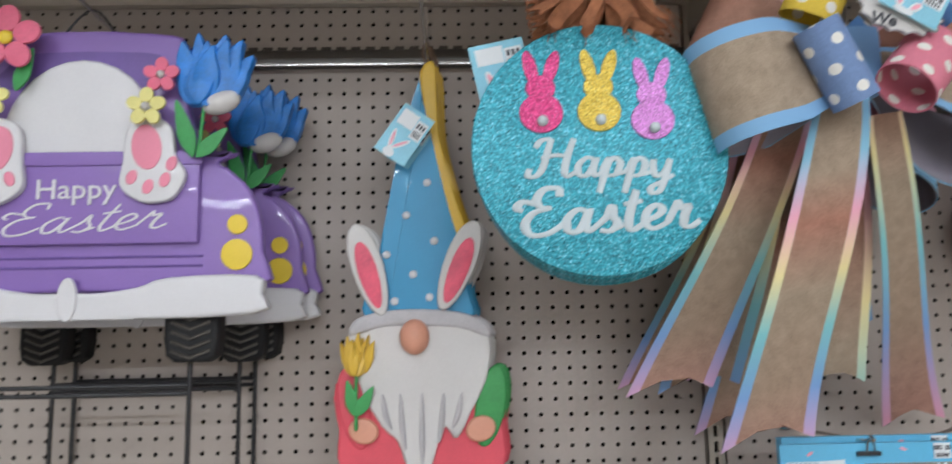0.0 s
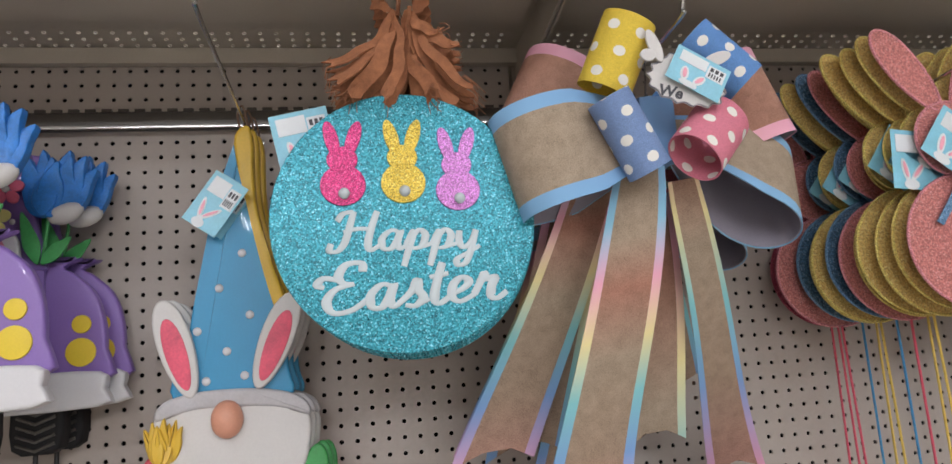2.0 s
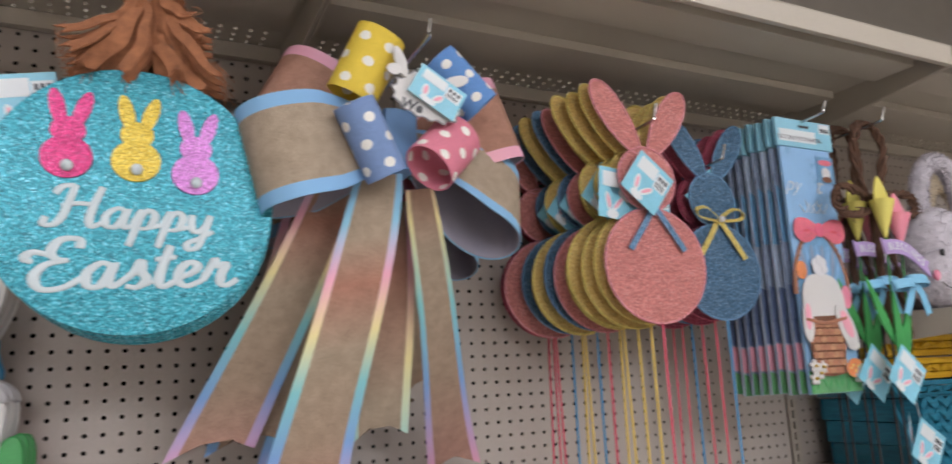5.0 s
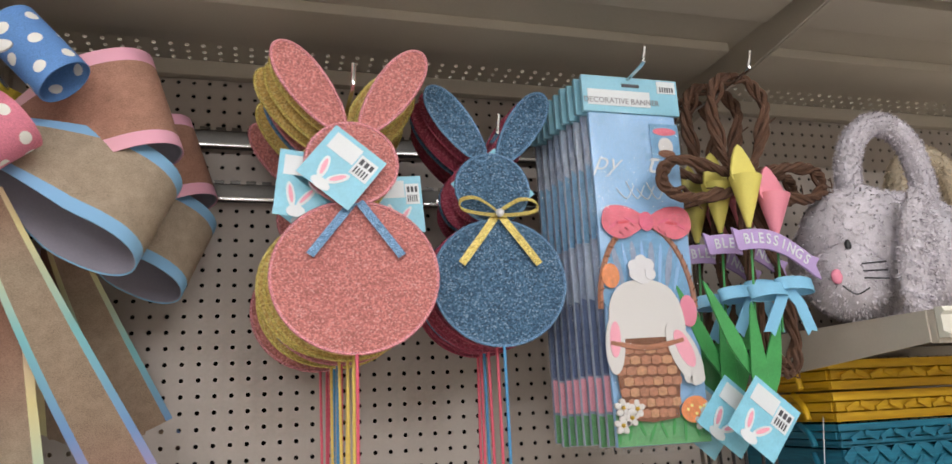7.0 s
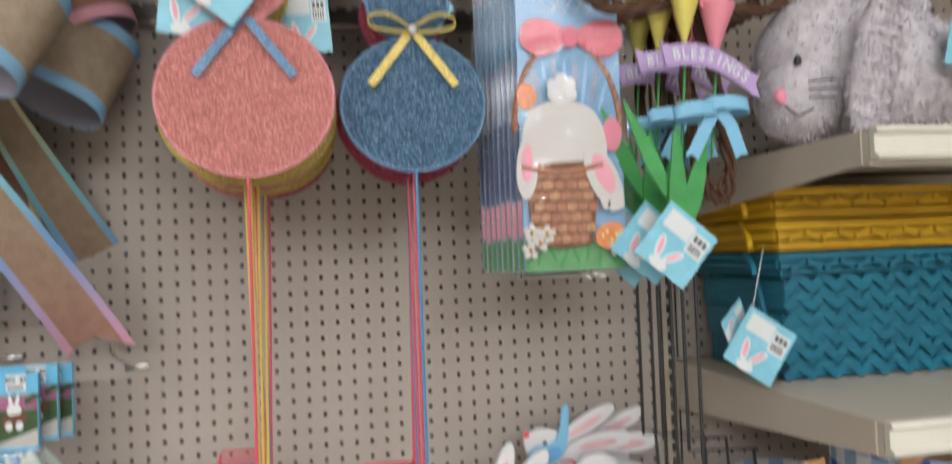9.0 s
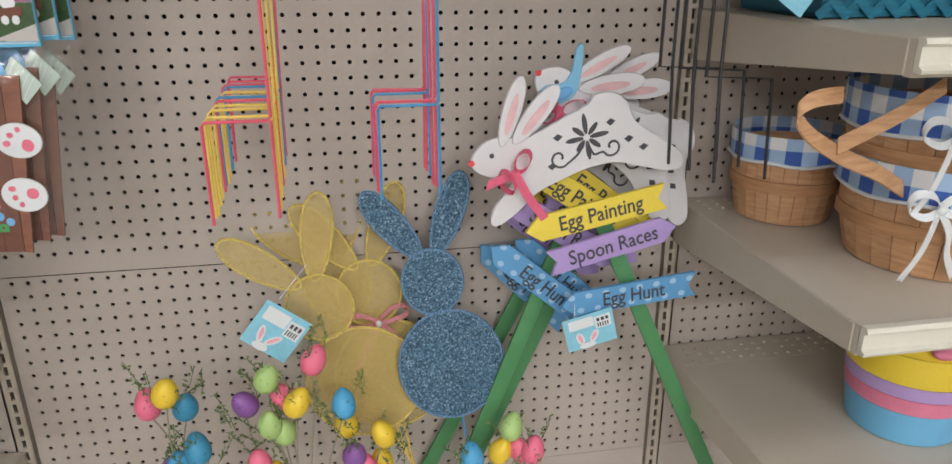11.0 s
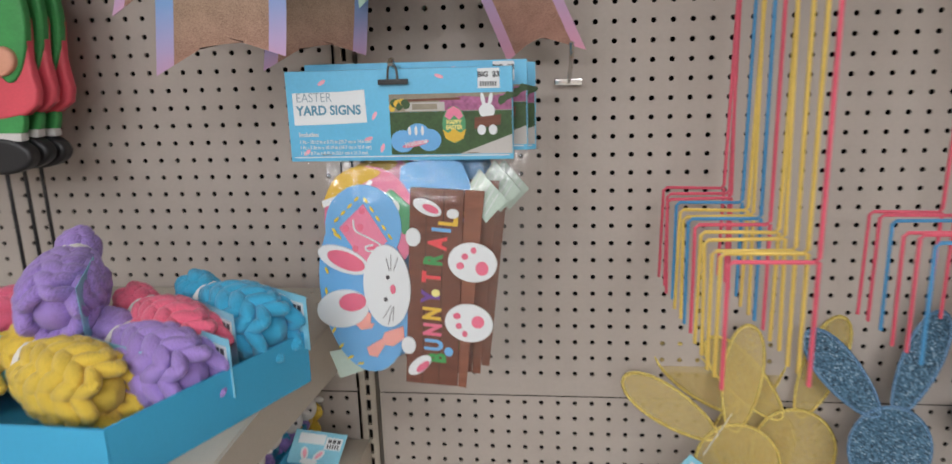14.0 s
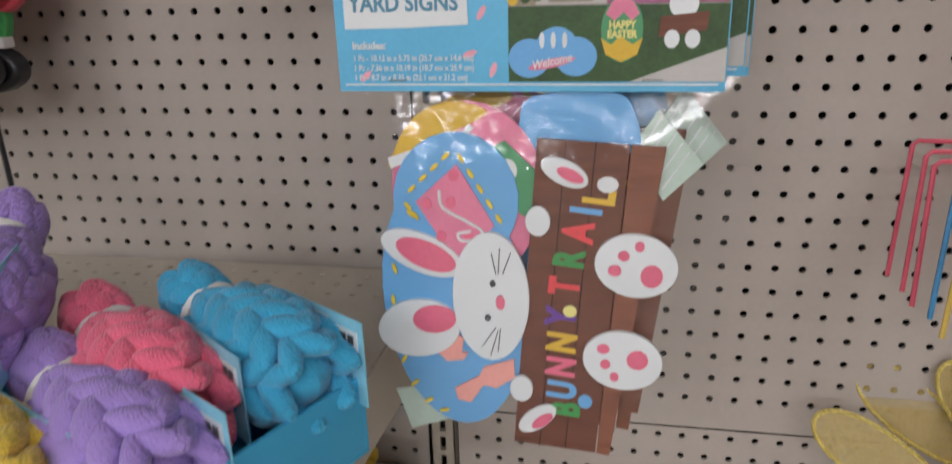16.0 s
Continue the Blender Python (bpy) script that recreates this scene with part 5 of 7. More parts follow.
        for k in range(9):
            part("printed_blade", plate(oval(1.332 + 0.016 * k, 1.497 + 0.004 * (k % 3), 0.0022, 0.014, 26 * math.sin(3.7 * k), 10), fy - 0.0008, 0.0008), "leaf", b)
        words("lettering", "py", 0.042, face_on(1.348, fy - 0.0006, 1.868, -4), "tagw", b, 0.0003, 0.4, -0.0006)
        words("lettering", "t", 0.05, face_on(1.418, fy - 0.0006, 1.87, -4), "tagw", b, 0.0003, 0.35)
        for k in range(4):
            part("printed_twig", tube(smooth_loop([(1.36 + 0.016 * k, fy - 0.0004, 1.83 + 0.01 * (k % 2)), (1.375 + 0.016 * k, fy - 0.0004, 1.815), (1.388 + 0.016 * k, fy - 0.0004, 1.835)], 4, False), 0.0008, 5), "tagw", b)
        part("header_strip", box(x0 + 0.006, x1 - 0.045, y - 0.0018, y - 0.001, zh + 0.01, zh + 0.034, 0), "tagw", b)
        words("header_lettering", "DECORATIVE BANNER", 0.0118, face_on(cx - 0.016, y - 0.0024, zh + 0.017), "shadegrey", b, 0.0002)
        part("price_label", box(x1 - 0.032, x1 - 0.002, y - 0.0018, y - 0.001, z1 - 0.022, z1 - 0.003, 0), "tagw", b)
        for i in range(6):
            part("bar", box(x1 - 0.028 + 0.004 * i, x1 - 0.0258 + 0.004 * i, y - 0.0024, y - 0.0019, z1 - 0.02, z1 - 0.012, 0), "tagink", b)
        part("inset_picture", box(x1 - 0.05, x1 - 0.004, y - 0.0004, y + 0.0004, 1.877, 1.93, 0), "pk_teal", b)
        part("inset_rabbit", plate(oval(x1 - 0.027, 1.896, 0.012, 0.013, 0, 16), y - 0.001, 0.0006), "cream", b)
        part("inset_basket", plate(oval(x1 - 0.027, 1.884, 0.014, 0.006, 0, 16), y - 0.0016, 0.0006), "pk_basket", b)
        part("inset_bow", plate(oval(x1 - 0.027, 1.918, 0.019, 0.006, 0, 14), y - 0.001, 0.0006), "pk_pink", b)
        part("hang_slot", box(cx - 0.014, cx + 0.014, y - 0.0022, y - 0.0012, z1 - 0.016, z1 - 0.011, 0.0004), "tagink", b)
    rnd = random.Random(9)
    fb = bmesh.new()
    g, nx, nz = [], 10, 26
    for i in range(nx + 1):
        g.append([fb.verts.new((x0 + (x1 - x0) * i / nx, y - 0.0125 + rnd.uniform(-0.002, 0.002), z0 - 0.004 + (zh + 0.002 - z0) * j / nz)) for j in range(nz + 1)])
    for i in range(nx):
        for j in range(nz):
            fb.faces.new((g[i][j], g[i + 1][j], g[i + 1][j + 1], g[i][j + 1]))
    film = part("film", fb, "film", b, "creased clear film")
    for sx in (x0, x1):
        part("film_seam", tube([(sx, y - 0.001 + 0.002 * math.sin(j), z0 + (zh - z0) * j / 14) for j in range(15)], 0.0012, 5), "film", b)
    return b


bp = banner_pack()
bq, bn2 = banner_pack(False, "pk_grey"), banner_pack(False, "pk_pale")
bq.location += Vector((-0.003, 0.019, 0.001))
bn2.location += Vector((-0.006, 0.038, -0.001))
copies(bq, [(-0.003 * i, 0.019 * i, 0.0015 * math.sin(i)) for i in (2, 4, 5, 7)])
copies(bn2, [(-0.003 * i, 0.019 * i, 0.0015 * math.sin(i)) for i in (2, 5)])
hook(1.394, 1.99, y1=0.86, rise=0.03)


# ---- grapevine crosses ----
M["vine"] = paint("grapevine", lin("573c2c"), 0.85, var=0.35, scale=80, bump=0.6, fine=260)
M["banner_lilac"] = paint("lilac_wood", lin("b59bcc"), 0.55, var=0.07)
M["cone_yellow"] = paint("cone_yellow", lin("dccf6a"), 0.6, var=0.06)
M["cone_pink"] = paint("cone_pink", lin("e88fa0"), 0.6, var=0.06)
M["bowblue"] = paint("bow_blue", lin("7fbcdc"), 0.55, var=0.08)


def vine_cross():
    cx, y = 1.548, 0.905
    c = thing("grapevine_cross", (cx, y, 1.08), "twisted brown grapevine cross stake with paper tulips and a lilac banner", "garden stake", "grapevine crosses")
    rnd = random.Random(5)

    def loop(a, b, w, n, name, out=0.0):
        """Twisted vines round an open teardrop from a to b."""
        a, b = Vector(a), Vector(b)
        d = (b - a)
        s = Vector((-d.z, 0, d.x)).normalized()
        for k in range(n):
            ph, ww, far = 2 * math.pi * (k % 3) / 3, w * (1 - 0.2 * (k // 3)) * rnd.uniform(0.95, 1.05), 1 - 0.05 * (k // 3) + rnd.uniform(-0.015, 0.015)
            rr, pts = 0.0042 + 0.001 * (k // 3), []
            for i in range(64):
                t = 2 * math.pi * i / 64
                q = 0.5 - 0.5 * math.cos(t)
                wob = 7 * t + ph
                pts.append(a + d * q * far + s * (ww * math.sin(t) * (0.3 + 0.75 * q) + rr * math.cos(wob)) + Vector((0, rr * math.sin(wob) - out * q, 0)) + d.normalized() * 0.003 * math.sin(3 * t + k))
            part(name, tube(pts, rnd.uniform(0.0032, 0.0046), 6, closed=True), "vine", c)
        for k in range(4):
            t = rnd.uniform(1.2, 5.0)
            q = 0.5 - 0.5 * math.cos(t)
            p = a + d * q + s * w * math.sin(t) * (0.3 + 0.75 * q)
            part("tendril", tube(smooth_loop([p, p + Vector((rnd.uniform(-0.012, 0.012), -0.006, rnd.uniform(-0.01, 0.012))), p + Vector((rnd.uniform(-0.02, 0.02), -0.002, rnd.uniform(-0.016, 0.016)))], 4, False), 0.0011, 5), "vine", c)
    loop((cx + 0.005, y, 1.835), (cx + 0.028, y, 2.012), 0.062, 4, "top_vine")
    loop((cx + 0.02, y, 1.84), (cx - 0.14, y - 0.02, 1.836), 0.036, 4, "arm_vine", 0.01)
    loop((cx, y, 1.84), (cx + 0.165, y + 0.01, 1.85), 0.036, 4, "arm_vine")
    loop((cx + 0.01, y, 1.85), (cx + 0.045, y, 1.565), 0.036, 5, "stem_vine")
    for k in range(3):
        part("binding", tube([(cx + 0.012 + 0.014 * math.cos(2 * math.pi * i / 20), y + 0.014 * math.sin(2 * math.pi * i / 20), 1.834 + 0.006 * k + 0.004 * math.sin(2 * math.pi * i / 20 + k)) for i in range(20)], 0.0028, 6, True), "vine", c)
    for dx, dz, ln, m, tn in ((-0.008, 1.766, 0.12, "cone_yellow", 4), (0.034, 1.75, 0.105, "cone_pink", 6)):
        cone = bmesh.new()
        bmesh.ops.create_cone(cone, cap_ends=True, segments=20, radius1=0.003, radius2=0.023, depth=ln * 0.62)
        spun(cone, pose(cx + dx, y - 0.03, dz + ln * 0.31, 0, tn, 0))
        tip = plate([tuple(p) for p in smooth_loop([(cx + dx - 0.022, dz + ln * 0.62), (cx + dx - 0.005, dz + ln * 1.02), (cx + dx + 0.021, dz + ln * 0.62), (cx + dx, dz + ln * 0.5)], 4)], y - 0.034, 0.004, 0.001)
        part("paper_tulip", join(cone, tip), m, c)
        part("stem", tube([(cx + dx, y - 0.03, dz + 0.004), (cx + dx - 0.012, y - 0.028, 1.62)], 0.0018, 6), "leaf", c)
    n, upper_e, lower_e = 12, [], []
    for i in range(n + 1):
        q = i / n
        x = cx - 0.042 + 0.112 * q
        z = 1.743 + 0.016 * math.sin(math.pi * q) - 0.034 * q
        upper_e.append((x, z + 0.014))
        lower_e.append((x, z - 0.014))
    arc = [(cx - 0.052, upper_e[0][1] + 0.004)] + upper_e + [(cx + 0.082, upper_e[-1][1] - 0.004), (cx + 0.075, (upper_e[-1][1] + lower_e[-1][1]) / 2), (cx + 0.081, lower_e[-1][1] - 0.006)] + lower_e[::-1] + [(cx - 0.046, lower_e[0][1] + 0.002)]
    bn = part("name_banner", plate(arc, y - 0.05, 0.004, 0.001), "banner_lilac", c, "lilac banner with white lettering")
    for i, ch in enumerate("BLESSINGS"):
        q = 0.09 + 0.82 * i / 8
        sl = math.degrees(math.atan((0.016 * math.pi * math.cos(math.pi * q) - 0.034) / 0.112))
        words("letter", ch, 0.0205, face_on(cx - 0.042 + 0.112 * q, y - 0.0508, 1.743 + 0.016 * math.sin(math.pi * q) - 0.034 * q, sl), "tagw", bn, 0.0004, 0.0, 0.0003, 0.85)
    for s in (-1, 1):
        part("bow_loop", hoop((cx + 0.012 + s * 0.022, y - 0.05, 1.676 + 0.004 * s), (0.05 * s, 0.3, 1), 0.028, 0.012, 0.018), "bowblue", c)
        part("bow_tail", strip([(cx + 0.018, y - 0.052, 1.68), (cx + 0.018 + s * 0.016, y - 0.056, 1.655), (cx + 0.014 + s * 0.034, y - 0.055, 1.615)], [Vector((0.008, 0, 0.003 * s))] * 3, notch=0.004), "bowblue", c)
    leaf_blade(c, (cx - 0.036, 1.50), (cx - 0.034, 1.66), 0.024, y - 0.046)
    leaf_blade(c, (cx - 0.028, 1.52), (cx + 0.008, 1.645), 0.024, y - 0.044)
    leaf_blade(c, (cx - 0.04, 1.56), (cx - 0.1, 1.69), 0.02, y - 0.04)
    part("rod", tube([(cx + 0.005, y, 1.6), (cx + 0.005, y, 1.235), (cx + 0.012, y, 1.1)], 0.0024, 6), "black", c)
    part("rod", tube([(cx - 0.012, y + 0.004, 1.6), (cx - 0.012, y + 0.004, 1.24), (cx + 0.08, y + 0.004, 1.235), (cx + 0.088, y + 0.004, 1.1)], 0.0024, 6), "black", c)
    tag(c, (cx - 0.045, y - 0.055, 1.508), -40, 0.078, 0.078)
    return c


vc = vine_cross()
copies(vc, [(-0.012, 0.05, 0.004), (-0.02, 0.1, 0.0)])
hook(1.566, 1.995, y1=0.86)


# ---- packs of yard signs ----
M["card_blue"] = paint("header_blue", lin("62b4da"), 0.4, var=0.08, scale=16)
M["lawn"] = paint("print_lawn", lin("34502b"), 0.45, var=0.4, scale=70)
M["drive"] = paint("print_drive", lin("b9b6b2"), 0.5, var=0.06)
M["house_print"] = paint("print_house", lin("8a8272"), 0.5, var=0.3, scale=50)
M["plum_print"] = paint("print_bushes", lin("9a5a80"), 0.5, var=0.5, scale=90)
M["print_blue"] = paint("print_cloud_blue", lin("6aa9dc"), 0.5, var=0.05)
M["print_pink"] = paint("print_rose", lin("de7f9c"), 0.5, var=0.1, scale=30)
M["print_peach"] = paint("print_peach", lin("e9a196"), 0.5, var=0.1)
M["print_green"] = paint("print_green", lin("4f9668"), 0.5, var=0.08)
M["print_wood"] = timber("print_wood", lin("7a4a38"), lin("5c3428"), 4)
M["print_wood2"] = timber("print_wood_light", lin("8f5a44"), lin("744433"), 4)
M["purple_ink"] = paint("purple_ink", lin("6a3f9a"), 0.5)
M["red_ink"] = paint("red_ink", lin("e04a50"), 0.5)
M["card_ink"] = paint("card_grey_ink", lin("7f98a4"), 0.5)
M["card_ink2"] = paint("card_blue_ink", lin("4f87a0"), 0.5)
M["corr"] = paint("corrugated_sheet", lin("b9ccc0"), 0.45, var=0.1)


def yard_pack(front=True):
    y = 1.04
    p = thing("yard_sign_pack", (0.6, y, 1.015), "clear bag of cardboard rabbit yard signs under a blue header card", "yard sign pack", "yard sign packs")

    def at(u, v):
        return (0.603 + 0.000322 * (u - 413) - 0.0000062 * (v - 270), 1.251 + 0.0000071 * (u - 413) - 0.000378 * (v - 270))

    def blob(name, u, v, ru, rv, turn, d, m, par=p, n=24, thick=0.0015):
        c = at(u, v)
        return part(name, plate(oval(c[0], c[1], ru * 0.000325, rv * 0.000378, turn, n), y - d, thick, 0.0004), m, par)

    def sheet(name, pts, d, m, par=p, soft=0, thick=0.0015):
        o = [at(*q) for q in pts]
        return part(name, plate([tuple(q) for q in smooth_loop(o, soft)] if soft else o, y - d, thick), m, par)
    # header card with its picture
    hc = part("header_card", box(0.4715, 0.7175, y - 0.006, y + 0.002, 1.281, 1.3785, 0.001), "card_blue", p, "pale blue header card")
    fy = y - 0.0068
    part("title_panel", plate([(0.4785, 1.3555), (0.535, 1.3562), (0.5585, 1.358), (0.5595, 1.323), (0.52, 1.3215), (0.4785, 1.321)], fy, 0.0007), "tagw", hc)
    words("lettering", "EASTER", 0.0142, face_on(0.4822, fy - 0.0003, 1.35), "card_ink", hc, 0.0002, 0, -0.0002, 0.85, "LEFT")
    words("lettering", "YARD SIGNS", 0.0142, face_on(0.4822, fy - 0.0003, 1.3362), "card_ink2", hc, 0.0002, 0, 0.0004, 0.9, "LEFT")
    words("lettering", "Includes:", 0.0065, face_on(0.4825, fy - 0.0003, 1.3105), "tagw", hc, 0.0002, 0, 0.0002, 1.0, "LEFT")
    for i, line in enumerate(("1 Pc - 10.12 in x 5.75 in (25.7 cm x 14.6 cm)", "1 Pc - 7.36 in x 10.19 in (18.7 cm x 25.9 cm)", "1 Pc - 8.7 in x 8.35 in (22.1 cm x 21.2 cm)")):
        words("lettering", line, 0.0052, face_on(0.4825, fy - 0.0003, 1.3025 - 0.0062 * i), "tagw", hc, 0.0002, 0, 0.0001, 0.86, "LEFT")
    part("card_border", box(0.476, 0.713, fy, fy + 0.0007, 1.2852, 1.2862, 0), "tagw", hc)
    px0, px1 = 0.585, 0.7165
    part("printed_lawn", box(px0, px1, fy + 0.0001, fy + 0.0007, 1.2875, 1.333, 0), "lawn", hc)
    part("printed_house", box(px0, px1, fy + 0.0001, fy + 0.0007, 1.3332, 1.352, 0), "house_print", hc)
    part("printed_bushes", plate([(0.64, 1.334), (0.64, 1.345), (0.665, 1.349), (0.69, 1.347), (0.716, 1.352), (0.716, 1.334)], fy - 0.0002, 0.0004), "plum_print", hc)
    part("printed_garage", box(0.602, 0.645, fy - 0.0003, fy + 0.0002, 1.334, 1.343, 0), "drive", hc)
    part("printed_drive", plate([(0.66, 1.2875), (px1, 1.2875), (px1, 1.308), (0.70, 1.302)], fy - 0.0003, 0.0004), "drive", hc)
    for i, (ox, oz) in enumerate(((0.598, 1.302), (0.615, 1.309), (0.627, 1.303))):
        part("printed_sign", plate(oval(ox, oz, 0.013, 0.012), fy - 0.0006 - 0.0001 * i, 0.0004), "print_blue", hc)
    part("printed_stroke", plate(oval(0.612, 1.299, 0.015, 0.0028, 12, 14), fy - 0.0011, 0.0003), "print_pink", hc)
    for ex in (0.606, 0.613, 0.62):
        part("printed_ear", plate(oval(ex, 1.313, 0.0016, 0.005, 0, 10), fy - 0.0011, 0.0003), "tagw", hc)
    part("printed_egg", plate(oval(0.6545, 1.319, 0.0125, 0.0195), fy - 0.0006, 0.0004), "print_green", hc)
    part("printed_band", plate([(0.642, 1.314), (0.648, 1.31), (0.654, 1.315), (0.661, 1.31), (0.667, 1.314), (0.664, 1.304), (0.6545, 1.2995), (0.645, 1.304)], fy - 0.0009, 0.0003), "mustard", hc)
    part("printed_band", plate([(0.6445, 1.328), (0.65, 1.324), (0.655, 1.329), (0.66, 1.324), (0.6645, 1.328), (0.661, 1.335), (0.6545, 1.3385), (0.648, 1.335)], fy - 0.0009, 0.0003), "print_pink", hc)
    part("printed_rabbit", plate(oval(0.69, 1.333, 0.0085, 0.008), fy - 0.0006, 0.0004), "tagw", hc)
    for ex, tn in ((0.686, 10), (0.694, -12)):
        part("printed_ear", plate(oval(ex, 1.345, 0.0022, 0.007, tn, 12), fy - 0.0008, 0.0004), "tagw", hc)
    part("printed_cart", plate([(0.676, 1.314), (0.704, 1.318), (0.705, 1.329), (0.677, 1.326)], fy - 0.0009, 0.0003), "print_wood", hc)
    for ex in (0.684, 0.696):
        part("printed_wheel", plate(oval(ex, 1.313, 0.0045, 0.0055, 0, 12), fy - 0.0012, 0.0003), "tagw", hc)
    words("printed_word", "Welcome", 0.0075, face_on(0.612, fy - 0.0016, 1.3, 12), "tagw", hc, 0.0002, 0.3, 0.0001, 0.85)
    for iw, wd in enumerate(("HAPPY", "EASTER")):
        words("printed_word", wd, 0.0062, face_on(0.6545, fy - 0.0012, 1.3215 - 0.0055 * iw), "lemon", hc, 0.0002, 0, 0.0003, 0.85)
    part("printed_window", box(0.61, 0.637, fy - 0.0006, fy - 0.0002, 1.3355, 1.3415, 0), "house_print", hc)
    part("printed_eave", plate([(0.597, 1.3465), (0.662, 1.3475), (0.662, 1.345), (0.597, 1.344)], fy - 0.0006, 0.0004), "print_wood", hc)
    for ft in range(9):
        part("printed_leaf", plate(oval(0.588 + 0.002 * ft, 1.338 + 0.006 * abs(math.sin(2.4 * ft)), 0.0035, 0.0045, 40 * ft, 9), fy - 0.0004 - 0.00005 * ft, 0.0003), "mustard" if ft % 3 == 0 else "lawn", hc)
    for ft in range(8):
        part("printed_leaf", plate(oval(0.705 + 0.0016 * ft, 1.343 + 0.006 * abs(math.sin(2.9 * ft)), 0.003, 0.0045, 40 * ft, 9), fy - 0.0004 - 0.00005 * ft, 0.0003), "lawn", hc)
    for bx, bz, tn in ((0.512, 1.366, 30), (0.64, 1.37, -20), (0.568, 1.33, 60), (0.56, 1.305, 20), (0.49, 1.291, 40), (0.575, 1.295, 70)):
        part("confetti", plate(oval(bx, bz, 0.005, 0.002, tn, 12), fy + 0.0003, 0.0004), "tagpink", hc)
    pl = part("price_label", box(0.681, 0.704, fy - 0.0002, fy + 0.0006, 1.3565, 1.377, 0), "tagw", hc)
    for i in range(7):
        part("bar", box(0.6835 + 0.0026 * i, 0.685 + 0.0026 * i, fy - 0.0008, fy - 0.0003, 1.3585, 1.3635, 0), "tagink", pl)
    words("price", "BIG  $3", 0.0075, face_on(0.6925, fy - 0.0006, 1.3705), "tagink", pl, 0.0002, 0, 0.0003)
    if front:
        clip = part("binder_clip", box(0.575, 0.607, y - 0.012, y + 0.006, 1.3625, 1.368, 0.001), "black", p, "black spring clip")
        part("clip_handle", tube(smooth_loop([(0.586, y - 0.013, 1.367), (0.588, y - 0.014, 1.381), (0.592, y - 0.014, 1.383), (0.596, y - 0.014, 1.379), (0.597, y - 0.013, 1.367)], 4, False), 0.0013, 6), "wire", clip)
    for sx in (0.506, 0.668):
        part("staple", tube([(sx, fy - 0.0004, 1.2885), (sx + 0.012, fy - 0.0004, 1.2885)], 0.0004, 5), "wire", hc)
    # signs in the bag
    blob("egg_sign", 265, 370, 165, 165, 0, 0.002, "print_pink")
    sheet("egg_top", [(105, 300), (150, 235), (230, 205), (310, 225), (230, 262), (105, 320)], 0.0032, "mustard", soft=4)
    sheet("egg_stripe", [(95, 305), (250, 262), (270, 245), (280, 252), (262, 275), (100, 325)], 0.0036, "tagw")
    sheet("corrugated_stake", [(650, 225), (742, 320), (670, 385), (600, 290)], 0.0012, "corr")
    for q in range(5):
        sheet("flute", [(655 + 14 * q, 235 + 16 * q), (659 + 14 * q, 235 + 16 * q), (620 + 12 * q, 300 + 16 * q), (616 + 12 * q, 300 + 16 * q)], 0.0018, "tagw", thick=0.0005)
    sheet("corrugated_stake", [(85, 790), (200, 770), (220, 850), (120, 880)], 0.001, "corr")
    sheet("rear_cloud", [(375, 245), (400, 200), (560, 195), (605, 235), (600, 300), (380, 300)], 0.0016, "print_blue", soft=3)
    sheet("green_patch", [(310, 290), (345, 275), (412, 330), (412, 420), (380, 410)], 0.0038, "print_green")
    blob("white_spot", 352, 328, 20, 21, 0, 0.0048, "tagw", n=16)
    cl = blob("cloud_sign", 232, 590, 160, 262, 4, 0.0052, "print_blue", n=40)
    blob("cloud_top", 240, 385, 135, 128, -8, 0.0054, "print_blue", cl)
    sheet("rose_patch", [(155, 385), (245, 315), (325, 430), (240, 500)], 0.0072, "print_pink", cl)
    for su, sv in ((240, 335), (180, 388), (232, 385), (270, 450), (210, 450)):
        blob("spot", su, sv, 11, 11, 0, 0.0079, "rose", cl, 12, 0.0006)
    sheet("peach_letters", [(190, 690), (240, 650), (255, 660), (250, 690), (265, 690), (255, 705), (215, 710), (205, 700)], 0.0072, "print_peach", cl)
    sheet("peach_letters", [(232, 770), (290, 740), (300, 720), (370, 700), (372, 740), (330, 765), (300, 760), (270, 800), (240, 795)], 0.0072, "print_peach", cl)
    for i in range(9):
        a = math.pi * (0.72 + 0.09 * i)
        blob("stitch", 232 + 138 * math.cos(a), 590 - 236 * math.sin(a), 13, 4, 180 - math.degrees(a) + 90, 0.0074, "yellow", cl, 10, 0.0006)
    for u0, v0, u1, v1, c in ((135, 370, 235, 290, 4), (245, 290, 345, 430, 5), (130, 385, 160, 420, 2)):
        for i in range(c):
            q = (i + 0.5) / c
            blob("stitch", u0 + (u1 - u0) * q, v0 + (v1 - v0) * q, 12, 4, -math.degrees(math.atan2((v1 - v0) * 0.378, (u1 - u0) * 0.325)), 0.0074, "yellow", cl, 10, 0.0006)
    part("printed_string", tube([(at(u, v)[0], y - 0.0078, at(u, v)[1]) for u, v in smooth_loop([(208, 362), (215, 395), (265, 420), (300, 440), (285, 455), (255, 458), (248, 445), (275, 440)], 5, False)], 0.0012, 6), "tagw", cl)
    bd = sheet("wood_sign", [(413, 270), (598, 283), (560, 900), (372, 885)], 0.0062, "print_wood", thick=0.003)
    sheet("wood_plank", [(601, 283), (668, 288), (592, 905), (563, 901)], 0.0062, "print_wood2", thick=0.003)
    for u in (470, 530):
        sheet("plank_line", [(u, 276), (u + 2, 276), (u - 38, 893), (u - 40, 893)], 0.0066, "nearblack", bd, thick=0.0003)
    inks = ["leaf", "print_blue", "rose", "mustard", "purple_ink", "red_ink", "leaf", "red_ink", "print_blue", "mustard"]
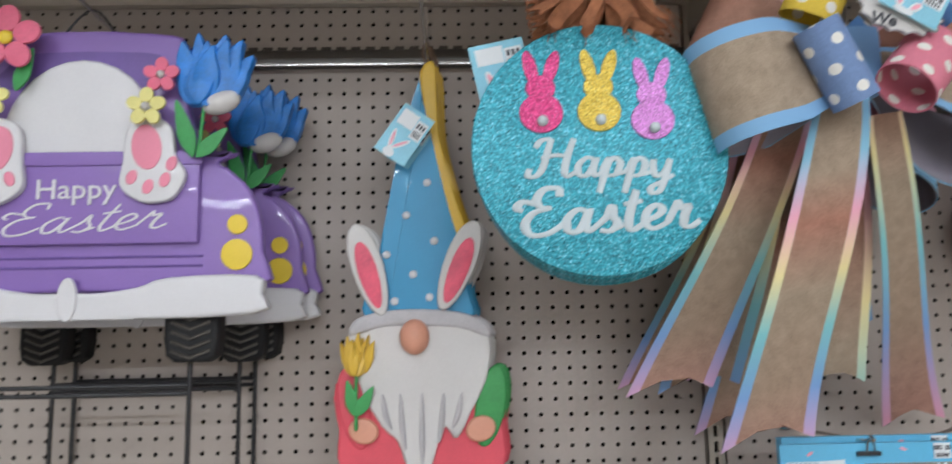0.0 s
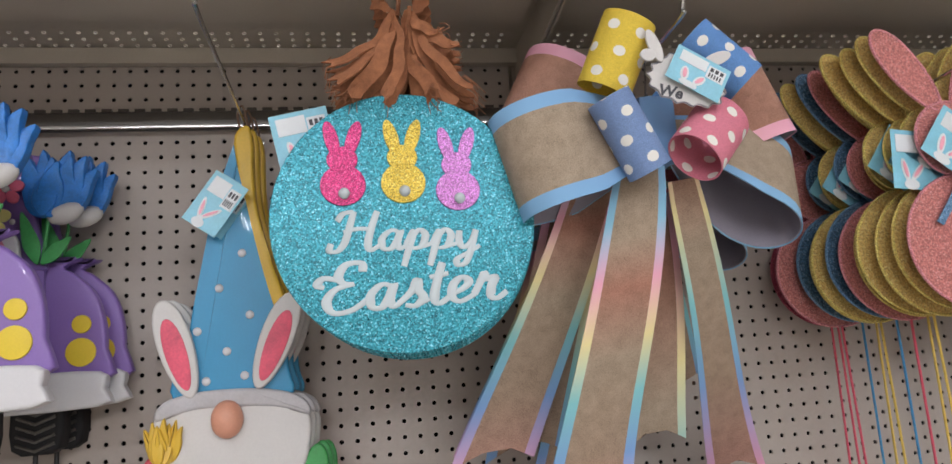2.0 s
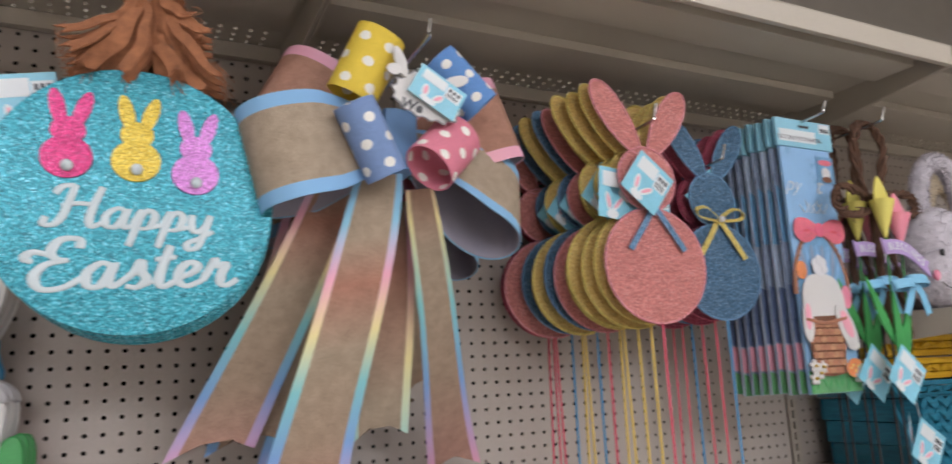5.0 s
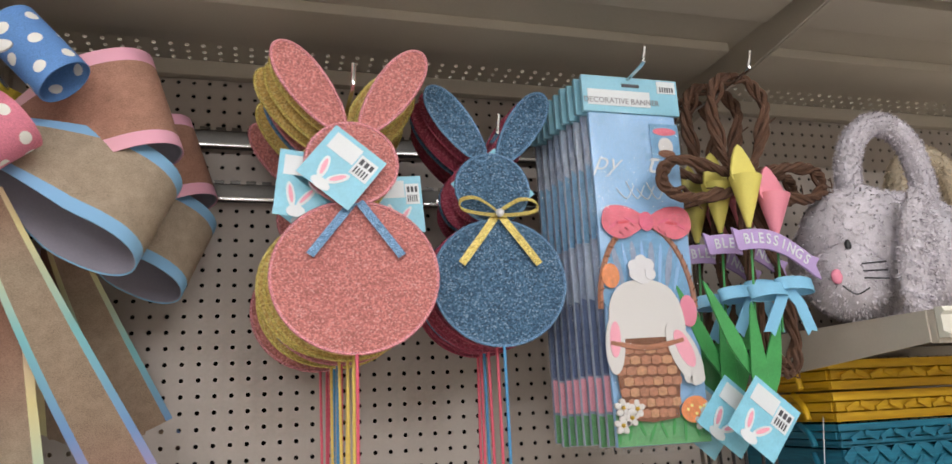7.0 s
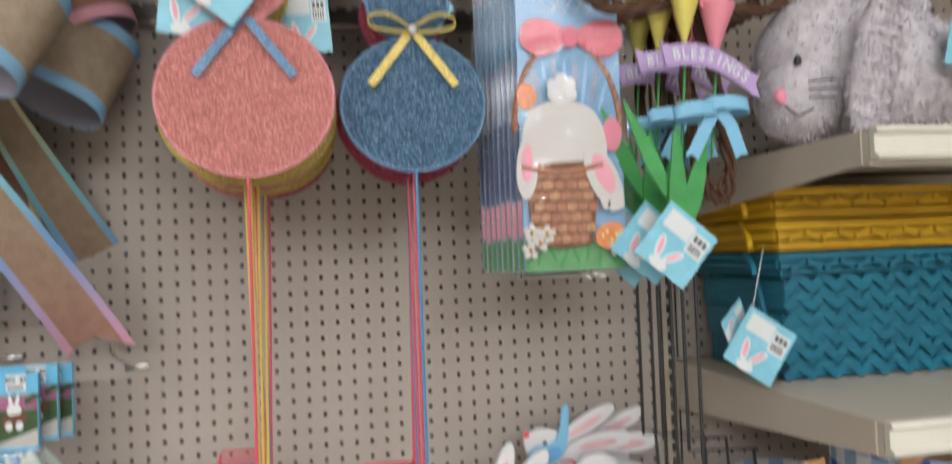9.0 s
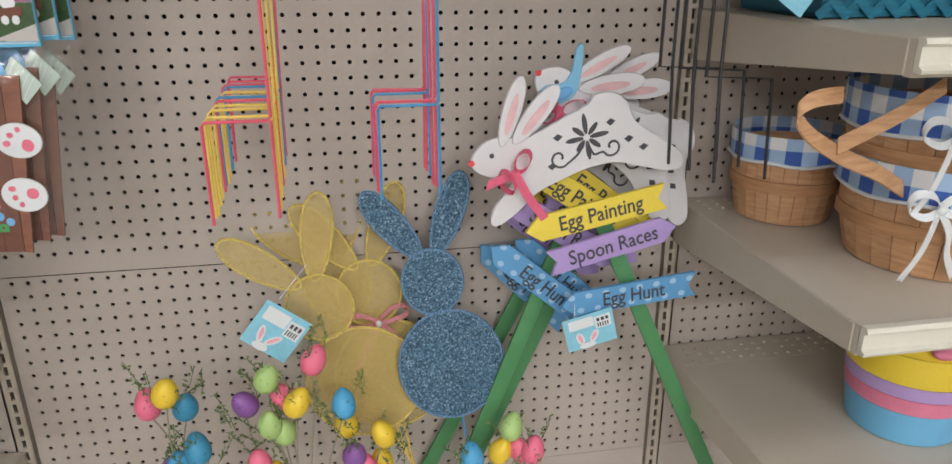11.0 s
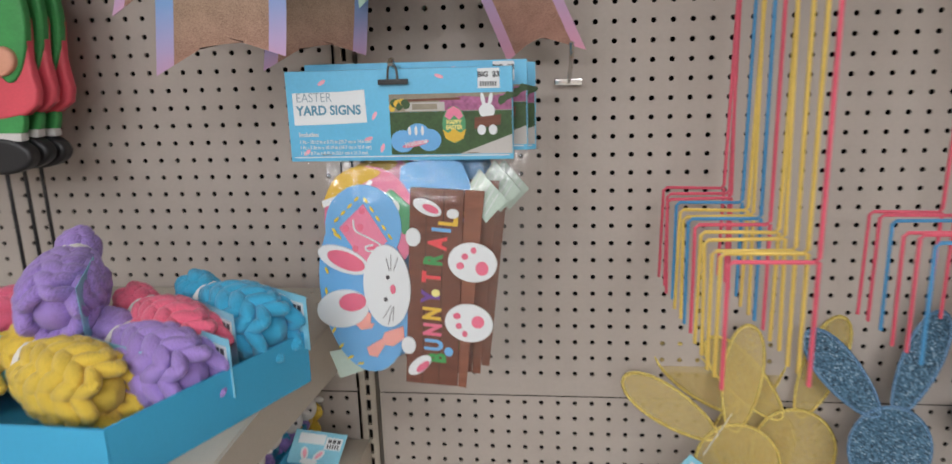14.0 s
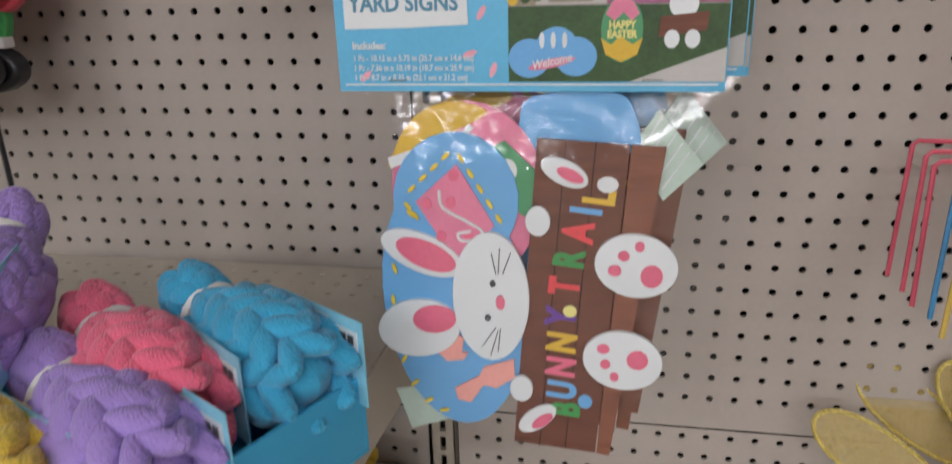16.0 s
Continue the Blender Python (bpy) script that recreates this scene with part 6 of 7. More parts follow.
    for ch, ink, (u, v) in zip("BUNNYTRAIL", inks, ((492, 805), (482, 762), (478, 712), (478, 660), (475, 607), (480, 545), (488, 492), (505, 440), (520, 400), (545, 376))):
        c = at(u, v)
        words("letter", ch, 0.028, face_on(c[0], y - 0.0066, c[1], 84), ink, bd, 0.0003, 0, 0.0013, 0.72)
    if front:
        hd = blob("rabbit_head", 318, 570, 84, 130, 0, 0.0094, "tagw", n=36, thick=0.0035)
        e1 = blob("rabbit_ear", 165, 484, 95, 38, -22, 0.0088, "tagw", n=28, thick=0.0035)
        blob("ear_lining", 175, 486, 70, 27, -22, 0.0096, "rose", e1)
        e2 = blob("rabbit_ear", 152, 640, 96, 60, 12, 0.0086, "tagw", n=28, thick=0.0035)
        blob("ear_lining", 190, 618, 50, 29, 8, 0.0094, "rose", e2)
        for u, v, r in ((323, 540, 7), (312, 610, 7)):
            blob("eye", u, v, r, r, 0, 0.0102, "tagink", hd, 12, 0.0008)
        blob("nose", 340, 578, 10, 15, 0, 0.0102, "rose", hd, 14, 0.0008)
        for u0, v0, u1, v1 in ((335, 520, 338, 470), (345, 520, 362, 478), (330, 520, 320, 480), (330, 630, 300, 670), (335, 635, 318, 690), (340, 632, 335, 680)):
            a, b = at(u0, v0), at(u1, v1)
            part("whisker", tube([(a[0], y - 0.0098, a[1]), (b[0], y - 0.0098, b[1])], 0.0004, 5), "tagink", hd)
        for u, v in ((418, 418), (388, 760)):
            blob("paw", u, v, 26, 28, 0, 0.0096, "tagw", bd, 18, 0.0025)
        for u, v, toes in ((624, 500, ((657, 518, 23, 22), (581, 508, 14, 11), (598, 480, 12, 10), (629, 462, 10, 10))), (608, 690, ((640, 686, 23, 20), (566, 665, 14, 10), (572, 697, 11, 10), (593, 723, 10, 10)))):
            ft = blob("foot", u, v, 85, 60, -10, 0.0096, "tagw", p, 30, 0.003)
            for tu, tv, a, b in toes:
                blob("pad", tu, tv, a, b, 0, 0.0102, "rose", ft, 14, 0.0007)
        for u, v, tn in ((470, 330, -26), (425, 828, 40)):
            er = blob("printed_ear", u, v, 52, 22, tn, 0.0078, "tagw", bd, 22, 0.0015)
            blob("ear_lining", u + 12, v + 4, 30, 11, tn, 0.0084, "rose", er, 16, 0.0007)
        blob("printed_flower", 558, 352, 22, 15, 0, 0.0072, "tagw", bd, 10, 0.0008)
        blob("printed_egg", 532, 785, 16, 15, 0, 0.0072, "print_blue", bd, 14, 0.0008)
        blob("printed_egg", 491, 594, 15, 12, 0, 0.0078, "lemon", bd, 14, 0.0008)
    rnd = random.Random(3)
    fb, g = bmesh.new(), []
    for i in range(15):
        row = []
        for j in range(15):
            u, v = i / 14, j / 14
            edge = min(u, 1 - u, v * 1.4, 1 - v) * 5
            row.append(fb.verts.new((0.474 + 0.258 * u - 0.012 * (1 - v), y - 0.002 - 0.016 * min(1, edge) + rnd.uniform(-0.0022, 0.0022), 1.012 + 0.269 * v)))
        g.append(row)
    for i in range(14):
        for j in range(14):
            fb.faces.new((g[i][j], g[i + 1][j], g[i + 1][j + 1], g[i][j + 1]))
    part("bag", fb, "film", p, "crinkled clear plastic bag")
    return p


yp = yard_pack()
yq = yard_pack(False)
yq.location += Vector((0.014, 0.026, 0.006))
copies(yq, [(0.008, 0.03, -0.004)])
hook(0.592, 1.372, y0=1.27, y1=1.022, rise=0.012)
hook(0.778, 1.348, y0=1.262, y1=1.13, rise=0.03, dx=0.002, lift=0.022)


# ---- gauze rabbits leaning on the pegboard ----
def leaning(x, y, z, tilt, kz, k, net, rim, rod, lab, bow=None, back=6):
    o = gauze_rabbit(0, 0, 0, net, rim, rod, bow, k, -0.5, name="rabbit_stake", foot=0.06, lab=lab)
    o.matrix_basis = pose(x, y, z) @ pose(0, 0, 0, -back, 0, 0) @ pose(0, 0, 0, 0, tilt, 0) @ Matrix.Translation((0, 0, -0.62 * kz)) @ Matrix.Diagonal((1, 1, kz, 1))
    return o


leaning(1.085, 1.20, 0.665, -24, 1.12, 1.0, "net_sheer", "rim_gold", "st_gold", "sheer gold gauze rabbit stake leaning on the pegboard")
leaning(1.135, 1.235, 0.655, -10, 1.14, 1.0, "net_sheer", "rim_gold", "st_gold", "sheer gold gauze rabbit stake with a pink bow, leaning", "rim_pink")
leaning(1.10, 1.25, 0.67, -17, 1.12, 1.0, "net_sheer", "rim_gold", "st_gold", "sheer gold gauze rabbit stake leaning behind another")
leaning(1.242, 1.19, 0.69, -9, 1.2, 0.93, "net_blue2", "rim_blue", "st_blue", "blue tinsel gauze rabbit stake leaning on the pegboard")
gt = thing("price_tag", (0.945, 1.16, 0.80), "square pale blue hang tag printed with a rabbit", "hang tag")
tag(gt, (0.945, 1.155, 0.803), -38, 0.085, 0.085, name="card")
part("string", tube([(0.955, 1.157, 0.86), (1.0, 1.2, 0.9)], 0.0007, 5), "tagw", gt)

# ---- egg picks ----
for nm, c in (("egg_yellow", "e8c63c"), ("egg_pink", "e8728e"), ("egg_blue", "4fa4d2"), ("egg_green", "a9c87e"), ("egg_purple", "8a5aa0"), ("egg_teal", "3b8fb4")):
    m, nt, b = blank(nm)
    tc = nt.nodes.new("ShaderNodeTexCoord").outputs["Object"]
    sp = node(nt, "ShaderNodeTexNoise", Vector=tc, Scale=130, Detail=2).outputs[0]
    nt.links.new(ramp(nt, sp, [(0.0, lin(c)), (0.66, lin(c)), (0.7, [x * 0.4 for x in lin(c)])]), b.inputs["Base Color"])
    b.inputs["Roughness"].default_value = 0.5
    M[nm] = m
M["twig"] = paint("pale_twig", lin("8f8a76"), 0.8, var=0.25, scale=60)
M["sprig"] = paint("sprig_green", lin("5f7446"), 0.75, var=0.35, scale=80)


def egg_pick(foot, eggs, seed, lab):
    p = thing("egg_pick", (foot[0], foot[1], 0.165), lab, "floral pick", "egg picks")
    rnd = random.Random(seed)
    hub = Vector((foot[0], foot[1], 0.4))
    part("main_stem", tube([(foot[0], foot[1], 0.165), (foot[0] + 0.004, foot[1], 0.3), hub], 0.004, 6), "twig", p)
    lv = bmesh.new()
    for ex, ez, c in eggs:
        ey = foot[1] + rnd.uniform(-0.035, 0.035)
        tilt = pose(0, 0, 0, rnd.uniform(-25, 25), rnd.uniform(-30, 30), 0)
        part("egg", egg((ex, ey, ez), 0.0205, 0.0275, tilt), "egg_" + c, p)
        mid = hub.lerp(Vector((ex, ey, ez)), 0.6) + Vector((rnd.uniform(-0.02, 0.02), 0, 0.02))
        part("twig", tube(smooth_loop([hub, mid, (ex, ey, ez - 0.02)], 5, False), 0.0014, 5), "twig", p)
        for k in range(4):
            a = Vector((ex, ey, ez)) + Vector((rnd.uniform(-0.03, 0.03), rnd.uniform(-0.02, 0.03), rnd.uniform(-0.05, 0.01)))
            b = a + Vector((rnd.uniform(-0.035, 0.035), rnd.uniform(-0.02, 0.02), rnd.uniform(0.02, 0.06)))
            part("sprig_twig", tube([a, a.lerp(b, 0.5) + Vector((0.004, 0, 0)), b], 0.0008, 4), "sprig", p)
            for q in range(16):
                c0 = a.lerp(b, rnd.random())
                d = Vector((rnd.uniform(-1, 1), rnd.uniform(-1, 1), rnd.uniform(-0.2, 1))).normalized() * rnd.uniform(0.006, 0.012)
                s = d.orthogonal().normalized() * 0.0016
                lv.faces.new([lv.verts.new(v) for v in (c0, c0 + d * 0.5 + s, c0 + d, c0 + d * 0.5 - s)])
    o = part("leaves", lv, "sprig", p)
    tagged(o, "fine green sprig leaves", kind="stuff")
    return p


egg_pick((0.79, 1.10), [(0.78, 0.754, "yellow"), (0.735, 0.704, "pink"), (0.797, 0.705, "teal"), (0.817, 0.654, "teal"), (0.783, 0.617, "blue"), (0.797, 0.561, "yellow"), (0.768, 0.60, "purple")], 1, "floral pick of speckled pastel eggs with green sprigs")
egg_pick((0.965, 1.10), [(0.885, 0.685, "purple"), (0.925, 0.655, "green"), (0.974, 0.704, "yellow"), (1.004, 0.762, "pink"), (0.946, 0.697, "pink"), (1.047, 0.677, "blue"), (0.928, 0.741, "green"), (0.926, 0.569, "yellow"), (0.945, 0.63, "green"), (0.905, 0.60, "pink")], 2, "full floral pick of speckled pastel eggs and twigs")
egg_pick((1.08, 1.12), [(1.077, 0.556, "pink"), (1.106, 0.541, "yellow"), (1.048, 0.615, "yellow"), (1.111, 0.61, "yellow"), (1.06, 0.59, "purple")], 3, "low floral pick of yellow and pink eggs")
egg_pick((1.32, 1.11), [(1.262, 0.56, "blue"), (1.32, 0.543, "yellow"), (1.374, 0.557, "pink"), (1.34, 0.592, "green"), (1.355, 0.545, "pink")], 4, "short floral pick of pastel eggs with white sprigs")

# ---- leaping rabbit signs ----
M["sign_yellow"] = paint("sign_yellow", lin("e8d14e"), 0.55, var=0.06)
M["blush"] = paint("pale_blush", lin("dcb4b8"), 0.6, var=0.12, scale=60)
M["sign_lilac"] = paint("sign_lilac", lin("ab94cc"), 0.55, var=0.06)
M["sign_blue"] = dotted("sign_blue_dots", lin("5f9ccb"), lin("9cc0dc"), 0.03, 0.2)
M["ribbon_pink"] = paint("ribbon_pink", lin("d8617e"), 0.6, var=0.15, scale=60)


def uv_flat(bm):
    uv = bm.loops.layers.uv.new("UVMap")
    for f in bm.faces:
        for l in f.loops:
            l[uv].uv = (l.vert.co.x, l.vert.co.z)
    return bm


def rabbit_sign():
    y = 1.12
    s = thing("rabbit_sign", (1.45, y, 0.165), "white wooden leaping rabbit sign with three arrow boards", "yard sign", "leaping rabbit signs")
    body = [(1.267, 1.085), (1.285, 1.112), (1.312, 1.122), (1.36, 1.122), (1.42, 1.152), (1.452, 1.168), (1.462, 1.182), (1.482, 1.187), (1.502, 1.182), (1.518, 1.168), (1.527, 1.146), (1.553, 1.124), (1.59, 1.103), (1.617, 1.082), (1.617, 1.062), (1.594, 1.056),
            (1.545, 1.066), (1.50, 1.074), (1.45, 1.064), (1.40, 1.043), (1.37, 1.026), (1.345, 1.0), (1.314, 0.978), (1.299, 0.984), (1.308, 1.012), (1.336, 1.05), (1.31, 1.056), (1.28, 1.066)]
    rb = part("rabbit", plate([tuple(q) for q in smooth_loop(body, 3)], y, 0.009, 0.0015), "white", s)
    for c, r, tn in (((1.33, 1.162), (0.0165, 0.056), -16), ((1.368, 1.156), (0.019, 0.056), -38)):
        e = part("ear", plate(oval(c[0], c[1], r[0], r[1], tn, 26, 0.25), y - 0.004, 0.008, 0.0012), "white", rb)
        part("ear_blush", plate(oval(c[0], c[1] - 0.004, r[0] * 0.36, r[1] * 0.6, tn, 20), y - 0.0044, 0.0006), "blush", e)
    part("eye", plate(oval(1.3, 1.094, 0.004, 0.004, 0, 12), y - 0.0006, 0.0008), "tagink", rb)
    part("nose", plate(oval(1.268, 1.083, 0.005, 0.005, 0, 12), y - 0.0008, 0.0012), "red_ink", rb)
    cx, cz = 1.452, 1.117
    for i, ln in enumerate((0.016, 0.012, 0.017, 0.012, 0.015, 0.011, 0.016, 0.012)):
        a = math.pi * i / 4 + 0.2
        part("painted_petal", plate(oval(cx + (0.005 + ln) * math.cos(a), cz + (0.005 + ln) * math.sin(a), ln, 0.0042, math.degrees(a), 14), y - 0.0006, 0.0008), "tagink", rb)
    for sgn in (-1, 1):
        ox, oz = cx + sgn * 0.043, cz - 0.024 + 0.008 * sgn
        curl = [(ox - sgn * (0.017 - 0.0013 * k) * math.cos(0.62 * k + 0.5), y - 0.0004, oz + (0.017 - 0.0013 * k) * math.sin(-0.62 * k - 0.5)) for k in range(11)]
        part("painted_curl", tube(smooth_loop([(cx + sgn * 0.004, y - 0.0004, cz - 0.012), (cx + sgn * 0.014, y - 0.0004, cz - 0.028)] + curl, 3, False), 0.0019, 5), "tagink", rb)
    for ox, oz in ((1.49, 1.14), (1.522, 1.112), (1.398, 1.072), (1.405, 1.118), (1.548, 1.098)):
        part("painted_diamond", plate([(ox - 0.008, oz), (ox, oz + 0.006), (ox + 0.008, oz + 0.002), (ox, oz - 0.006)], y - 0.0006, 0.0008), "tagink", rb)
    for sgn in (-1, 1):
        part("bow_loop", hoop((1.335 + sgn * 0.012, y - 0.012, 1.07 + 0.016 * sgn), (0.4, 0.8, 0.2), 0.02, 0.011, 0.014, (sgn * 0.5, 0, 1)), "ribbon_pink", s, "pink ribbon bow")
    part("bow_tail", strip([(1.335, y - 0.012, 1.066), (1.355, y - 0.016, 1.03), (1.385, y - 0.013, 0.99)], [Vector((0.006, 0, 0.004))] * 3), "ribbon_pink", s)
    part("bow_tail", strip([(1.335, y - 0.012, 1.066), (1.305, y - 0.018, 1.058), (1.29, y - 0.014, 1.05)], [Vector((0.002, 0, 0.008))] * 3), "ribbon_pink", s)
    for txt, c, tn, w, m, sz in (("Egg Painting", (1.475, 0.992), 12, 0.222, "sign_yellow", 0.036), ("Spoon Races", (1.5, 0.935), 14, 0.205, "sign_lilac", 0.036), ("Egg Hunt", (1.542, 0.842), 6, 0.222, "sign_blue", 0.036)):
        h = 0.022
        o = [(-w / 2 - 0.012, 0), (-w / 2 + 0.012, h), (w / 2 + 0.006, h), (w / 2 - 0.008, 0), (w / 2 + 0.006, -h), (-w / 2 + 0.012, -h)]
        if txt == "Spoon Races":
            o = [(-a, b) for a, b in o]
        bm = uv_flat(plate(o, 0, 0.007, 0.001))
        bdm = part("arrow_board", spun(bm, pose(c[0], y - 0.012, c[1], 0, -tn, 0)), m, s)
        words("lettering", txt, sz, face_on(c[0] + 0.004, y - 0.0126, c[1], tn), "tagink", bdm, 0.0003, 0, 0.0004, 0.84)
    a, b = (1.476, 1.0), (1.868, 0.165)
    dv = Vector((b[0], 0, b[1])) - Vector((a[0], 0, a[1]))
    part("leg", spun(box(-0.014, 0.014, -0.004, 0.004, 0, dv.length, 0.001), pose(a[0], y + 0.014, a[1], 0, math.degrees(math.atan2(dv.x, dv.z)), 0)), "legreen", s)
    return s


sg = rabbit_sign()
for nx, ny, nz, turn in ((1.385, 1.17, 1.214, 46), (1.45, 1.205, 1.205, 49), (1.41, 1.24, 1.18, 52)):
    ct, si = math.cos(radians(turn)), math.sin(radians(turn))
    ox, oz = -0.183 * ct + 0.92 * si, 0.183 * si + 0.92 * ct
    copy_thing(sg, pose(nx - ox, ny, nz - oz, 0, turn, 0))
bird = thing("bird_ornament", (1.42, 1.17, 1.19), "small pale blue wooden bird perched on the rabbit sign", "bird ornament")
part("body", plate([tuple(q) for q in smooth_loop([(1.385, 1.178), (1.398, 1.192), (1.425, 1.196), (1.438, 1.215), (1.445, 1.25), (1.455, 1.252), (1.452, 1.2), (1.44, 1.172), (1.41, 1.162)], 4)], 1.165, 0.006, 0.001), "bowblue", bird)
part("wing", plate(oval(1.42, 1.178, 0.02, 0.009, 24, 18), 1.16, 0.005, 0.001), "print_blue", bird)
st = thing("price_tag", (1.465, 1.1, 0.785), "pale blue hang tag printed with a rabbit", "hang tag")
tag(st, (1.468, 1.098, 0.787), 14, 0.088, 0.062, name="card")
part("string", tube([(1.44, 1.1, 0.815), (1.44, 1.106, 0.835)], 0.0007, 5), "tagw", st)


# ---- yarn ----
def skein(name, c):
    """Loose wool: fine strands that run along the plait."""
    m, nt, b = blank(name)
    tc = nt.nodes.new("ShaderNodeTexCoord").outputs["Object"]
    mp = node(nt, "ShaderNodeMapping", Vector=tc, Scale=(1, 2.2, 2.2))
    n = node(nt, "ShaderNodeTexNoise", Vector=tc, Scale=60, Detail=3).outputs[0]
    w = node(nt, "ShaderNodeTexWave", Vector=mp.outputs[0], Scale=120, Distortion=9.0, Detail=3)
    w.bands_direction = "DIAGONAL"
    f = mathn(nt, "ADD", mathn(nt, "MULTIPLY", w.outputs[1], 0.65), mathn(nt, "MULTIPLY", n, 0.35))
    nt.links.new(ramp(nt, f, [(0.1, [x * 0.7 for x in c]), (0.55, c), (0.95, [min(1, x * 1.15 + 0.01) for x in c])]), b.inputs["Base Color"])
    b.inputs["Roughness"].default_value = 0.9
    b.inputs["Sheen Weight"].default_value = 0.25
    relief(nt, b, f, 0.5, 0.001)
    return m


# ---- boxes of yarn animals on the left shelves ----
for nm, c in (("yarn_purple", "a488d2"), ("yarn_pink", "ee6a88"), ("yarn_blue", "36a6d0"), ("yarn_yellow", "e6c448"), ("yarn_white", "d8d4d0")):
    M[nm] = skein(nm, lin(c))
M["stick"] = paint("wood_stick", lin("c9a878"), 0.6, var=0.15)
M["faceskin"] = paint("felt_white", lin("dedad6"), 0.8)


def braid(c, length, r, axis, turn, rows, cols):
    """A fat knitted skein: lobes in chevrons round a long ellipsoid."""
    out = bmesh.new()
    me = bpy.data.meshes.new("tmp")
    lobe = ball((0, 0, 0), 1, 10, 7)
    lobe.to_mesh(me)
    lobe.free()
    for i in range(rows):
        u = ((i + 0.5) / rows * 2 - 1) * 0.92
        rr = r * math.sqrt(max(0.08, 1 - (u * 0.93) ** 2))
        for j in range(cols):
            a = 2 * math.pi * (j + 0.25 * (i % 2)) / cols
            sgn = 1 if j % 2 else -1
            m = Matrix.Translation((u * length / 2, rr * 0.9 * math.cos(a), rr * 0.9 * math.sin(a))) @ Matrix.Rotation(a - math.pi / 2, 4, "X") @ Matrix.Rotation(radians(33 * sgn), 4, "Z")
            n0 = len(out.verts)
            out.from_mesh(me)
            out.verts.ensure_lookup_table()
            for v in out.verts[n0:]:
                v.co = m @ Vector((v.co.x * length / rows * 1.05, v.co.y * rr * 3.3 / cols, v.co.z * r * 0.2))
    bpy.data.meshes.remove(me)
    out = join(out, ball((0, 0, 0), (length / 2 * 0.93, r * 0.8, r * 0.8), 16, 10))
    return spun(out, Matrix.Translation(c) @ pose(0, 0, 0, 0, 0, axis) @ pose(0, 0, 0, 0, turn, 0))


def yarn_animal(m, word):
    """A lying animal of chunky yarn with a small bun head and a white band, at the origin."""
    o = thing("yarn_animal", (0, 0, 0), "chunky %s yarn animal with a white band and a price card" % word, "yarn toy", "yarn animals")
    part("body", braid((0, 0, 0.036), 0.132, 0.04, 0, 0, 7, 12), m, o)
    part("head", braid((-0.082, 0, 0.052), 0.046, 0.023, 0, 20, 4, 8), m, o)
    part("band", tube([(-0.062, 0.021 * math.cos(t), 0.043 + 0.021 * math.sin(t)) for t in [2 * math.pi * i / 20 for i in range(20)]], 0.005, 6, True), "faceskin", o)
    tag(o, (0.026, 0.03, 0.038), 0, 0.085, 0.06, 0)
    return o


YARN = {k: yarn_animal("yarn_" + k, k) for k in ("purple", "pink", "blue", "yellow")}
used = set()


def lay(k, x, y, z, yaw, tip=0, s=1.0):
    m = pose(x, y, z, 0, tip, yaw)
    if k in used:
        return copy_thing(YARN[k], m)
    used.add(k)
    YARN[k].matrix_basis = m


def tray(corner, w, d, h, lean, z, lab="open blue cardboard display box filled with yarn animals"):
    """An open, slightly skewed cardboard tray; corner is its front right foot, lean the sideways run of its side wall."""
    t = thing("display_box", (corner[0], corner[1], z), lab, "display box", "blue display boxes")
    mat4 = Matrix(((1, lean, 0, corner[0]), (-0.04, math.sqrt(1 - lean * lean), 0, corner[1]), (0, 0, 1, z), (0, 0, 0, 1)))
    th = 0.003
    for n, b in (("bottom", (-w, 0, 0, d, 0, th)), ("front_wall", (-w, 0, 0, th, th, h)), ("back_wall", (-w, 0, d - th, d, th, h)), ("side_wall", (-th, 0, th, d - th, th, h)), ("side_wall", (-w, -w + th, th, d - th, th, h))):
        part(n, spun(box(b[0], b[1], b[2], b[3], b[4], b[5], 0.0008), mat4), "boxblue", t)
    return t


z1 = 1.0525
tray((0.402, 0.746), 0.46, 0.235, 0.058, 0.41, z1)
for k, x, y, z, yaw, tip in (("yellow", 0.316, 0.838, z1 + 0.017, -25, 0), ("yellow", 0.16, 0.85, z1 + 0.02, -15, 0), ("purple", 0.384, 0.872, z1 + 0.02, -30, 0), ("purple", 0.255, 0.925, z1 + 0.076, -68, 6),
                             ("pink", 0.372, 0.922, z1 + 0.028, -36, 0), ("blue", 0.43, 0.962, z1 + 0.032, -32, 0), ("pink", 0.17, 0.95, z1 + 0.03, 20, 0), ("purple", 0.05, 0.9, z1 + 0.02, 10, 0)):
    lay(k, x, y, z, yaw, tip)
sticks = thing("knitting_stick", (0.17, 0.85, z1 + 0.09), "pair of pale wooden sticks lying on the yarn", "wooden stick")
part("stick", tube([(0.12, 0.83, z1 + 0.085), (0.215, 0.872, z1 + 0.115)], 0.0035), "stick", sticks)
part("stick", tube([(0.14, 0.81, z1 + 0.07), (0.235, 0.845, z1 + 0.096)], 0.0035), "stick", sticks)
z2 = 0.8005
tray((0.345, 0.776), 0.44, 0.234, 0.058, 0.19, z2)
tray((0.389, 1.012), 0.44, 0.2, 0.058, 0.0, z2)
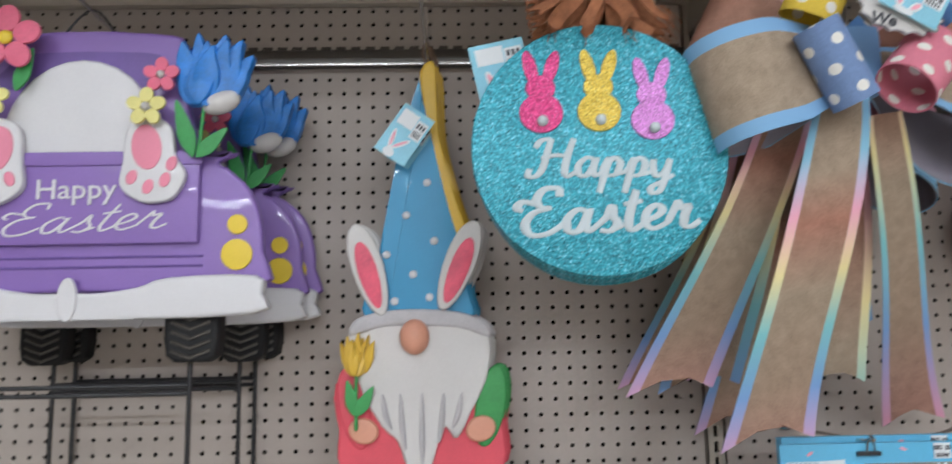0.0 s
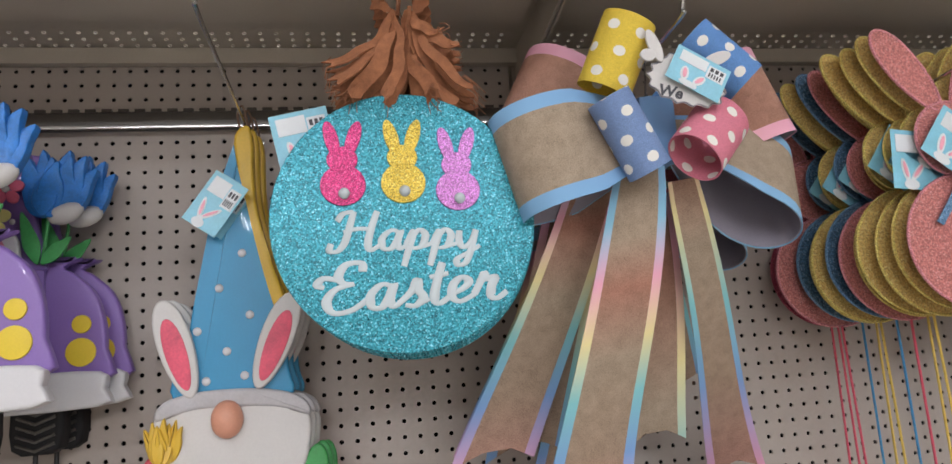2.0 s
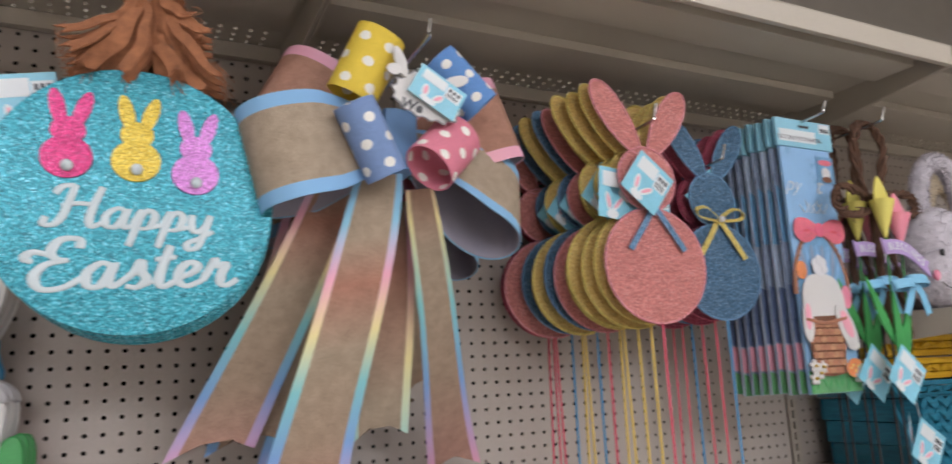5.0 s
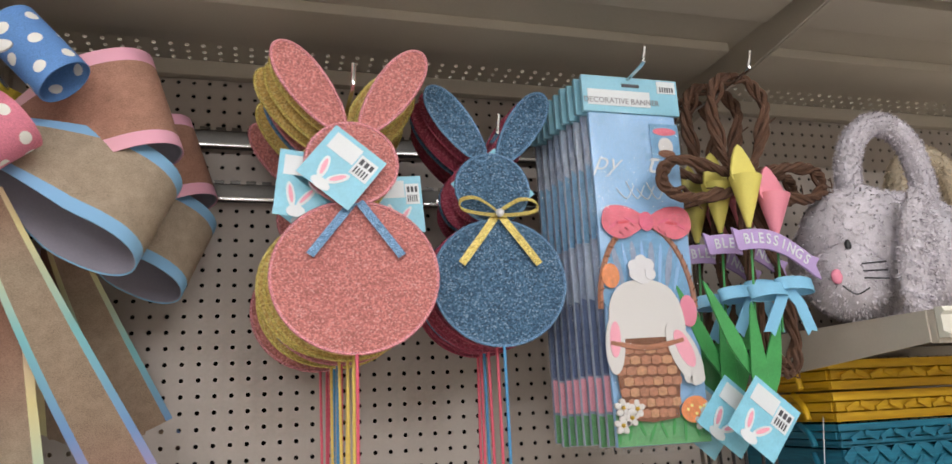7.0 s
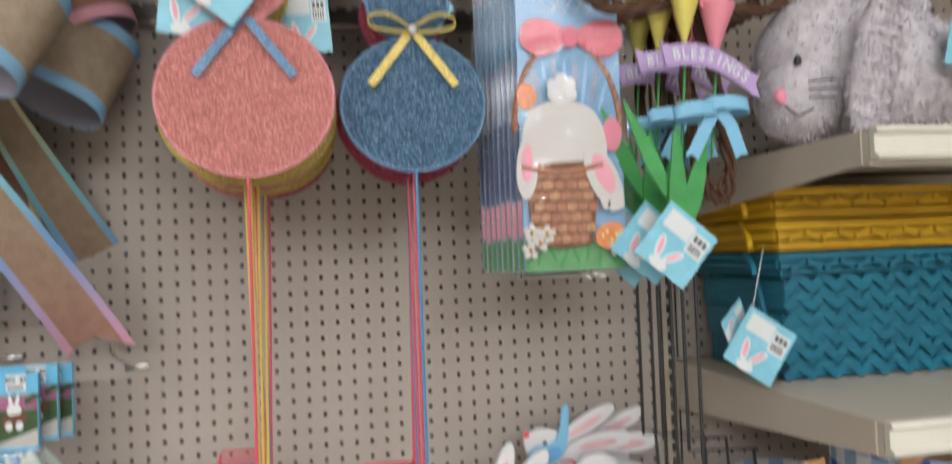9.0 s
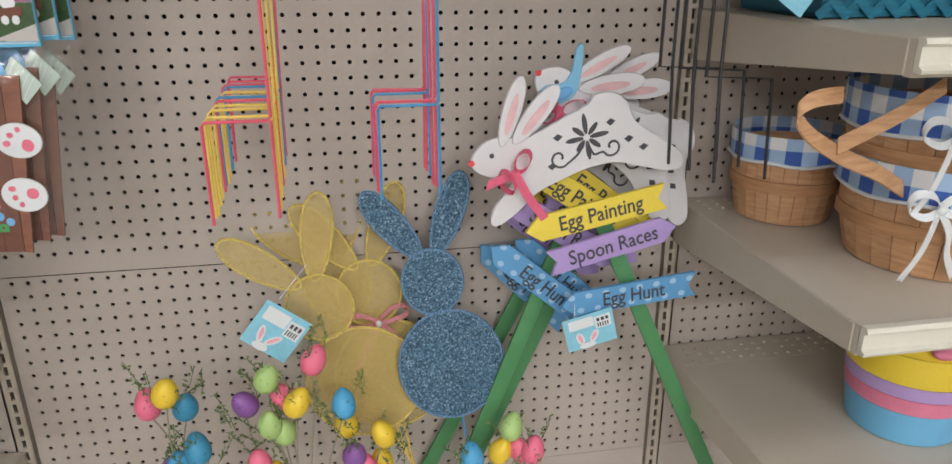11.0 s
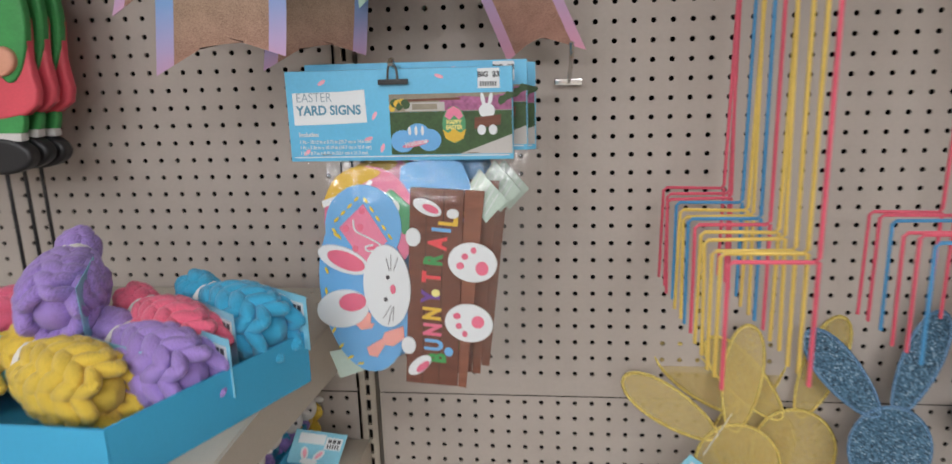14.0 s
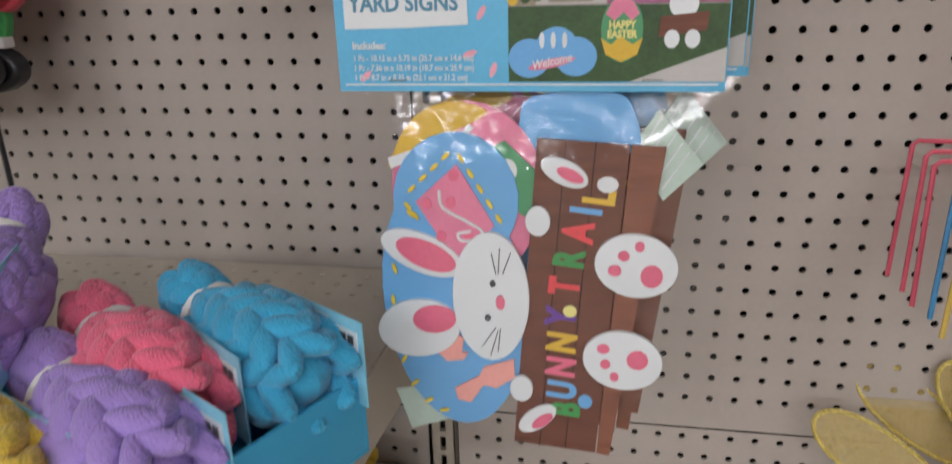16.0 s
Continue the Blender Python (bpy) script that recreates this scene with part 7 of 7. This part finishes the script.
for k, x, y, z, yaw, tip in (("purple", 0.279, 0.811, z2 + 0.024, -5, 0), ("yellow", 0.30, 0.89, z2 + 0.025, -22, 0), ("pink", 0.304, 0.955, z2 + 0.03, -10, 0), ("blue", 0.33, 0.992, z2 + 0.034, -10, 0), ("purple", 0.12, 0.83, z2 + 0.03, -8, 0), ("yellow", 0.13, 0.9, z2 + 0.03, 10, 0), ("pink", 0.14, 0.97, z2 + 0.03, 5, 0)):
    lay(k, x, y, z, yaw, tip)
cd = thing("price_tag", (0.245, 0.765, z2 + 0.06), "pale blue card propped on the yarn", "hang tag")
tag(cd, (0.272, 0.815, z2 + 0.088), -2, 0.085, 0.03, name="card")


def sheep(x, y, z, m, yaw, word):
    s = thing("sheep_toy", (x, y, z - 0.05), "small %s yarn sheep with a white face" % word, "sheep toy", "yarn sheep")
    part("body", braid((x - 0.025, y + 0.012, z - 0.032), 0.085, 0.038, yaw, 0, 5, 8), m, s)
    f = part("face", ball((x + 0.018, y - 0.02, z + 0.006), (0.016, 0.016, 0.019)), "faceskin", s)
    part("wool_cap", braid((x + 0.01, y - 0.012, z + 0.022), 0.034, 0.016, yaw, 0, 3, 6), m, s)
    for sx in (-0.006, 0.008):
        part("eye", ball((x + 0.022 + sx, y - 0.035, z + 0.01), 0.0025, 8, 6), "tagink", f)
        part("ear", ball((x + 0.018 + sx * 2.6, y - 0.02, z + 0.02), (0.008, 0.004, 0.004), 10, 6), "faceskin", f)


for x, y, m, w in ((0.352, 1.085, "yarn_purple", "purple"), (0.352, 1.145, "yarn_blue", "blue"), (0.366, 1.19, "yarn_purple", "lilac"), (0.374, 1.228, "yarn_yellow", "yellow")):
    sheep(x, y, z2 + 0.081, m, -10, w)
bt = thing("price_tag", (0.42, 1.1, z2 + 0.04), "pale blue hang tag over the edge of a display box", "hang tag")
tag(bt, (0.426, 1.15, z2 + 0.056), -22, 0.075, 0.05, 30, name="card")
for i, (x, y, m) in enumerate(((0.33, 1.17, "tagw"), (0.28, 1.1, "tag"), (0.22, 1.12, "tagw"), (0.30, 1.03, "pinkpad"), (0.35, 1.08, "tagw"), (0.15, 1.05, "tag"))):
    c = thing("carton", (x, y, 0.541), "small white and blue printed carton", "carton", "small cartons")
    part("carton_body", box(x - 0.028, x + 0.028, y - 0.03, y + 0.03, 0.541, 0.63 + 0.008 * (i % 3), 0.001), m, c)
    part("carton_label", box(x - 0.02, x + 0.02, y - 0.0312, y - 0.0302, 0.56, 0.60, 0), "boxblue", c)


# ---- plush rabbit baskets ----
def plush(dx, dy, body, dark, word, seed):
    z = 1.633
    o = thing("plush_basket", (1.82 + dx, 0.97 + dy, z), "fluffy %s plush rabbit basket with a round handle" % word, "plush basket", "plush rabbit baskets")
    rnd = random.Random(seed)
    M["fur_" + word] = paint("fur_" + word, body, 0.95, var=0.3, scale=45, bump=0.9, fine=420)
    M["furtip_" + word] = paint("furtip_" + word, [min(1, c * 1.15) for c in body], 0.95, var=0.2, scale=60)
    M["furdark_" + word] = paint("furdark_" + word, dark, 0.95, var=0.3, scale=60)

    def furry(name, bm, n, ln, lab=""):
        bm.faces.ensure_lookup_table()
        bmesh.ops.recalc_face_normals(bm, faces=bm.faces[:])
        areas = np.cumsum([f.calc_area() for f in bm.faces])
        tip, drk = bmesh.new(), bmesh.new()
        for _ in range(n):
            f = bm.faces[int(np.searchsorted(areas, rnd.random() * areas[-1]))]
            a, b, c = [v.co for v in f.verts[:3]]
            u, v = rnd.random(), rnd.random()
            if u + v > 1:
                u, v = 1 - u, 1 - v
            p = a + (b - a) * u + (c - a) * v
            d = (f.normal + Vector((rnd.uniform(-0.8, 0.8), rnd.uniform(-0.8, 0.8), rnd.uniform(-1.5, 0.1)))).normalized() * ln * rnd.uniform(0.6, 1.2)
            s = d.cross(f.normal)
            s = (s.normalized() if s.length > 1e-6 else d.orthogonal().normalized()) * 0.0014
            t = tip if rnd.random() < 0.95 else drk
            t.faces.new([t.verts.new(q) for q in (p - s, p + s, p + d)])
        skin = part(name, bm, "fur_" + word, o, lab)
        tagged(part("fur_pile", tip, "furtip_" + word, skin), kind="stuff")
        tagged(part("fur_pile", drk, "furdark_" + word, skin), kind="stuff")
        return skin

    def lump(c, r, m=None):
        b = ball((c[0] + dx, c[1] + dy, c[2]), r, 22, 14, m)
        for v in b.verts:
            v.co += 0.006 * noise.noise_vector(v.co * 22)
        return b
    furry("body", lump((1.875, 0.985, z + 0.112), (0.165, 0.12, 0.112)), 9000, 0.006)
    hd = furry("head", join(lump((1.765, 0.925, z + 0.11), (0.092, 0.085, 0.105)), lump((1.715, 0.9, z + 0.066), (0.058, 0.056, 0.06))), 7000, 0.0055)
    furry("ear", lump((1.768, 0.822, z + 0.092), (0.04, 0.017, 0.096), pose(0, 0, 0, 5, 9, 14)), 4200, 0.006)
    arch = [(x + dx, 0.965 + dy, z + h) for x, h in ((1.802, 0.17), (1.808, 0.26), (1.838, 0.322), (1.888, 0.345), (1.938, 0.318), (1.958, 0.25), (1.955, 0.17))]
    furry("handle", tube(smooth_loop(arch, 6, False), 0.02, 12), 5600, 0.0055)
    part("eye", ball((1.688 + dx, 0.862 + dy, z + 0.107), (0.005, 0.004, 0.0085), 12, 8), "black", hd)
    part("nose", ball((1.664 + dx, 0.866 + dy, z + 0.062), (0.009, 0.006, 0.011), 12, 8), "pinkpad", hd)
    for i in range(3):
        part("whisker", tube([(1.688 + dx, 0.842 + dy, z + 0.076 - 0.01 * i), (1.722 + dx, 0.834 + dy, z + 0.078 - 0.012 * i)], 0.0012, 5), "black", hd)
    part("mouth", tube(smooth_loop([(1.664 + dx, 0.858 + dy, z + 0.048), (1.676 + dx, 0.848 + dy, z + 0.034), (1.694 + dx, 0.842 + dy, z + 0.042)], 4, False), 0.0012, 5), "black", hd)
    return o


pb = plush(0, 0, lin("c6c0c6"), lin("948e98"), "grey", 6)
tag(pb, (1.935, 0.842, 1.765), -14, 0.075, 0.08)
plush(0.225, 0.13, lin("cdbfa8"), lin("8f8068"), "beige", 7)


# ---- chipwood baskets ----
M["chip_yellow"] = timber("chip_yellow", lin("e3b51e"), lin("c2920f"), 3, 0.5)
M["chip_teal"] = timber("chip_teal", lin("1e7f9a"), lin("14607a"), 3, 0.5)
M["chip_wood"] = timber("chip_wood", lin("cfa47c"), lin("b0835c"), 4, 0.6)
M["chip_hoop"] = timber("chip_hoop", lin("c2946a"), lin("a4774f"), 4, 0.6)
M["gingham"] = gingham("gingham_blue", lin("3c5fae"))


def slat_basket(z, m, h, word, weave):
    low = 0.035 * (1.59 - z) / 0.29
    x0, x1, y0, y1 = 1.70 + low, 2.2 - low, 0.955 + low, 1.25 - low * 0.4
    b = thing("chip_basket", ((x0 + x1) / 2, (y0 + y1) / 2, z), "%s stained chipwood basket with woven slats" % word, "basket", "chipwood baskets")
    n = 3
    for i in range(n):
        f = 0.012 * (1 - i / n)
        za, zb = z + h * i / n + 0.001, z + h * (i + 1) / n - 0.001
        bulge = 0.003 * (i % 2)
        part("front_slat", box(x0 + f, x1 - f, y0 + f - bulge, y0 + f + 0.004, za, zb, 0.0015), m, b)
        part("side_slat", box(x0 + f - bulge, x0 + f + 0.004, y0 + f + 0.005, y1 - f, za, zb, 0.0015), m, b)
        part("side_slat", box(x1 - f - 0.004, x1 - f + bulge, y0 + f + 0.005, y1 - f, za, zb, 0.0015), m, b)
        part("back_slat", box(x0 + f, x1 - f, y1 - f + 0.001, y1 - f + 0.005, za, zb, 0.0015), m, b)
    part("bottom", box(x0 + 0.012, x1 - 0.012, y0 + 0.012, y1 - 0.012, z + 0.002, z + 0.006, 0.001), m, b)
    if weave:
        k = 0
        for i in range(22):
            for j in range(6):
                wx, wz = x0 + 0.014 + 0.0205 * i, z + 0.014 + 0.026 * j
                pc = box(-0.0165, 0.0165, -0.0007, 0.0007, -0.0066, 0.0066, 0.0005)
                part("weave_strip", spun(pc, pose(wx, y0 + 0.0075 - 0.01 * (wz - z) / h - 0.0008 * (i % 2), wz, 0, 42 if i % 2 else -42, 0)), m, b)
    else:
        for i in range(16):
            part("rim_stitch", spun(box(-0.012, 0.012, -0.001, 0.001, -0.004, 0.004, 0.0008), pose(x0 + 0.03 + 0.027 * i, y0 - 0.003, z + h * 0.5, 0, 25 if i % 2 else -25, 0)), m, b)
    part("handle", tube(smooth_loop([(x0 - 0.004, 1.05, z + h * 0.95), (x0 - 0.012, 1.02, z + h * 0.55), (x0 - 0.014, 1.01, z + h * 0.1)], 5, False), 0.005, 8), m, b)
    return b


for zz, m, h, wd, wv in ((1.3015, "chip_teal", 0.15, "teal", True), (1.4535, "chip_teal", 0.037, "teal", False), (1.492, "chip_yellow", 0.046, "yellow", False), (1.5395, "chip_yellow", 0.046, "yellow", False)):
    slat_basket(zz, m, h, wd, wv)
tt = thing("price_tag", (1.655, 0.80, 1.36), "pale blue hang tag tied to a basket", "hang tag")
tag(tt, (1.66, 0.935, 1.365), -34, 0.082, 0.082, name="card")
tag(tt, (1.635, 0.95, 1.39), -60, 0.06, 0.06, 30, name="card")
part("string", tube([(1.655, 0.94, 1.42), (1.70, 0.98, 1.5)], 0.0008, 5), "tagw", tt)


def round_basket(c, r, h, lining=0.05, bow=False, handle=True):
    b = thing("round_basket", c, "round natural chipwood basket lined with blue gingham cloth", "basket", "round gingham baskets")
    x, y, z = c
    n = 26
    for i in range(n):
        a = 2 * math.pi * (i + 0.5) / n
        w = math.pi * r / n * 0.96
        s = bmesh.new()
        for t, rr in ((0, 0.86), (0.5, 0.97), (1, 1.0)):
            for q in (-1, 1):
                for d in (0, 0.003):
                    s.verts.new(((r * rr - d), q * w * rr, h * t))
        s.verts.ensure_lookup_table()
        v = s.verts
        for k in (0, 4):
            s.faces.new((v[k], v[k + 2], v[k + 6], v[k + 4]))
            s.faces.new((v[k + 1], v[k + 5], v[k + 7], v[k + 3]))
            s.faces.new((v[k], v[k + 4], v[k + 5], v[k + 1]))
            s.faces.new((v[k + 2], v[k + 3], v[k + 7], v[k + 6]))
        part("slat", spun(s, pose(x, y, z) @ pose(0, 0, 0, 0, 0, math.degrees(a))), "chip_wood", b)
    for hh, hw in ((0.52, 0.010), (0.93, 0.008)):
        rr = r * (0.975 if hh < 0.8 else 1.0) + 0.0025
        part("hoop_band", hoop((x, y, z + h * hh), (0, 0, 1), rr, rr, hw * 2, thick=0.003), "chip_hoop", b)
    part("bottom", spun(plate(oval(0, 0, r * 0.85, r * 0.85), 0, 0.004), pose(x, y, z + 0.006, 90, 0, 0)), "chip_wood", b)
    part("cloth_lining", hoop((x, y, z + h + 0.004), (0.0, 0, 1), r + 0.006, r + 0.006, lining, metric=1.0), "gingham", b, "blue and white gingham lining")
    part("lining_hem", tube([(x + (r + 0.007) * math.cos(2 * math.pi * i / 30), y + (r + 0.007) * math.sin(2 * math.pi * i / 30), z + h + 0.004 - lining / 2 + 0.002 * math.sin(5 * i)) for i in range(30)], 0.003, 6, True), "tagw", b)
    if handle:
        pts = [(x - r, y, z + h * 0.6), (x - r * 1.02, y - 0.02, z + h * 1.15), (x - r * 0.55, y - 0.06, z + h * 1.45), (x + r * 0.3, y - 0.05, z + h * 1.5), (x + r, y, z + h * 0.9)]
        path = smooth_loop(pts, 6, False)
        part("handle", strip(path, [Vector((0, 0.012, 0.003))] * len(path), 0.003), "chip_wood", b)
    if bow:
        bx, by, bz = x - r * 0.72, y - r * 0.74, z + h * 0.86
        for sg in (-1, 1):
            lp = smooth_loop([(bx, by - 0.014, bz), (bx + sg * 0.02, by - 0.022, bz + 0.022), (bx + sg * 0.045, by - 0.02, bz + 0.024), (bx + sg * 0.05, by - 0.016, bz + 0.004), (bx + sg * 0.026, by - 0.02, bz - 0.008)], 5)
            part("bow_loop", strip(lp + lp[:1], [Vector((0.0, 0.0035, 0.0045))] * (len(lp) + 1)), "tagw", b, "white cotton ribbon bow")
            tail = smooth_loop([(bx, by - 0.014, bz), (bx + sg * 0.014, by - 0.022, bz - 0.03), (bx + sg * 0.022, by - 0.018, bz - 0.065), (bx + sg * 0.042, by - 0.016, bz - 0.1)], 4, False)
            part("bow_tail", strip(tail, [Vector((0.0055, 0.002, 0.003 * sg))] * len(tail), notch=0.004), "tagw", b)
        part("bow_knot", ball((bx, by - 0.018, bz), (0.008, 0.006, 0.007), 10, 8), "tagw", b)
    return b


round_basket((1.835, 1.165, 0.957), 0.092, 0.125, 0.045, False, False)
big = round_basket((1.945, 0.945, 0.957), 0.135, 0.13, 0.05, True, False)
for pts in (((1.842, 0.86, 1.228), (1.76, 0.835, 1.196), (1.68, 0.83, 1.162)), ((1.69, 0.85, 1.222), (1.64, 0.835, 1.22), (1.62, 0.83, 1.204), (1.64, 0.83, 1.178), (1.686, 0.83, 1.15), (1.75, 0.84, 1.122), (1.81, 0.86, 1.09))):
    run = smooth_loop(pts, 6, False)
    part("handle", strip(run, [Vector((0.003, 0.006, 0.0095))] * len(run), 0.003), "chip_wood", big, "bent wooden strip handle")
round_basket((1.95, 0.95, 1.062), 0.142, 0.12, 0.06, True, False)


# ---- striped container ----
M["tin_blue"] = paint("tin_sky", lin("6fb4dc"), 0.4, var=0.05)
M["tin_lilac"] = paint("tin_lilac", lin("b59ad0"), 0.4, var=0.05)
tin = thing("chick_bucket", (1.985, 0.965, 0.6425), "pastel striped bucket with a yellow chick lid and pink beak", "bucket")
for za, zb, ra, rb, m in ((0.6425, 0.70, 0.086, 0.094, "tin_blue"), (0.701, 0.728, 0.0945, 0.098, "print_pink"), (0.729, 0.752, 0.098, 0.1, "tin_lilac"), (0.753, 0.80, 0.1, 0.095, "yellow"), (0.801, 0.835, 0.094, 0.06, "yellow")):
    bm = bmesh.new()
    bmesh.ops.create_cone(bm, cap_ends=True, segments=36, radius1=ra, radius2=rb, depth=zb - za)
    part("band", spun(bm, pose(1.985, 0.965, (za + zb) / 2)), m, tin)
part("beak", ball((1.96, 0.88, 0.815), (0.02, 0.014, 0.011)), "print_pink", tin)
part("tuft", ball((1.985, 0.965, 0.84), (0.03, 0.03, 0.02)), "yellow", tin)
